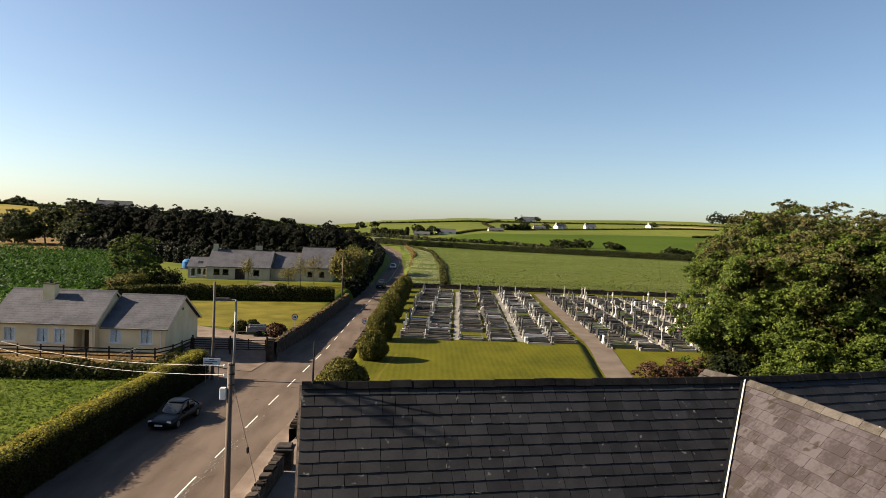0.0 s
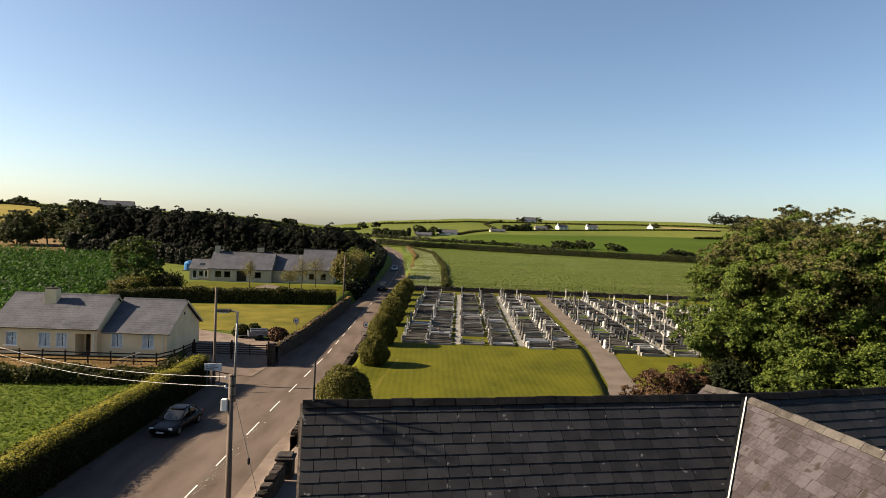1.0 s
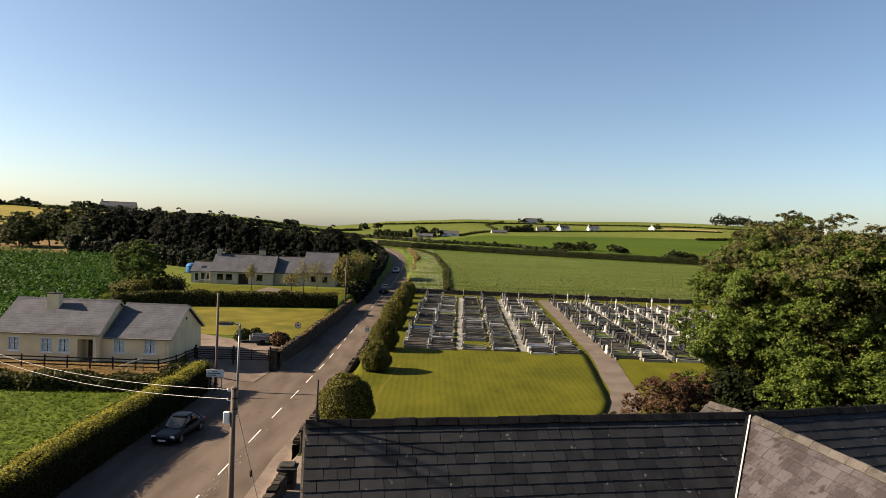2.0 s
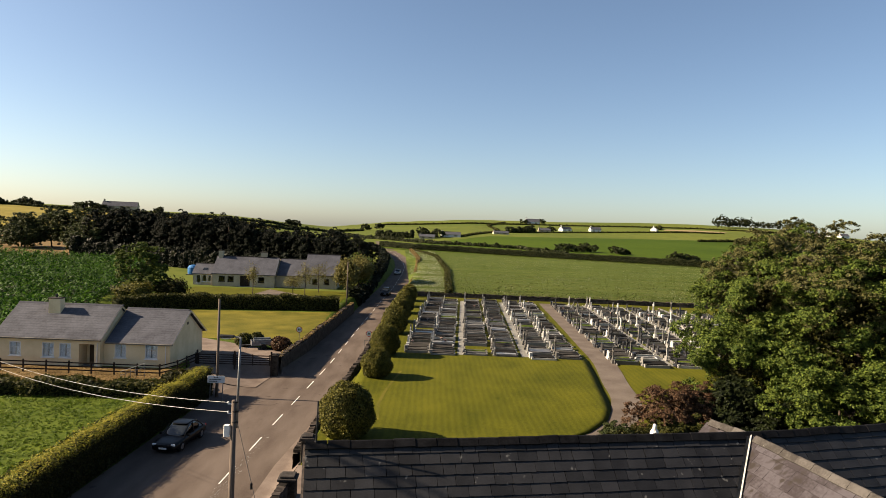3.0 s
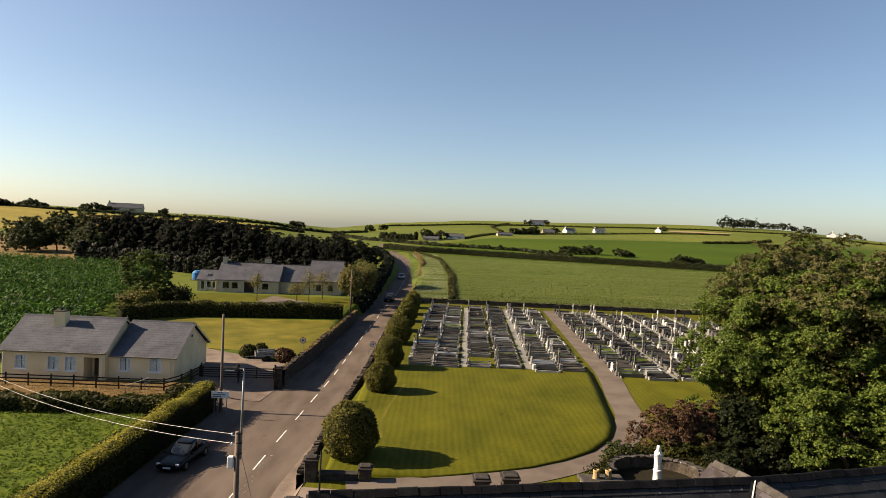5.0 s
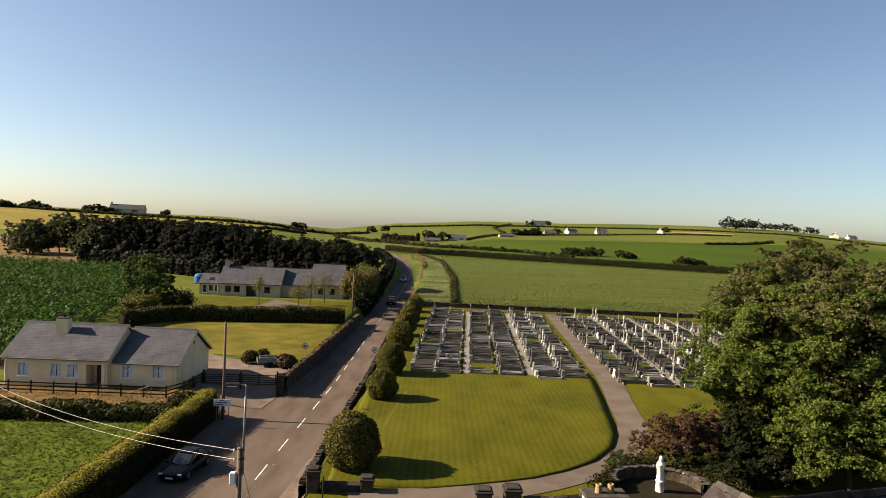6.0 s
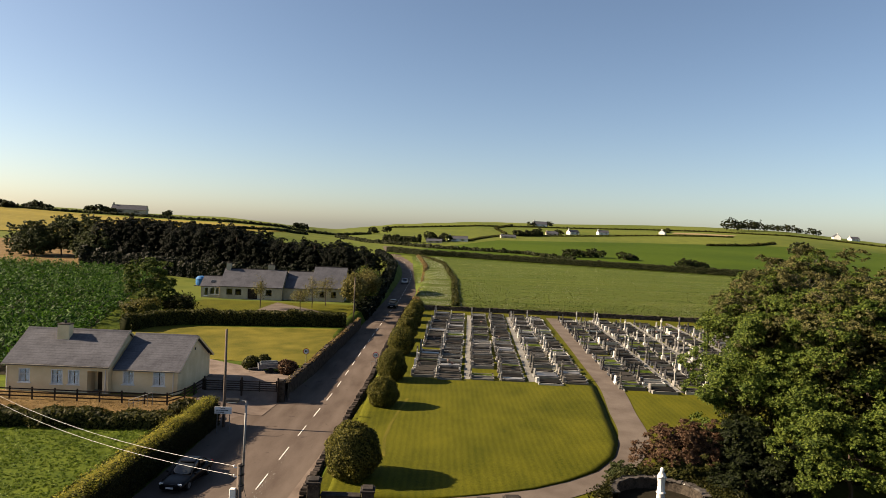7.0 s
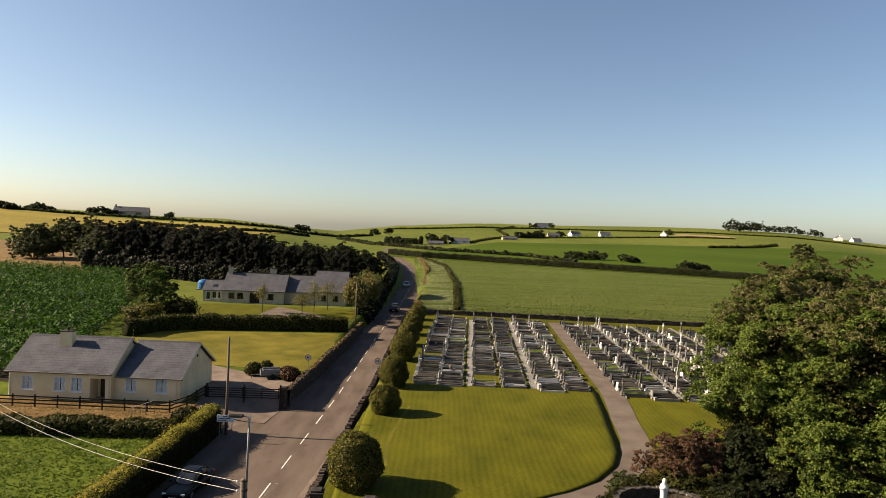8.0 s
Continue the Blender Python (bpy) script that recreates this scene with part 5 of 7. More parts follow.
def posy_mesh(rng):
    b = bmesh.new()
    lathe(b, [(0.04, 0.2), (0.15, 0.26), (0.2, 0.34), (0.14, 0.42), (0.03, 0.44)], 9)
    for v in b.verts:
        v.co += Vector((rng.gauss(0, 0.03), rng.gauss(0, 0.03), rng.gauss(0, 0.025)))
    me = bpy.data.meshes.new("posy")
    b.to_mesh(me)
    b.free()
    me.materials.append(FLOWERS)
    return me


rg = random.Random(21)
STONES = {}
for kind, mats in (("slab", (GRANITE, LIMESTONE, BLACKGRAN, MARBLE)), ("cross", (LIMESTONE, MARBLE)), ("celtic", (LIMESTONE, MARBLE, LIMESTONE)),
                   ("pillar", (MARBLE, LIMESTONE)), ("block", (CONCRETE, MARBLE))):
    STONES[kind] = []
    for m in mats:
        me = head_mesh(kind, rg)
        me.materials.append(m)
        STONES[kind].append((me, m))
KERBS, BEDS = {}, {}
for li, (L, W, h) in enumerate(((2.55, 1.25, 0.3), (2.7, 2.1, 0.3), (2.6, 1.2, 0.42))):
    for mi, m in enumerate((CONCRETE, LIMESTONE, GRANITE, MARBLE)):
        me = kerb_mesh(L, W, h)
        me.materials.append(m)
        KERBS[li, mi] = me
    for mi, (m, s) in enumerate(((CHIPS, False), (DARKBED, True), (DARKBED, True), (ROUGH_GRASS, False), (GRANITE, True))):
        me = fill_mesh(L, W, h, s)
        me.materials.append(m)
        BEDS[li, mi] = me
VASE = vase_mesh()
VASE.materials.append(LIMESTONE)
POSY = posy_mesh(rg)
WORDS = {"slab": "upright headstone", "cross": "stone cross", "celtic": "ringed stone cross", "pillar": "tapering stone pillar", "block": "small stone block"}


DARK_STONES = [STONES["slab"][2][0], STONES["slab"][0][0]]
for kind in ("block", "cross"):
    me = head_mesh(kind, rg)
    me.materials.append(BLACKGRAN)
    DARK_STONES.append(me)


def grave(x, y, turn):
    li = rg.choices((0, 1, 2), (6, 2.2, 2))[0]
    ki, bi = rg.choices((0, 1, 2, 3), (5, 4, 2, 1.6))[0], rg.choices((0, 1, 2, 3, 4), (4, 4.5, 3.5, 2.2, 1.2))[0]
    kind = rg.choices(("slab", "cross", "celtic", "pillar", "block", None), (4.0, 2.6, 2.2, 1.1, 1.2, 1.6))[0]
    bed = ("pale chippings", "a concrete slab", "a stone slab", "grass", "a grey granite slab")[bi]
    kerb_word = ("concrete", "limestone", "grey granite", "white marble")[ki]
    words = "%s grave with %s" % (kerb_word, bed)
    if kind:
        words += " and " + WORDS[kind]
    g = empty("grave", pose(x, y, gz(x, y) + 0.03, rg.gauss(0, 0.6), rg.gauss(0, 0.6), turn + rg.gauss(0, 0.8)), words, "grave", "graves in rows")
    for name, me in (("kerb", KERBS[li, ki]), ("grave_bed", BEDS[li, bi])):
        new(name, me).parent = g
    if kind:
        me = rg.choice(STONES[kind])[0] if x < 18 or rg.random() < 0.45 else rg.choice(DARK_STONES)
        o = new("headstone", me)
        o.parent = g
        o.matrix_basis = pose(-0.02, rg.gauss(0, 0.03), 0.0, rg.gauss(0, 1.0), rg.gauss(0, 1.5), rg.gauss(0, 2))
    if rg.random() < 0.08:
        v = new("vase", VASE)
        v.parent = g
        v.matrix_basis = pose(rg.uniform(0.4, 2.0), rg.uniform(-0.3, 0.3), 0.3)
        f = new("posy", POSY)
        f.parent = v
    return (1.25, 2.1, 1.2)[li]


LEAN = 0.047
COLS = [(-3.3, 70.6, 121, 0.12), (-0.45, 69.9, 121, 0.05), (3.45, 69.8, 121, 0.03), (6.75, 69.8, 121, 0.05), (10.75, 69.2, 121, 0.05),
        (13.75, 69.6, 120, 0.08), (19.75, 68.4, 120, 0.05), (22.75, 67.9, 120, 0.06), (26.5, 67.6, 119, 0.06), (29.6, 68.5, 118, 0.08),
        (33.6, 74, 117, 0.1), (36.9, 80, 116, 0.12), (41.2, 86, 115, 0.15), (44.6, 92, 114, 0.2)]
for cx, ya, yb, gap in COLS:
    y = ya + rg.uniform(0, 0.4)
    while y < yb:
        if rg.random() < gap:
            y += 1.6
            continue
        y += grave(cx + LEAN * (y - 70) + rg.gauss(0, 0.05), y + 0.6, -2.5) + rg.choice((0.12, 0.25, 0.5, 0.95))
for x0, half in ((2.95, 0.42), (10.2, 0.42), (26.0, 0.35), (33.1, 0.35), (40.5, 0.35)):
    line = np.stack([x0 + LEAN * (np.linspace(68.6, 120.5, 40) - 70), np.linspace(68.6, 120.5, 40)], 1)
    track("grave_path", line, half, 0.06, PALE_PATH, "narrow pale concrete path between graves", 2)
yy = np.linspace(68.0, 120.5, 60)
for off in (1.32,):
    line = np.stack([np.interp(yy, church_path[::-1, 1], church_path[::-1, 0]) + off, yy], 1)
    kx = np.stack([line[:, 0] - 0.07, line[:, 0] + 0.07], 1)
    ky = np.stack([yy, yy], 1)
    sheet("path_kerb", kx, ky, ground_z(kx, ky) + 0.2, LIMESTONE, "pale kerb along the path", 0.25)

bm = bmesh.new()
box(bm, -0.4, 0.4, -0.4, 0.4, -1.9, -1.3, bevel=0.03)
lathe(bm, [(0.4, -1.3), (0.34, -1.22), (0.3, -0.2), (0.35, -0.14), (0.35, -0.06), (0.27, 0.0)], 8, Matrix.Rotation(radians(22.5), 4, "Z"))
ringn = 28
last_row = None
# robe and veil: half width, half depth, height, forward lean, depth of the folds
for rx, ry, z, oy, amp in ((0.27, 0.25, 0.0, 0, 0.05), (0.27, 0.24, 0.1, 0, 0.1), (0.24, 0.21, 0.4, 0, 0.11), (0.25, 0.2, 0.7, 0, 0.1), (0.29, 0.21, 0.95, 0, 0.08), (0.33, 0.22, 1.12, -0.01, 0.05),
                           (0.32, 0.21, 1.26, 0, 0.04), (0.27, 0.18, 1.4, 0.01, 0.03), (0.19, 0.15, 1.49, 0.01, 0.02), (0.15, 0.15, 1.56, 0.0, 0), (0.15, 0.16, 1.68, -0.01, 0), (0.145, 0.155, 1.78, -0.01, 0), (0.1, 0.11, 1.88, 0, 0), (0.02, 0.02, 1.92, 0, 0)):
    row = []
    for k in range(ringn):
        a = 6.28318 * k / ringn
        fold = 1 + amp * math.sin(a * 9 + z * 1.3)
        row.append(bm.verts.new((rx * fold * math.cos(a), oy + ry * fold * math.sin(a), z)))
    if last_row:
        for k in range(ringn):
            bm.faces.new((last_row[k], last_row[(k + 1) % ringn], row[(k + 1) % ringn], row[k]))
    last_row = row
bm.faces.new(last_row)
for sx in (-1, 1):
    cone(bm, (sx * 0.3, -0.05, 1.1), (sx * 0.04, -0.27, 1.22), 0.085, 0.055, 10)
    cone(bm, (sx * 0.03, -0.26, 1.18), (sx * 0.012, -0.25, 1.42), 0.04, 0.02, 8)
me = bpy.data.meshes.new("statue")
bm.to_mesh(me)
bm.free()
me.materials.append(STATUE)
me.shade_smooth()
statue = tagged(new("statue", me), "white painted stone statue on a tall white pedestal", "statue")
statue.matrix_basis = pose(14.05, 40.0, gz(14, 40.0) + 0.95, 0, 0, 0) @ Matrix.Diagonal((0.84, 0.84, 0.8, 1))
grotto = empty("grotto_wall", pose(14.0, 40.0, gz(14, 40.0)), "curved rubble wall with pale coping round the statue", "wall")
bm = bmesh.new()
arc = [radians(-8 + 196 * i / 30) for i in range(31)]
rings = [[bm.verts.new(((r + 0.05 * noise.noise(Vector((a * 6, z * 3, r)))) * math.cos(a), 0.85 * (r + 0.05 * noise.noise(Vector((a * 7, z * 3, r)))) * math.sin(a), z)) for a in arc]
         for r, z in ((2.75, -0.3), (2.75, 0.3), (2.75, 0.85), (3.15, 0.85), (3.15, 0.3), (3.15, -0.3))]
for p, q in zip(rings, rings[1:]):
    for i in range(30):
        bm.faces.new((p[i], p[i + 1], q[i + 1], q[i]))
bmesh.ops.recalc_face_normals(bm, faces=bm.faces)
part("wall_core", bm, STONE, grotto)
for i in range(26):
    a = radians(-5 + i * 7.6)
    bm = bmesh.new()
    box(bm, -0.19, 0.19, -0.27, 0.27, 0.84, 0.93 + 0.03 * (i % 3), bevel=0.03)
    for v in bm.verts:
        v.co += Vector((rg.gauss(0, 0.02), rg.gauss(0, 0.02), rg.gauss(0, 0.012)))
    part("stone", bm, RIDGE_BROWN, grotto, "pale lichened coping stone").matrix_basis = pose(2.95 * math.cos(a), 2.5 * math.sin(a), 0, 0, 0, math.degrees(a) + 90)
bm = bmesh.new()
lathe(bm, [(2.7, -0.1), (2.65, 0.06), (0.6, 0.1)], 28)
tagged(part("grotto_paving", bm, SOIL), "worn gritty floor before the statue", "", "", "structure").matrix_basis = pose(14.0, 40.0, gz(14, 40.0) + 0.1)
edging = empty("stone_edging", pose(12.0, 43.0, gz(12, 43)), "row of rough stones edging the path", "stone edging")
for i in range(14):
    u = i / 13
    bm = bmesh.new()
    box(bm, -0.2, 0.2, -0.16, 0.16, -0.1, 0.16 + 0.05 * (i % 3), bevel=0.05)
    for v in bm.verts:
        v.co += Vector((rg.gauss(0, 0.025), rg.gauss(0, 0.025), rg.gauss(0, 0.02)))
    part("stone", bm, STONE_PIECE, edging).matrix_basis = pose(-1.6 + 3.6 * u + 0.25 * math.sin(u * 9), -2.0 + 3.6 * u, 0.05, 0, 0, 45 + rg.gauss(0, 12))


# ---- plants ----
def limb_mesh(bm, p, q, r0, r1, bend, rng, n=4):
    p, q = Vector(p), Vector(q)
    last = p
    for i in range(1, n + 1):
        t = i / n
        c = p.lerp(q, t) + Vector((rng.gauss(0, bend), rng.gauss(0, bend), 0)) * math.sin(math.pi * t)
        cone(bm, last, c, r0 + (r1 - r0) * (i - 1) / n, r0 + (r1 - r0) * t, 7)
        last = c


def tree(name, x, y, height, crowns, mat, seed, label, category="tree", trunk_r=0.3, leaf=0.25, per=40, group="", stem=None, spread=0.55, shell=0.55, lobes=False):
    """A tree: crowns is a list of (dx, dy, z, rx, ry, rz, clumps), heights from its foot."""
    rng, rnd = np.random.default_rng(seed), random.Random(seed)
    t = empty(name, pose(x, y, gz(x, y)), label, category, group)
    bm = bmesh.new()
    top = stem or height * 0.55
    limb_mesh(bm, (0, 0, -0.3), (rnd.uniform(-0.3, 0.3), rnd.uniform(-0.3, 0.3), top), trunk_r, trunk_r * 0.5, trunk_r * 0.6, rnd, 5)
    for dx, dy, z, rx, ry, rz, _ in crowns if name != "conifer" else ():
        for _ in range(5):
            a = rnd.uniform(0, 6.28)
            limb_mesh(bm, (dx * 0.1, dy * 0.1, top * rnd.uniform(0.45, 0.98)),
                      (dx + rx * 0.7 * math.cos(a), dy + ry * 0.7 * math.sin(a), z + rz * rnd.uniform(-0.3, 0.7)), trunk_r * 0.4, trunk_r * 0.08, 0.3, rnd, 4)
    part("trunk", bm, BARK, t)
    P, D = [], []
    for dx, dy, z, rx, ry, rz, clumps in crowns:
        p, d = (boughs if lobes else clumped)(rng, (dx, dy, z), (rx, ry, rz), clumps, per, spread, shell)
        P.append(p)
        D.append(d)
    P, D = np.concatenate(P), np.concatenate(D)
    ok = P[:, 2] > 0.15
    leaf_mesh("crown", P[ok], leaf, mat, t, rng, out=D[ok])
    return t


def boughs(rng, centre, radii, count, per, size, shell=0.6):
    """Leaf centres in sprays on many drooping boughs that make up a crown, and which way is out."""
    d = rng.normal(size=(count * 3, 3))
    d /= np.linalg.norm(d, axis=1)[:, None]
    d = d[d[:, 2] > -0.6][:count]
    wob = np.array([0.95 + 0.42 * noise.noise(Vector(v * 2.3) + Vector(np.asarray(centre) * 0.2)) for v in d])
    cc = np.asarray(centre) + d * (wob * (shell + (1 - shell) * rng.uniform(0, 1, len(d)) ** 0.5))[:, None] * np.asarray(radii)
    n, k = len(cc), max(3, per // 22)
    v = rng.normal(size=(n, k, 3)) + 0.75 * d[:, None, :] + [0, 0, 0.4]
    v /= np.linalg.norm(v, axis=2)[..., None]
    lobe = size * 1.3 * rng.uniform(0.65, 1.35, n)[:, None, None]
    spray = v * lobe * [1.0, 1.0, 0.72]
    pts = (cc[:, None, :] + spray)[:, :, None, :] + rng.normal(size=(n, k, 22, 3)) * size * np.array([0.2, 0.2, 0.13])
    q = np.broadcast_to((0.9 * v + 0.3 * d[:, None, :] + [0, 0, 0.3])[:, :, None, :], pts.shape)
    return pts.reshape(-1, 3), q.reshape(-1, 3)


def hedge(name, line, thick, height, mat, seed, label, density=90, leaf=0.1, rough=0.12, kind_mat=CORE, top_mat=None, crown=0.1):
    """A clipped or rough hedge along a line of (x, y): a solid core coloured as inner shade and a coat of leaves."""
    rng = np.random.default_rng(seed)
    h = empty(name, None, label, "hedge")
    line = np.asarray(line, float)
    seg = np.r_[0, np.cumsum(np.linalg.norm(np.diff(line, axis=0), axis=1))]
    n = max(4, int(seg[-1] / 0.7))
    s = np.linspace(0, seg[-1], n)
    c = np.stack([np.interp(s, seg, line[:, 0]), np.interp(s, seg, line[:, 1])], 1)
    d = np.gradient(c, axis=0)
    d /= np.linalg.norm(d, axis=1)[:, None]
    side = np.stack([-d[:, 1], d[:, 0]], 1)
    hh = height * np.array([1 + rough * 2.2 * noise.noise(Vector((v * 0.45, seed, 0))) for v in s])
    tt = thick * np.array([1 + rough * 1.5 * noise.noise(Vector((v * 0.6, seed, 5))) for v in s])
    base = np.minimum(ground_z(c[:, 0] + side[:, 0] * thick / 2, c[:, 1] + side[:, 1] * thick / 2), ground_z(c[:, 0] - side[:, 0] * thick / 2, c[:, 1] - side[:, 1] * thick / 2))
    prof = np.array([(-0.42, 0), (-0.46, 0.5), (-0.38, 0.96 - crown), (-0.2, 0.95), (0.2, 0.95), (0.38, 0.96 - crown), (0.46, 0.5), (0.42, 0)])
    V = np.concatenate([np.stack([c[i, 0] + side[i, 0] * prof[:, 0] * tt[i], c[i, 1] + side[i, 1] * prof[:, 0] * tt[i], base[i] - 0.1 + prof[:, 1] * hh[i]], 1) for i in range(n)])
    k = len(prof)
    F = [(i * k + j, (i + 1) * k + j, (i + 1) * k + (j + 1) % k, i * k + (j + 1) % k) for i in range(n - 1) for j in range(k)]
    F += [(0, 1, 6, 7), (1, 2, 5, 6), (2, 3, 4, 5)]
    e = (n - 1) * k
    F += [(e, e + 7, e + 6, e + 1), (e + 1, e + 6, e + 5, e + 2), (e + 2, e + 5, e + 4, e + 3)]
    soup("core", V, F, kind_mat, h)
    total = int(density * seg[-1] * (2 * height + thick) * 1.2)
    u = rng.uniform(0, seg[-1], total)
    w = rng.uniform(0, 2 * height + thick, total)
    cx, cy = np.interp(u, s, c[:, 0]), np.interp(u, s, c[:, 1])
    sx, sy = np.interp(u, s, side[:, 0]), np.interp(u, s, side[:, 1])
    H, T, B = np.interp(u, s, hh), np.interp(u, s, tt), np.interp(u, s, base)
    f = w / (2 * height + thick)
    a, b = height / (2 * height + thick), (height + thick) / (2 * height + thick)
    off = np.where(f < a, -0.5, np.where(f > b, 0.5, -0.5 + (f - a) / (b - a)))
    z = np.where(f < a, f / a, np.where(f > b, (1 - f) / a, 1.0))
    shrink = 1 - 0.25 * np.clip(z - 0.75, 0, 1) * 4 * (np.abs(off) > 0.4) * 0.4
    jit = rng.normal(size=(total, 3)) * [0.06, 0.06, 0.07]
    P = np.stack([cx + sx * off * T * shrink, cy + sy * off * T * shrink, B + z * H * (1 - crown * (2 * off) ** 2 * (z > 0.99))], 1) + jit
    O = np.stack([sx * np.clip(off * 2.2, -1, 1), sy * np.clip(off * 2.2, -1, 1), (z > 0.98) * 1.0], 1)
    keep = P[:, 2] > ground_z(P[:, 0], P[:, 1]) + 0.03
    # crest leaves get the lighter material, as if the sun lit the top
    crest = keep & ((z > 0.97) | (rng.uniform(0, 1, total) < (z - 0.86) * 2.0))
    if top_mat is None:
        leaf_mesh("foliage", P[keep], leaf, mat, h, rng, up=0.2, out=O[keep])
    else:
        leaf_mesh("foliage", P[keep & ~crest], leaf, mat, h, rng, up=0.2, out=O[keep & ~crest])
        leaf_mesh("fresh_growth", P[crest], leaf, top_mat, h, rng, up=0.8, out=O[crest], label="fresh lime-green growth on top, lightened as if sunlit")
    return h


def bush(x, y, r, height, mat, seed, label, leaf=0.11, n=5200, name="bush", group="", squash=1.0, foot=None):
    """A clipped round bush: a solid core coloured as inner shade and a leafy skin with small hollows."""
    rng = np.random.default_rng(seed)
    z0 = gz(x, y) if foot is None else foot
    b = empty(name, pose(x, y, z0), label, "bush", group)
    nu, nv = 18, 10
    V = []
    for j in range(nv + 1):
        ph = math.pi * j / nv
        for i in range(nu):
            a = 2 * math.pi * i / nu
            k = 0.82 - 0.15 * max(0.3 - math.cos(ph), 0) + 0.14 * noise.noise(Vector((math.cos(a) * 1.5 + seed, math.sin(a) * 1.5, j * 0.3)))
            V.append((r * k * math.sin(ph) ** 0.8 * math.cos(a), r * squash * k * math.sin(ph) ** 0.8 * math.sin(a), height / 2 - 0.05 - height * 0.44 * math.cos(ph)))
    F = [(j * nu + i, j * nu + (i + 1) % nu, (j + 1) * nu + (i + 1) % nu, (j + 1) * nu + i) for j in range(nv) for i in range(nu)]
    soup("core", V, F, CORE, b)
    d = rng.normal(size=(n, 3))
    d /= np.linalg.norm(d, axis=1)[:, None]
    k = np.array([0.97 + 0.17 * noise.noise(Vector(v) * 2.2 + Vector((seed * 3.1, 0, 0))) + 0.08 * noise.noise(Vector(v) * 6.0) for v in d])
    hor = np.sqrt(np.clip(1 - d[:, 2] ** 2, 0, 1)) ** -0.2
    slim = 1.02 - 0.16 * np.clip(d[:, 2] + 0.3, 0, 2)
    P = np.stack([d[:, 0] * r * k * hor * slim, d[:, 1] * r * squash * k * hor * slim, height / 2 + d[:, 2] * height * 0.5 * k], 1) + rng.normal(size=(n, 3)) * 0.05
    P[:, 2] = np.maximum(P[:, 2], 0.05)
    leaf_mesh("foliage", P, leaf, mat, b, rng, up=0.1, out=d)
    return b


def stuff_leaves(name, P, size, mat, seed, label, up=0.3, slim=0.4, out=None):
    o = leaf_mesh(name, P, size, mat, None, np.random.default_rng(seed), up=up, slim=slim, out=out)
    return tagged(o, label, kind="stuff")


# clipped bushes along the churchyard wall
for i, (x, y, r, h) in enumerate(((-5.98, 42.3, 1.86, 3.8), (-5.45, 59.0, 1.45, 2.85), (-5.4, 68.8, 1.55, 3.5), (-5.3, 83, 1.7, 3.6),
                                  (-5.2, 93, 1.6, 3.4), (-5.0, 102, 1.6, 3.3), (-4.9, 110, 1.6, 3.3), (-4.7, 118, 1.5, 3.0))):
    bush(x, y, r, h, LEAF_CLIPPED, 30 + i, "tall round clipped evergreen bush beside the roadside wall", 0.07 if i < 3 else 0.11, 17000 if i < 3 else 7000, "round_bush", "clipped bushes")

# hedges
# side leaves darkened for the shaded face, crest lightened for the sunlit top
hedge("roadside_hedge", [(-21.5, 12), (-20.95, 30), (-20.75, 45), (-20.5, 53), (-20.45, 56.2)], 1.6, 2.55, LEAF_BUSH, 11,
      "clipped yellow-green privet hedge along the road", 190, 0.066, 0.06, top_mat=LEAF_PRIVET_LIT, crown=0.16)
hedge("garden_hedge", [(-46.8, 94), (-45.5, 99), (-42, 102.5), (-30, 104.2), (-15.9, 106)], 2.0, 2.3, LEAF_HEDGE, 12, "dense dark green hedge between the lawns", 45, 0.17, 0.12)
hedge("bank_hedge", [(-75, 51.0), (-45, 51.2), (-22.4, 52.2)], 1.9, 1.2, LEAF_HEDGE, 13, "ragged dark shrubs on the bank below the fence", 60, 0.15, 0.35)
hedge("field_hedge", [(-27, 322), (-10, 310), (12, 305.5), (60, 286), (121, 261), (262, 202)], 2.8, 2.8, LEAF_FAR, 14, "dark field hedge beyond the crop", 30, 0.2, 0.1)
hedge("field_hedge", [(-9, 300), (1.0, 255), (3.8, 190), (2.9, 131)], 1.3, 0.9, LEAF_HEDGE, 15, "narrow green strip of weeds between the crops", 10, 0.3, 0.3)
hedge("verge_hedge", [(-11, 300), (-6.0, 240), (-5.4, 190), (-5.6, 131)], 1.2, 0.9, LEAF_GRASSDRY, 16, "dry grassy verge beside the road", 12, 0.25, 0.3)
hedge("lane_hedge", [(-15.4, 121), (-15.2, 140), (-15.2, 185), (-17.2, 225), (-22, 260), (-30, 300)], 2.4, 2.2, LEAF_DARK, 17, "dark overgrown hedge along the lane", 14, 0.35, 0.3)


def hill_line(points, height, seed, thick=2.6, mat=LEAF_FAR):
    hedge("hedgerow", points, thick, height, mat, seed, "dark hedgerow dividing distant fields", 3.0, 0.8, 0.5)


hill_line([(-205, 420), (-138, 404), (-96, 455)], 1.6, 41)
hill_line([(-420, 452), (-288, 457), (-230, 470), (-160, 468), (-108, 490), (-60, 540)], 1.5, 42)
hill_line([(18, 436), (53, 547), (110, 585), (169, 607), (297, 652)], 0.9, 43, 1.6, LEAF_HEDGE)
hill_line([(-78, 475), (-47, 406), (-1.5, 361), (45, 347), (66, 318)], 1.6, 45)
hill_line([(-38, 424), (-26, 418), (-14, 414)], 3.4, 50, 4.0)
hill_line([(209, 503), (256, 531), (300, 575)], 1.6, 46, 2.4, LEAF_HEDGE)
hill_line([(60, 600), (60, 720), (90, 820)], 1.3, 47, 2.0, LEAF_HEDGE)
hill_line([(-60, 700), (120, 790), (330, 806), (560, 780)], 1.3, 48, 2.0, LEAF_HEDGE)
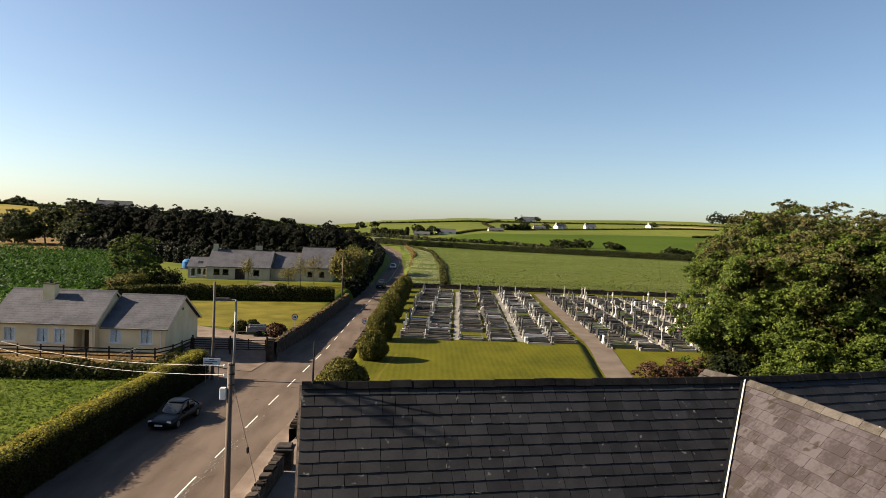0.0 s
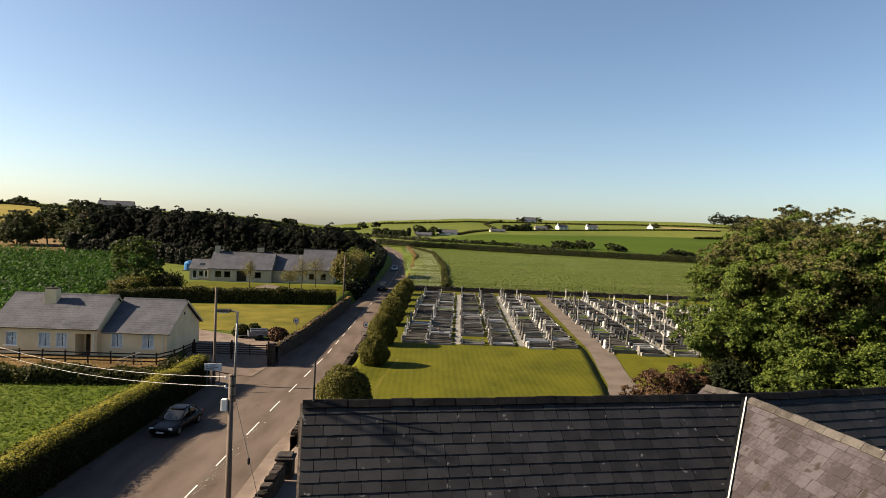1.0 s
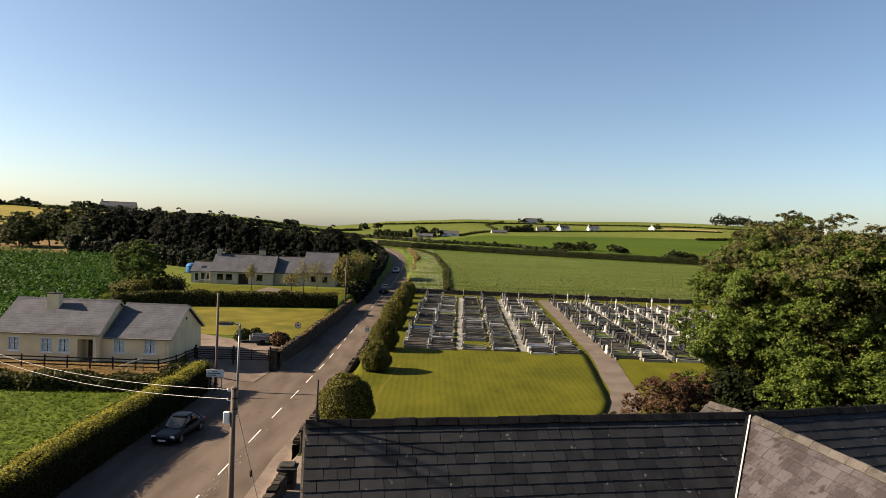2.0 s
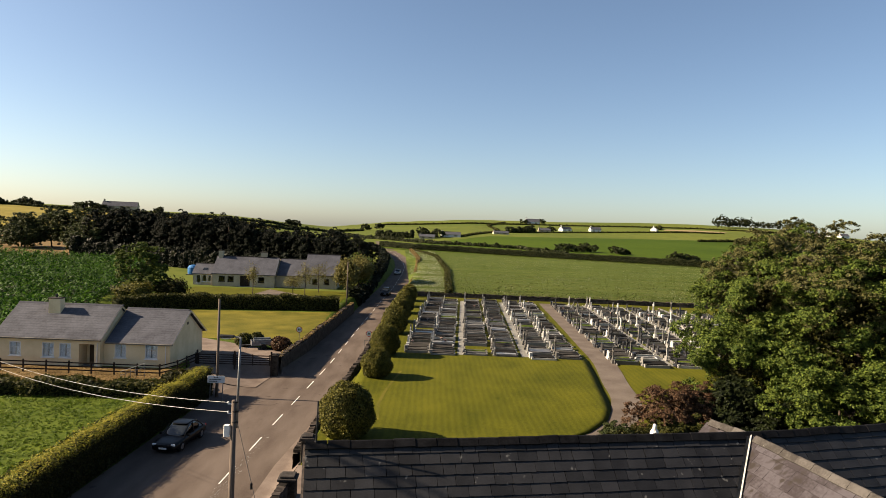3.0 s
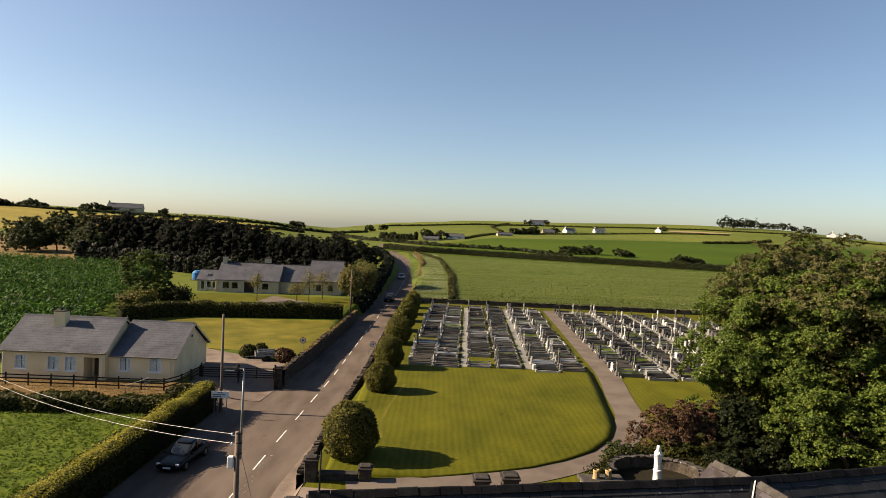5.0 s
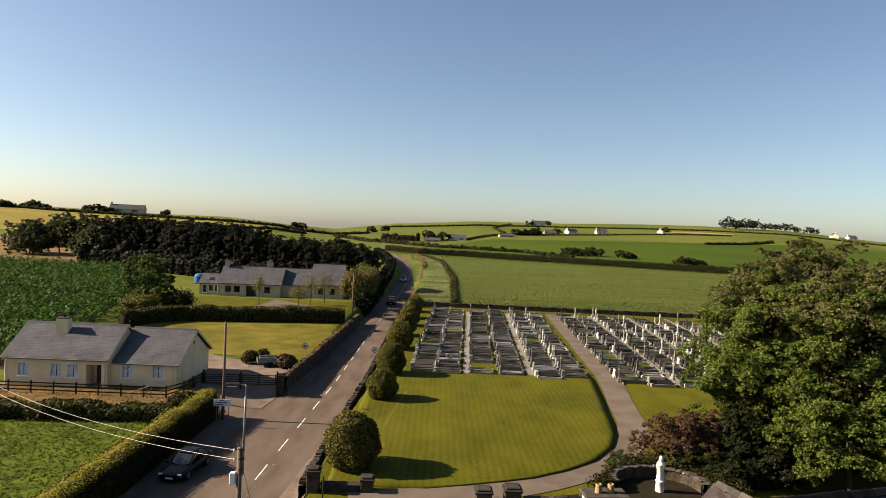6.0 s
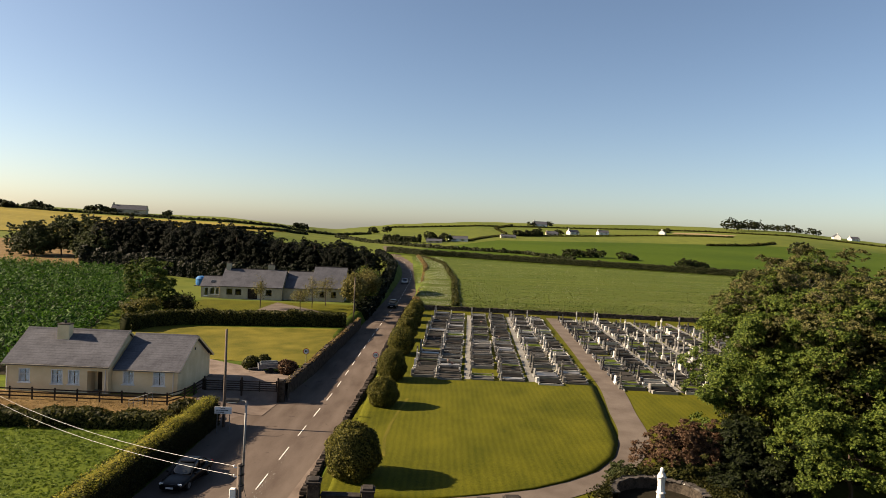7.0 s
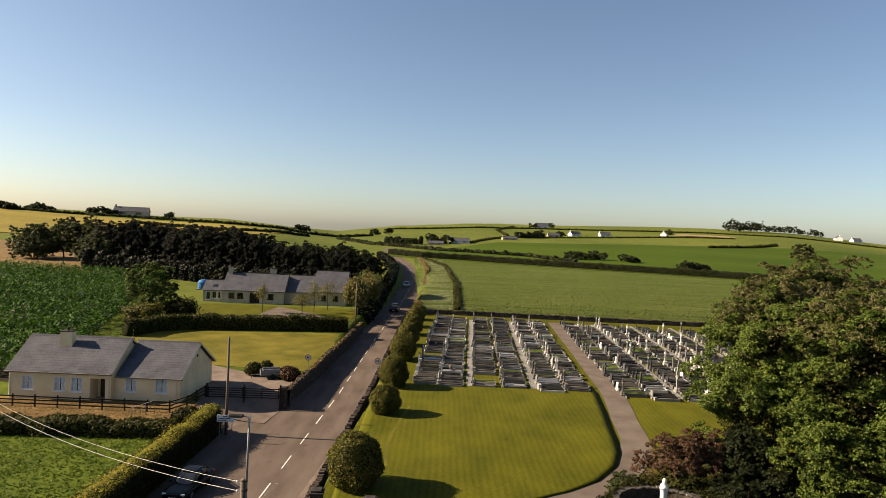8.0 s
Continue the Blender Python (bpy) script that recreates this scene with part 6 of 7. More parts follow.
hill_line([(248, 702), (300, 850)], 1.8, 49, 3.0, LEAF_HEDGE)


def far_trees(name, spots, seed, label, r=5.0, h=8.0, mat=LEAF_FAR):
    """Distant trees, each with a foot and a clumpy crown."""
    rnd = random.Random(seed)
    for x, y in spots:
        k = rnd.uniform(0.75, 1.25)
        tree(name, x, y, h * k, [(0, 0, h * k * 0.45, r * k, r * k, h * k * 0.45, 26)], mat, rnd.randrange(9999), label,
             leaf=0.5 if y < 400 else 0.75, per=66, group="distant trees", trunk_r=0.3, stem=h * k * 0.4, spread=r * 0.24, shell=0.4, lobes=True)


far_trees("hedgerow_tree", [(69, 342), (74, 343), (80, 345), (85, 346)], 61, "rounded dark hedgerow tree in the green field", 3.8, 4.8)
far_trees("hedgerow_tree", [(97, 338), (101, 339), (117, 307), (122, 308), (126, 308)], 62, "rounded dark hedgerow tree in the green field", 3.2, 3.8)
far_trees("hedgerow_tree", [(259, 462), (264, 464)], 68, "rounded dark tree beside the hedge", 6, 9)
far_trees("hilltop_tree", [(396 + i * 8, 890 + i * 6) for i in range(10)], 63, "dark tree in a windswept hilltop stand", 7, 16)
far_trees("hilltop_tree", [(485, 952), (495, 955), (505, 958), (522, 968), (532, 972), (545, 976), (560, 972), (575, 980)], 64, "dark tree on the hill shoulder", 7, 11)
far_trees("farm_tree", [(66, 552), (72, 556), (79, 562), (85, 572), (90, 596), (113, 806), (138, 825), (110, 604), (-8, 425), (2, 428)], 65, "dark tree beside the distant farm", 4.5, 6)
far_trees("hill_tree", [(-262, 476), (-256, 474), (-251, 478), (-246, 474), (-208, 485), (-118, 520), (-112, 522), (-60, 560), (-48, 565)], 66, "small dark tree on the skyline hill", 4.0, 5.2)
far_trees("hill_tree", [(-286 - i * 7, 462 - i * 3 + (i % 3) * 5) for i in range(10)], 67, "small dark tree on the skyline hill", 4.2, 4.6)

# dark belt of conifers behind the farmhouse
rnd = random.Random(71)
variants = []
for v in range(4):
    h = (14.0, 13.2, 14.6, 12.8)[v]
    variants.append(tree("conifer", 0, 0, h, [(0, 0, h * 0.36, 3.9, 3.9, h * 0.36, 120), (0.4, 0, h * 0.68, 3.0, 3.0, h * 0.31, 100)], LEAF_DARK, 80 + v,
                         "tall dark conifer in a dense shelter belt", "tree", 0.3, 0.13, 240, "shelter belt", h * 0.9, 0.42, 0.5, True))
used = [False] * 4
for row, dy in ((0, 0.0), (1, 5.5)):
    for i in range(25):
        t = (i + 0.5 * row) / 24.5
        x = -95 + t * 79 + rnd.uniform(-0.8, 0.8)
        y = 181 - 34 * t**1.4 + dy + rnd.uniform(-1, 1)
        top = np.interp(t, [0, 0.15, 0.4, 0.62, 0.68, 0.92, 1.0], [14.2, 14.4, 14.2, 13.2, 11.8, 11.8, 10.2]) + rnd.uniform(-0.9, 0.7)
        k = rnd.randrange(4)
        s = top / (14.0, 13.2, 14.6, 12.8)[k]
        m = pose(x, y, gz(x, y) - 0.2, 0, 0, rnd.uniform(0, 360))
        src = variants[k]
        if not used[k]:
            src.scale = (s, s, s)
            src.matrix_basis = m @ Matrix.Diagonal((s, s, s, 1))
            used[k] = True
        else:
            c = copy_thing(src, m)
            c.scale = (s * 1.05, s * 1.05, s)

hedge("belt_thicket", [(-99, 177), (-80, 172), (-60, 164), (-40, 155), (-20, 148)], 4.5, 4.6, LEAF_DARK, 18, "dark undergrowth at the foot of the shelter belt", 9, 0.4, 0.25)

# single trees
def big_tree(x, y, stem, green, dull, seed, label, trunk_r, leaf, per, size):
    """A broadleaf with a full green crown, a thinner dull top and bare twigs standing out of it."""
    t = tree("broadleaf_tree", x, y, stem * 2, green, LEAF_TREE, seed, label, "tree", trunk_r, leaf, per, "", stem, size, 0.5, True)
    g, rnd = np.random.default_rng(seed + 1), random.Random(seed)
    P, D = zip(*[boughs(g, c[:3], c[3:6], c[6], per // 2, size * 0.8, 0.55) for c in dull])
    leaf_mesh("top_foliage", np.concatenate(P), leaf * 0.9, LEAF_DULL, t, g, out=np.concatenate(D), label="thin brownish foliage at the top")
    # inner leaves in a darker colour that stands for shade inside the crown
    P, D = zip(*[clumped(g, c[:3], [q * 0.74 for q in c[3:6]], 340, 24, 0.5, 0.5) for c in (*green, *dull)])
    leaf_mesh("inner_foliage", np.concatenate(P), 0.13, LEAF_BUSH, t, g, out=np.concatenate(D), label="inner leaves darkened to stand for crown shade")
    bm = bmesh.new()
    for dx, dy, z, rx, ry, rz, _ in dull:
        for _ in range(70):
            a, e = rnd.uniform(0, 6.28), rnd.uniform(0.1, 1.5)
            k = rnd.uniform(0.5, 0.62)
            v = Vector((rx * math.cos(a) * math.cos(e), ry * math.sin(a) * math.cos(e), rz * math.sin(e)))
            limb_mesh(bm, Vector((dx, dy, z)) + v * k, Vector((dx, dy, z)) + v * (k + rnd.uniform(0.2, 0.36)), 0.035, 0.012, 0.12, rnd, 3)
    tagged(part("twig_growth", bm, TWIG, t), "bare grey-brown twigs", kind="stuff")


big_tree(27.2, 52.0, 9.2, [(0.9, 0, 7.4, 6.4, 5.4, 6.9, 250), (-1.9, -2.8, 4.2, 5.3, 3.6, 4.0, 115)], [(0.8, 0.2, 10.6, 5.6, 4.4, 4.6, 120)], 91,
         "large spreading broadleaf tree with a thin brownish top", 0.34, 0.1, 480, 0.62)
big_tree(31.0, 45.8, 9.4, [(0, 0, 7.4, 7.0, 4.2, 7.0, 250)], [(0.2, 0.4, 10.6, 7.0, 4.2, 4.4, 150)], 92,
         "large dense broadleaf tree beside another", 0.32, 0.1, 460, 0.6)
big_tree(36.0, 63.5, 9.6, [(0, 0, 8.2, 7.6, 5.4, 7.2, 200)], [(0.0, 0.0, 11.5, 7.6, 5.0, 4.8, 300)], 93,
         "large broadleaf tree with a thin brown top standing behind others", 0.34, 0.11, 440, 0.62)
big_tree(46.5, 60.0, 9.4, [(0, 0, 8.2, 7.2, 5.0, 7.2, 160)], [(0.0, 0.0, 11.3, 7.6, 5.0, 4.8, 290)], 86,
         "large broadleaf tree at the edge of the churchyard", 0.34, 0.11, 440, 0.62)
tree("broadleaf_tree", 26.8, 40.8, 7.5, [(0, 0, 3.2, 4.0, 2.6, 2.7, 85), (5.0, 0.2, 4.0, 4.4, 2.6, 3.4, 100)], LEAF_FRESH, 89,
     "low spreading leafy tree beside the church", "tree", 0.16, 0.1, 460, "", 3.6, 0.56, 0.5, True)
tree("copper_shrub", 17.0, 44.8, 4.4, [(0, 0, 1.7, 2.8, 1.9, 1.9, 110), (1.9, 0.8, 2.3, 1.6, 1.5, 1.4, 50)], LEAF_RED, 94, "copper-leaved spreading shrub with pale tips by the path", "shrub", 0.1, 0.075, 300, "", 1.8, 0.36, 0.5, True)
tree("shrub", 16.4, 43.2, 2.0, [(0, 0, 0.8, 1.7, 1.0, 0.9, 50), (2.2, 0.5, 1.0, 1.6, 1.2, 1.1, 50)], LEAF_HEDGE, 95, "low green shrubs behind the statue", "shrub", 0.06, 0.09, 220, "", 0.8, 0.28, 0.5, True)
tree("shrub", 12.6, 43.3, 1.5, [(0, 0, 0.6, 1.1, 0.8, 0.7, 34)], LEAF_GREYGREEN, 96, "small grey-green shrub by the path edge", "shrub", 0.05, 0.07, 220, "", 0.5, 0.22, 0.5, True)
# three shrubs whose leaf colour holds the shade under the crowns
tree("shrub", 21.6, 44.6, 4.4, [(0, 0, 1.9, 2.6, 1.6, 2.1, 110), (2.5, -1.2, 1.5, 2.6, 1.5, 1.7, 80)], LEAF_SHADED, 97, "shrub below the large tree, leaves darkened for deep shade", "shrub", 0.1, 0.1, 330, "", 2.0, 0.45, 0.5, True)
tree("shrub", 19.8, 41.6, 2.2, [(0, 0, 0.9, 2.0, 1.2, 1.0, 60), (3.0, 0, 1.1, 2.0, 1.2, 1.2, 60)], LEAF_SHADED, 87, "low undergrowth beneath the trees, leaves darkened for deep shade", "shrub", 0.08, 0.09, 260, "", 1.0, 0.35, 0.5, True)
tree("shrub", 31.0, 45.0, 4.0, [(0, 0, 2.0, 3.6, 2.0, 2.0, 60), (6.5, 0.5, 2.2, 3.8, 2.2, 2.2, 60)], LEAF_SHADED, 88, "thicket below the trees, leaves darkened for deep shade", "shrub", 0.1, 0.12, 300, "", 1.2, 0.5, 0.5, True)
tree("garden_tree", -51.0, 111, 9.6, [(-0.6, 0, 5.6, 3.7, 3.2, 3.9, 62), (2.6, -1, 2.9, 2.6, 2.6, 2.2, 26)], LEAF_FRESH, 98, "rounded leafy garden tree by the maize", "tree", 0.25, 0.17, 260, "", 5, 0.6, 0.5, True)
tree("shrub", -48.5, 103.5, 4, [(0, 0, 2.0, 3.2, 2.4, 1.9, 120)], LEAF_CLIPPED, 99, "rounded yellow-green shrub at the hedge end", "shrub", 0.1, 0.2, 40, "", 1.5, 0.35, 0.5)
tree("shrub", -45.0, 109, 4, [(0, 0, 1.9, 3.4, 2.4, 2.0, 130)], LEAF_BUSH, 100, "dark straggling shrub behind the hedge", "shrub", 0.1, 0.2, 35, "", 1.5, 0.4, 0.5)
for i, (x, y, h, r) in enumerate(((-34.1, 119.5, 6.2, 1.3), (-26.5, 119.0, 4.4, 2.2), (-24.8, 122, 6.2, 2.0), (-22.9, 126, 6.6, 2.0))):
    tree("young_tree", x, y, h, [(0, 0, h * 0.58, r, r, h * 0.42, 60)], LEAF_YELLOW, 110 + i, "slender young tree with thin yellowish leaves", "tree", 0.09, 0.11, 16, "young trees on the lawn", h * 0.85, 0.3, 0.3)
tree("lane_tree", -16.4, 119.5, 7.5, [(0, 0, 4.4, 2.3, 2.2, 3.0, 150), (1.8, 7, 4.8, 2.4, 2.8, 3.0, 90)], LEAF_YELLOW, 115, "bushy brownish-green tree at the farm entrance", "tree", 0.2, 0.22, 45, "", 4.5, 0.45, 0.4)
tree("lane_tree", -15.6, 131, 7.5, [(0, 0, 4.3, 3.0, 4.0, 3.2, 150)], LEAF_TREE, 116, "leafy tree overhanging the lane", "tree", 0.2, 0.24, 40, "", 4.5, 0.45, 0.45)
for i, (x, y, h, r) in enumerate(((-131, 204, 11, 6), (-122, 205, 14, 6.5), (-113, 203, 15.5, 6.5), (-105, 199, 12, 5.5), (-127, 199, 7.5, 5), (-100.5, 184, 9, 4.2), (-96, 180, 9.5, 4.2))):
    tree("scrub_tree", x, y, h, [(0, 0, h * 0.44, r * 1.15, r, h * 0.48, 170)], LEAF_GREYGREEN, 120 + i, "scrubby grey-green tree beyond the maize", "tree", 0.25, 0.28, 130, "scrub trees", h * 0.6, 0.9, 0.4, True)
for i, (x, y, r, h) in enumerate(((-22.0, 73.2, 0.95, 1.5), (-17.3, 71.6, 1.1, 1.5), (-18.1, 72.9, 0.8, 1.2), (-21.0, 75.0, 0.8, 1.3), (-23, 110.5, 1.1, 1.6), (-22.6, 55.6, 1.3, 1.1))):
    bush(x, y, r, h, (LEAF_HEDGE, LEAF_RED, LEAF_RED, LEAF_HEDGE, LEAF_BUSH, LEAF_BUSH)[i], 130 + i, "small garden shrub beside the drive", 0.13, 1500, "shrub", "garden shrubs")

# maize, in rows
rng = np.random.default_rng(5)
rows = []
for k in range(64):
    t = k / 63
    n = 620
    u = rng.uniform(0, 1, n)
    a, b = np.array([-43.5 - 86 * t, 67 + 1.5 * t]), np.array([-74 - 111 * t, 168 + 5 * t])
    rows.append(a + (b - a) * u[:, None] + rng.normal(size=(n, 2)) * 0.09)
XY = np.concatenate(rows)
thin = np.array([noise.noise(Vector((a * 0.55, b * 0.3, 4.0))) for a, b in XY]) + rng.normal(size=len(XY)) * 0.12
XY = XY[thin > -0.42]
tall = 1.05 + 0.6 * np.array([noise.noise(Vector((a * 0.8, b * 0.45, 9.0))) for a, b in XY])
P = []
for z, w in ((0.8, 0.22), (1.3, 0.26), (1.7, 0.26), (2.05, 0.18)):
    P.append(np.column_stack([XY + rng.normal(size=XY.shape) * w, ground_z(XY[:, 0], XY[:, 1]) + z * tall - 0.2 + rng.normal(size=len(XY)) * 0.16]))
stuff_leaves("maize", np.concatenate(P), 0.34, LEAF_CORN, 6, "tall green maize plants in close rows", 0.7, 0.3)

# potato crop with pale flowers
n = 120000
u, v = rng.uniform(0, 1, n), rng.uniform(0, 1, n) ** 1.7
X = (-4.5 * (1 - u) + 150 * u) * (1 - v) + (-14 * (1 - u) + 262 * u) * v
Y = (129 * (1 - u) + 122 * u) * (1 - v) + (302 * (1 - u) + 200 * u) * v
Y = np.round(Y / 0.9) * 0.9 + rng.normal(size=n) * 0.13
stuff_leaves("potato_plants", np.column_stack([X, Y, ground_z(X, Y) + 0.27 + rng.uniform(0, 0.1, n)]), 0.17, LEAF_CROP, 7, "leafy flowering potato plants in rows", 1.6, 0.6)

n = 42000
u, v = np.where(rng.uniform(0, 1, n) < 0.3, rng.uniform(0, 0.045, n), rng.uniform(0, 1, n)), rng.uniform(0, 1, n)
X = (-4.2 * (1 - u) + 150 * u) * (1 - v) + (-12 * (1 - u) + 262 * u) * v
Y = (130 * (1 - u) + 123 * u) * (1 - v) + (300 * (1 - u) + 199 * u) * v
keep = np.array([noise.noise(Vector((a * 0.02, b * 0.12, 1.0))) for a, b in zip(X, Y)]) > -0.15
X, Y = X[keep], Y[keep]
stuff_leaves("potato_flowers", np.column_stack([X, Y, ground_z(X, Y) + 0.42]), 0.06, PETAL, 15, "pale flower heads above the potato crop", 1.6, 0.7)

# rough grass
n, k = 24000, 9
X, Y = rng.uniform(-75, -21.8, n), rng.uniform(14, 51, n)
R = rng.uniform(0.06, 0.2, n) * np.clip(1.0 + np.array([noise.noise(Vector((a * 0.35, b * 0.35, 2.0))) for a, b in zip(X, Y)]), 0.4, 1.6)
D = rng.normal(size=(n, k, 3))
D[..., 2] = np.abs(D[..., 2]) + 0.2
D /= np.linalg.norm(D, axis=2)[..., None]
P = np.stack([X, Y, ground_z(X, Y) + 0.03], 1)[:, None, :] + D * R[:, None, None] * [1, 1, 0.75]
stuff_leaves("pasture_tufts", P.reshape(-1, 3), 0.07, LEAF_GRASS, 8, "rough tufts of pasture grass", 0.1, 0.4, D.reshape(-1, 3))
n = 24000
X, Y = rng.uniform(-64, -23.4, n), rng.uniform(52.6, 59.8, n)
stuff_leaves("bank_grass", np.column_stack([X, Y, ground_z(X, Y) + 0.06]), 0.07, LEAF_GRASSDRY, 9, "dry tufts of bank grass", 0.1, 0.3)
n = 2600
t = rng.uniform(0, 1, n)
yy = 64.6 + t * 47.5
X, Y = -15.9 + t * 1.45 + rng.normal(size=n) * 0.16, yy
stuff_leaves("wall_top_grass", np.column_stack([X, Y, ground_z(np.full(n, -14.0), Y) + 1.86 + rng.normal(size=n) * 0.06]), 0.11, LEAF_GRASSDRY, 10, "dry golden grass growing along the wall top", 0.4, 0.4)

# short tufts on the mown lawn
n = 9000
X, Y = rng.uniform(-7.0, 17, n), rng.uniform(39.8, 70, n)
keep = X < np.interp(Y, ly, lawn_right) - 0.1
X, Y = np.round(X[keep] / 0.84) * 0.84 + rng.normal(size=keep.sum()) * 0.26, Y[keep]
stuff_leaves("lawn_tufts", np.column_stack([X, Y, ground_z(X, Y) + 0.158]), 0.034, LEAF_LAWN, 12, "short uneven tufts of mown grass in lines", 0.5, 0.35)

# ivy and weeds round the grotto and under the shrubs
n = 15000
A, R = rng.uniform(-0.25, 3.3, n), 3.15 + 2.4 * rng.uniform(0, 1, n) ** 1.3
X, Y = 14.0 + R * np.cos(A) + rng.normal(size=n) * 0.1, 40.0 + 0.85 * R * np.sin(A) + rng.normal(size=n) * 0.1
keep = X - 10.4 > (Y - 39.6) * 0.95 - 1.1
X, Y = X[keep], Y[keep]
stuff_leaves("ground_ivy", np.column_stack([X, Y, ground_z(X, Y) + 0.15 + rng.uniform(0.1, 0.95, len(X))]), 0.09, LEAF_BUSH, 14, "green ivy and weeds behind the curved wall", 0.4, 0.5)

# flecks of older paint beside the centre line
n = 170
Y = rng.triangular(24, 34, 50, n)
X = road_mid(Y) + 0.28 + rng.normal(size=n) * 0.16
W, D = rng.uniform(0.012, 0.04, n), rng.uniform(0.02, 0.1, n)
V = np.stack([np.stack([X + a * W, Y + b * D, np.full(n, 0.046)], 1) for a, b in ((-1, -1), (1, -0.7), (0.8, 1), (-0.7, 0.8))], 1)
tagged(soup("paint_flecks", V.reshape(-1, 3), np.arange(4 * n).reshape(n, 4), OLD_LINE), "worn flecks of old white road paint", kind="stuff")


# ---- vehicles ----
def loft(bm, sections):
    """Closed skin through cross-sections of equal vertex count."""
    rows = [[bm.verts.new(p) for p in s] for s in sections]
    n = len(rows[0])
    for a, b in zip(rows, rows[1:]):
        for i in range(n):
            bm.faces.new((a[i], a[(i + 1) % n], b[(i + 1) % n], b[i]))
    bm.faces.new(rows[0][::-1])
    bm.faces.new(rows[-1])
    bmesh.ops.recalc_face_normals(bm, faces=bm.faces)


def rounded(ob):
    """Rounds a skin off."""
    sub = ob.modifiers.new("rounding", "SUBSURF")
    sub.levels = sub.render_levels = 2
    return ob


def car(m, paint, L, W, H, label, suv=False):
    """A car pointing along -y, its wheels on z = 0."""
    c = empty("car", m, label, "car", "cars")
    bh = 0.98 if suv else 0.80
    low = 0.24 if suv else 0.18
    bm = bmesh.new()
    secs = []
    for t, w, top in ((-0.5, 0.72, 0.62), (-0.485, 0.86, 0.74), (-0.44, 0.95, 0.84), (-0.30, 1.0, 0.96), (-0.16, 1.0, 1.02), (0.1, 1.0, 1.03), (0.35, 1.0, 1.05), (0.45, 0.95, 1.04), (0.49, 0.86, 0.98), (0.5, 0.74, 0.8)):
        y, hw, zt = t * L, w * W / 2, low + (bh - low) * top
        secs.append([(-hw * 0.93, y, low), (-hw, y, low + 0.18), (-hw, y, zt - 0.16), (-hw * 0.9, y, zt - 0.03), (-hw * 0.5, y, zt), (hw * 0.5, y, zt), (hw * 0.9, y, zt - 0.03), (hw, y, zt - 0.16), (hw, y, low + 0.18), (hw * 0.93, y, low)])
    loft(bm, secs)
    rounded(part("body", bm, paint, c, smooth=True))
    ya, yb, yc, yd = (-0.2, -0.06, 0.34, 0.47) if suv else (-0.21, -0.04, 0.2, 0.38)
    bm = bmesh.new()
    secs = []
    for t, w, z in ((ya, 0.86, bh - 0.02), (yb, 0.72, H - 0.05), ((yb + yc) / 2, 0.72, H - 0.005), (yc, 0.70, H - 0.05), (yd, 0.82, bh - 0.02)):
        y, hw = t * L, w * W / 2
        low_hw = 0.88 * W / 2
        secs.append([(-low_hw, y, bh - 0.06), (-hw, y, z - 0.05), (-hw * 0.85, y, z), (hw * 0.85, y, z), (hw, y, z - 0.05), (low_hw, y, bh - 0.06)])
    loft(bm, secs)
    rounded(part("glasshouse", bm, CARGLASS, c, "tinted glass", smooth=True))
    bm = bmesh.new()
    secs = []
    for t, z in ((yb - 0.005, H - 0.03), (yb + 0.03, H), ((yb + yc) / 2, H + 0.02), (yc, H - 0.01), (yc + 0.02, H - 0.05)):
        y, hw = t * L, 0.73 * W / 2
        secs.append([(-hw, y, z - 0.05), (-hw * 0.88, y, z + 0.012), (hw * 0.88, y, z + 0.012), (hw, y, z - 0.05)])
    loft(bm, secs)
    rounded(part("roof", bm, paint, c, smooth=True))
    for s in (-1, 1):
        for t0, z0, t1, z1 in ((ya, bh - 0.02, yb, H - 0.03), (yd, bh - 0.02, yc, H - 0.04), (0.08, bh - 0.02, 0.08, H - 0.03)):
            bm = bmesh.new()
            cone(bm, (s * 0.87 * W / 2, t0 * L, z0), (s * 0.735 * W / 2, t1 * L, z1), 0.04, 0.035, 6)
            part("pillar", bm, paint, c)
        bm = bmesh.new()
        box(bm, s * W / 2 - 0.02, s * W / 2 + s * 0.16, -0.16 * L - 0.05, -0.16 * L + 0.06, bh + 0.0, bh + 0.13)
        part("wing_mirror", bm, paint, c)
        bm = bmesh.new()
        box(bm, s * W * 0.28, s * W * 0.43, -0.482 * L - 0.01, -0.46 * L, low + 0.36, low + 0.48, bevel=0.02)
        part("headlight", bm, LAMPGLASS, c, "clear headlight")
        bm = bmesh.new()
        box(bm, s * W * 0.29, s * W * 0.44, 0.47 * L, 0.493 * L, low + 0.42, low + 0.54, bevel=0.02)
        part("tail_light", bm, RED, c, "red tail light")
        for t in (-0.31, 0.29):
            r = 0.36 if suv else 0.32
            bm = bmesh.new()
            lathe(bm, [(r * 0.62, -0.11), (r * 0.94, -0.11), (r, -0.07), (r, 0.07), (r * 0.94, 0.11), (r * 0.62, 0.11)], 20,
                  Matrix.Translation((s * (W / 2 - 0.1), t * L, r)) @ Matrix.Rotation(radians(90), 4, "Y"))
            w = part("wheel", bm, RUBBER, c)
            bm = bmesh.new()
            lathe(bm, [(r * 0.6, -0.118), (r * 0.3, -0.125), (r * 0.3, 0.125), (r * 0.6, 0.118)], 14, Matrix.Translation((s * (W / 2 - 0.1), t * L, r)) @ Matrix.Rotation(radians(90), 4, "Y"))
            part("rim", bm, GALV, w, "alloy rim")
    bm = bmesh.new()
    box(bm, -0.26, 0.26, -0.505 * L, -0.49 * L, low + 0.16, low + 0.27)
    part("number_plate", bm, WHITE, c, "white plate")
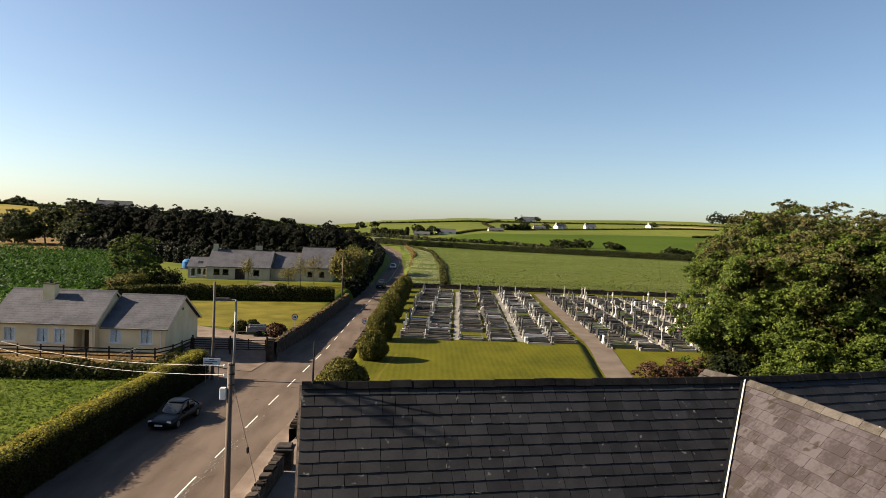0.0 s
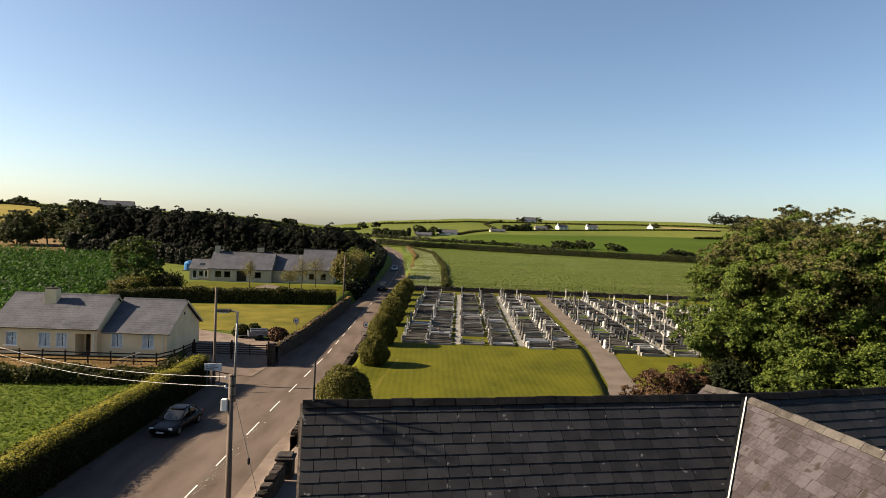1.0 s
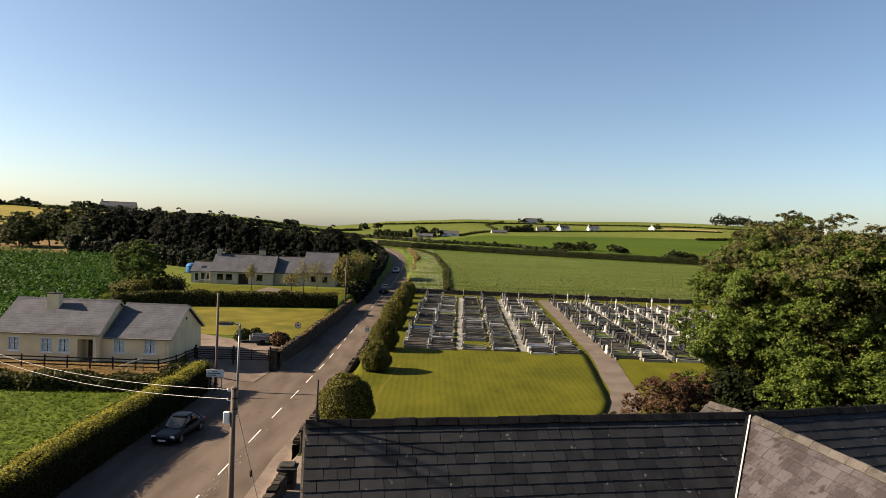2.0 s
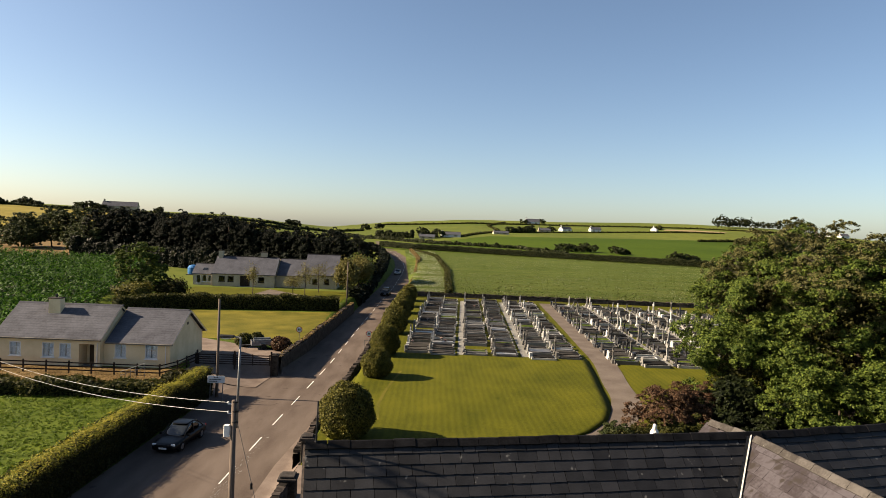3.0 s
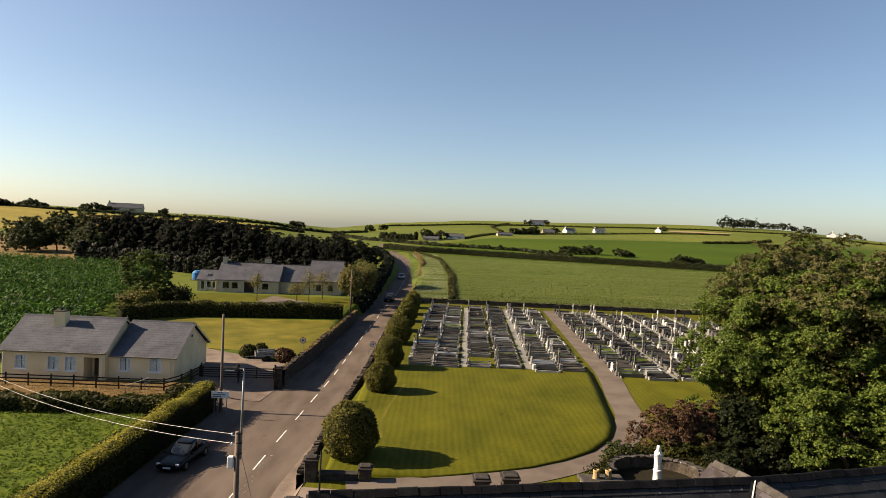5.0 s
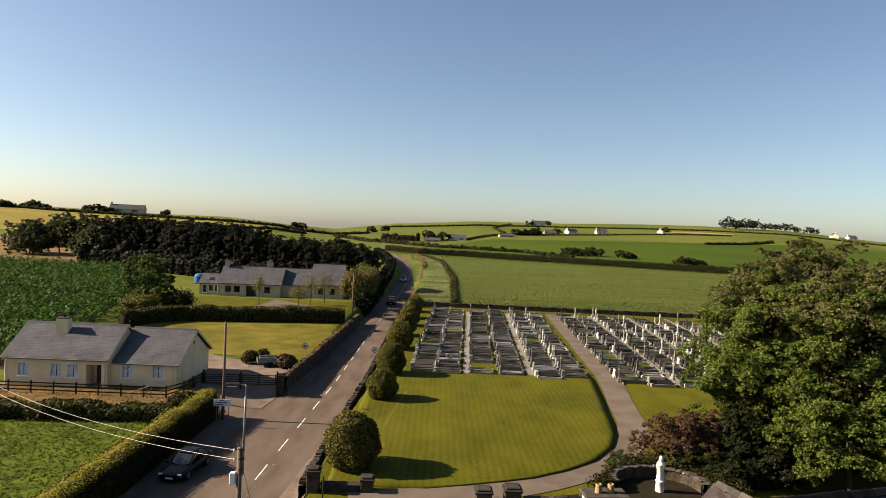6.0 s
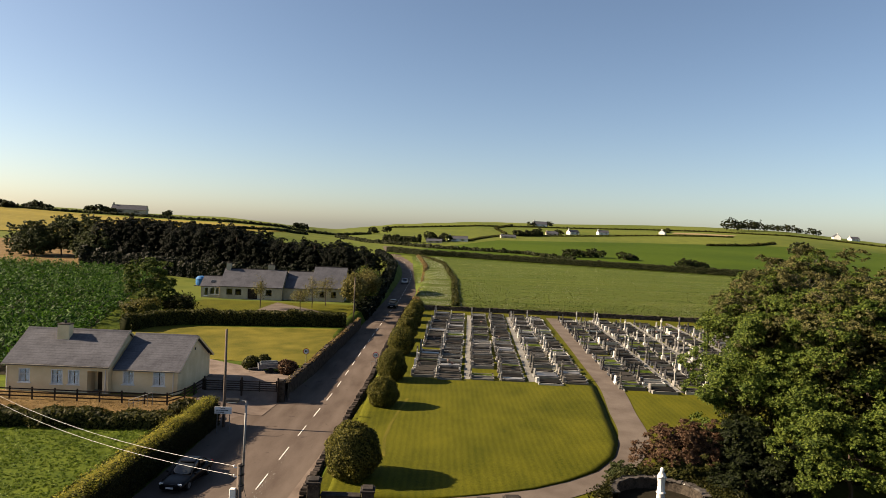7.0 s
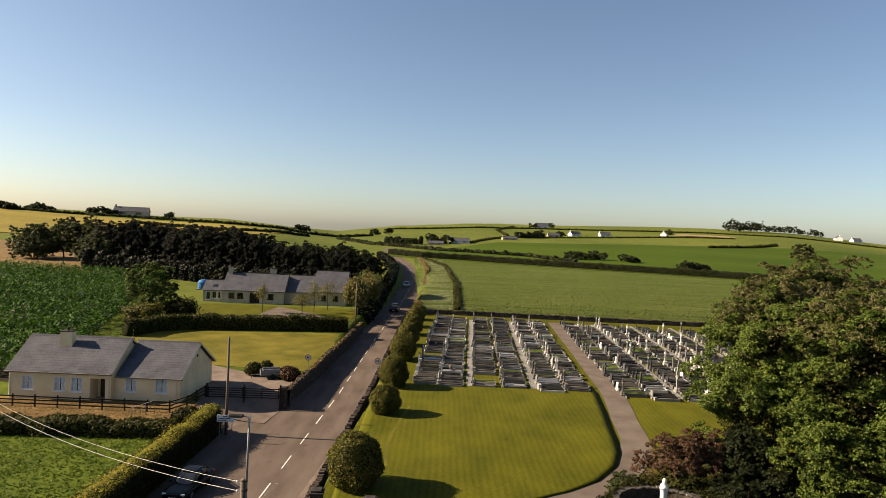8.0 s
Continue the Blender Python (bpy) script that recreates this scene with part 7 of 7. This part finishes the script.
    bm = bmesh.new()
    box(bm, -0.4, 0.4, -0.499 * L, -0.48 * L, low + 0.33, low + 0.46, bevel=0.02)
    part("grille", bm, DARKMETAL, c, "dark grille")
    return c


car(pose(-17.6, 43.6, 0.035, 0, 0, -6), CAR_DARK, 4.65, 1.82, 1.43, "dark blue saloon car parked beside the hedge")
car(pose(float(road_mid(128)) + 0.2, 140.0, gz(-10.6, 140) + 0.035, 0, 0, -2), CAR_DARK, 4.5, 1.88, 1.7, "black sport utility vehicle on the road", True)
car(pose(float(road_mid(190)) - 1.3, 190.0, gz(-10.9, 190) + 0.035, 0, 0, 0), CAR_SILVER, 4.4, 1.8, 1.5, "silver car coming down the road")

trailer = empty("trailer", pose(-19.6, 72.2, gz(-19.6, 72.2) + 0.05, 0, 0, -70), "silver box trailer parked on the drive", "trailer")
bm = bmesh.new()
box(bm, -0.75, 0.75, -1.25, 1.25, 0.45, 0.5)
box(bm, -0.75, -0.71, -1.25, 1.25, 0.5, 0.95)
box(bm, 0.71, 0.75, -1.25, 1.25, 0.5, 0.95)
box(bm, -0.71, 0.71, -1.25, -1.21, 0.5, 0.95)
box(bm, -0.71, 0.71, 1.21, 1.25, 0.5, 0.95)
part("body", bm, GALV, trailer)
for s in (-1, 1):
    bm = bmesh.new()
    lathe(bm, [(0.15, -0.09), (0.3, -0.09), (0.3, 0.09), (0.15, 0.09)], 16, Matrix.Translation((s * 0.87, 0.1, 0.3)) @ Matrix.Rotation(radians(90), 4, "Y"))
    part("wheel", bm, RUBBER, trailer)
    bm = bmesh.new()
    box(bm, s * 0.77, s * 0.98, -0.35, 0.55, 0.62, 0.66, bevel=0.01)
    part("mudguard", bm, GALV, trailer)
bm = bmesh.new()
cone(bm, (0, -1.25, 0.45), (0, -2.3, 0.42), 0.05, 0.04, 8)
cone(bm, (0, -2.2, 0.42), (0, -2.2, 0.0), 0.03, 0.03, 8)
part("drawbar", bm, GALV, trailer)
bm = bmesh.new()
for i in range(5):
    box(bm, -0.6 + 0.25 * i, -0.4 + 0.25 * i, -1.0, 0.9, 0.5, 0.95 + 0.14 * (i % 3), bevel=0.06)
tagged(part("sheeted_load", bm, SHEET), "bundled load under grey sheeting in the trailer", "load").matrix_basis = pose(-19.6, 72.2, gz(-19.6, 72.2) + 0.06, 0, 0, -70)
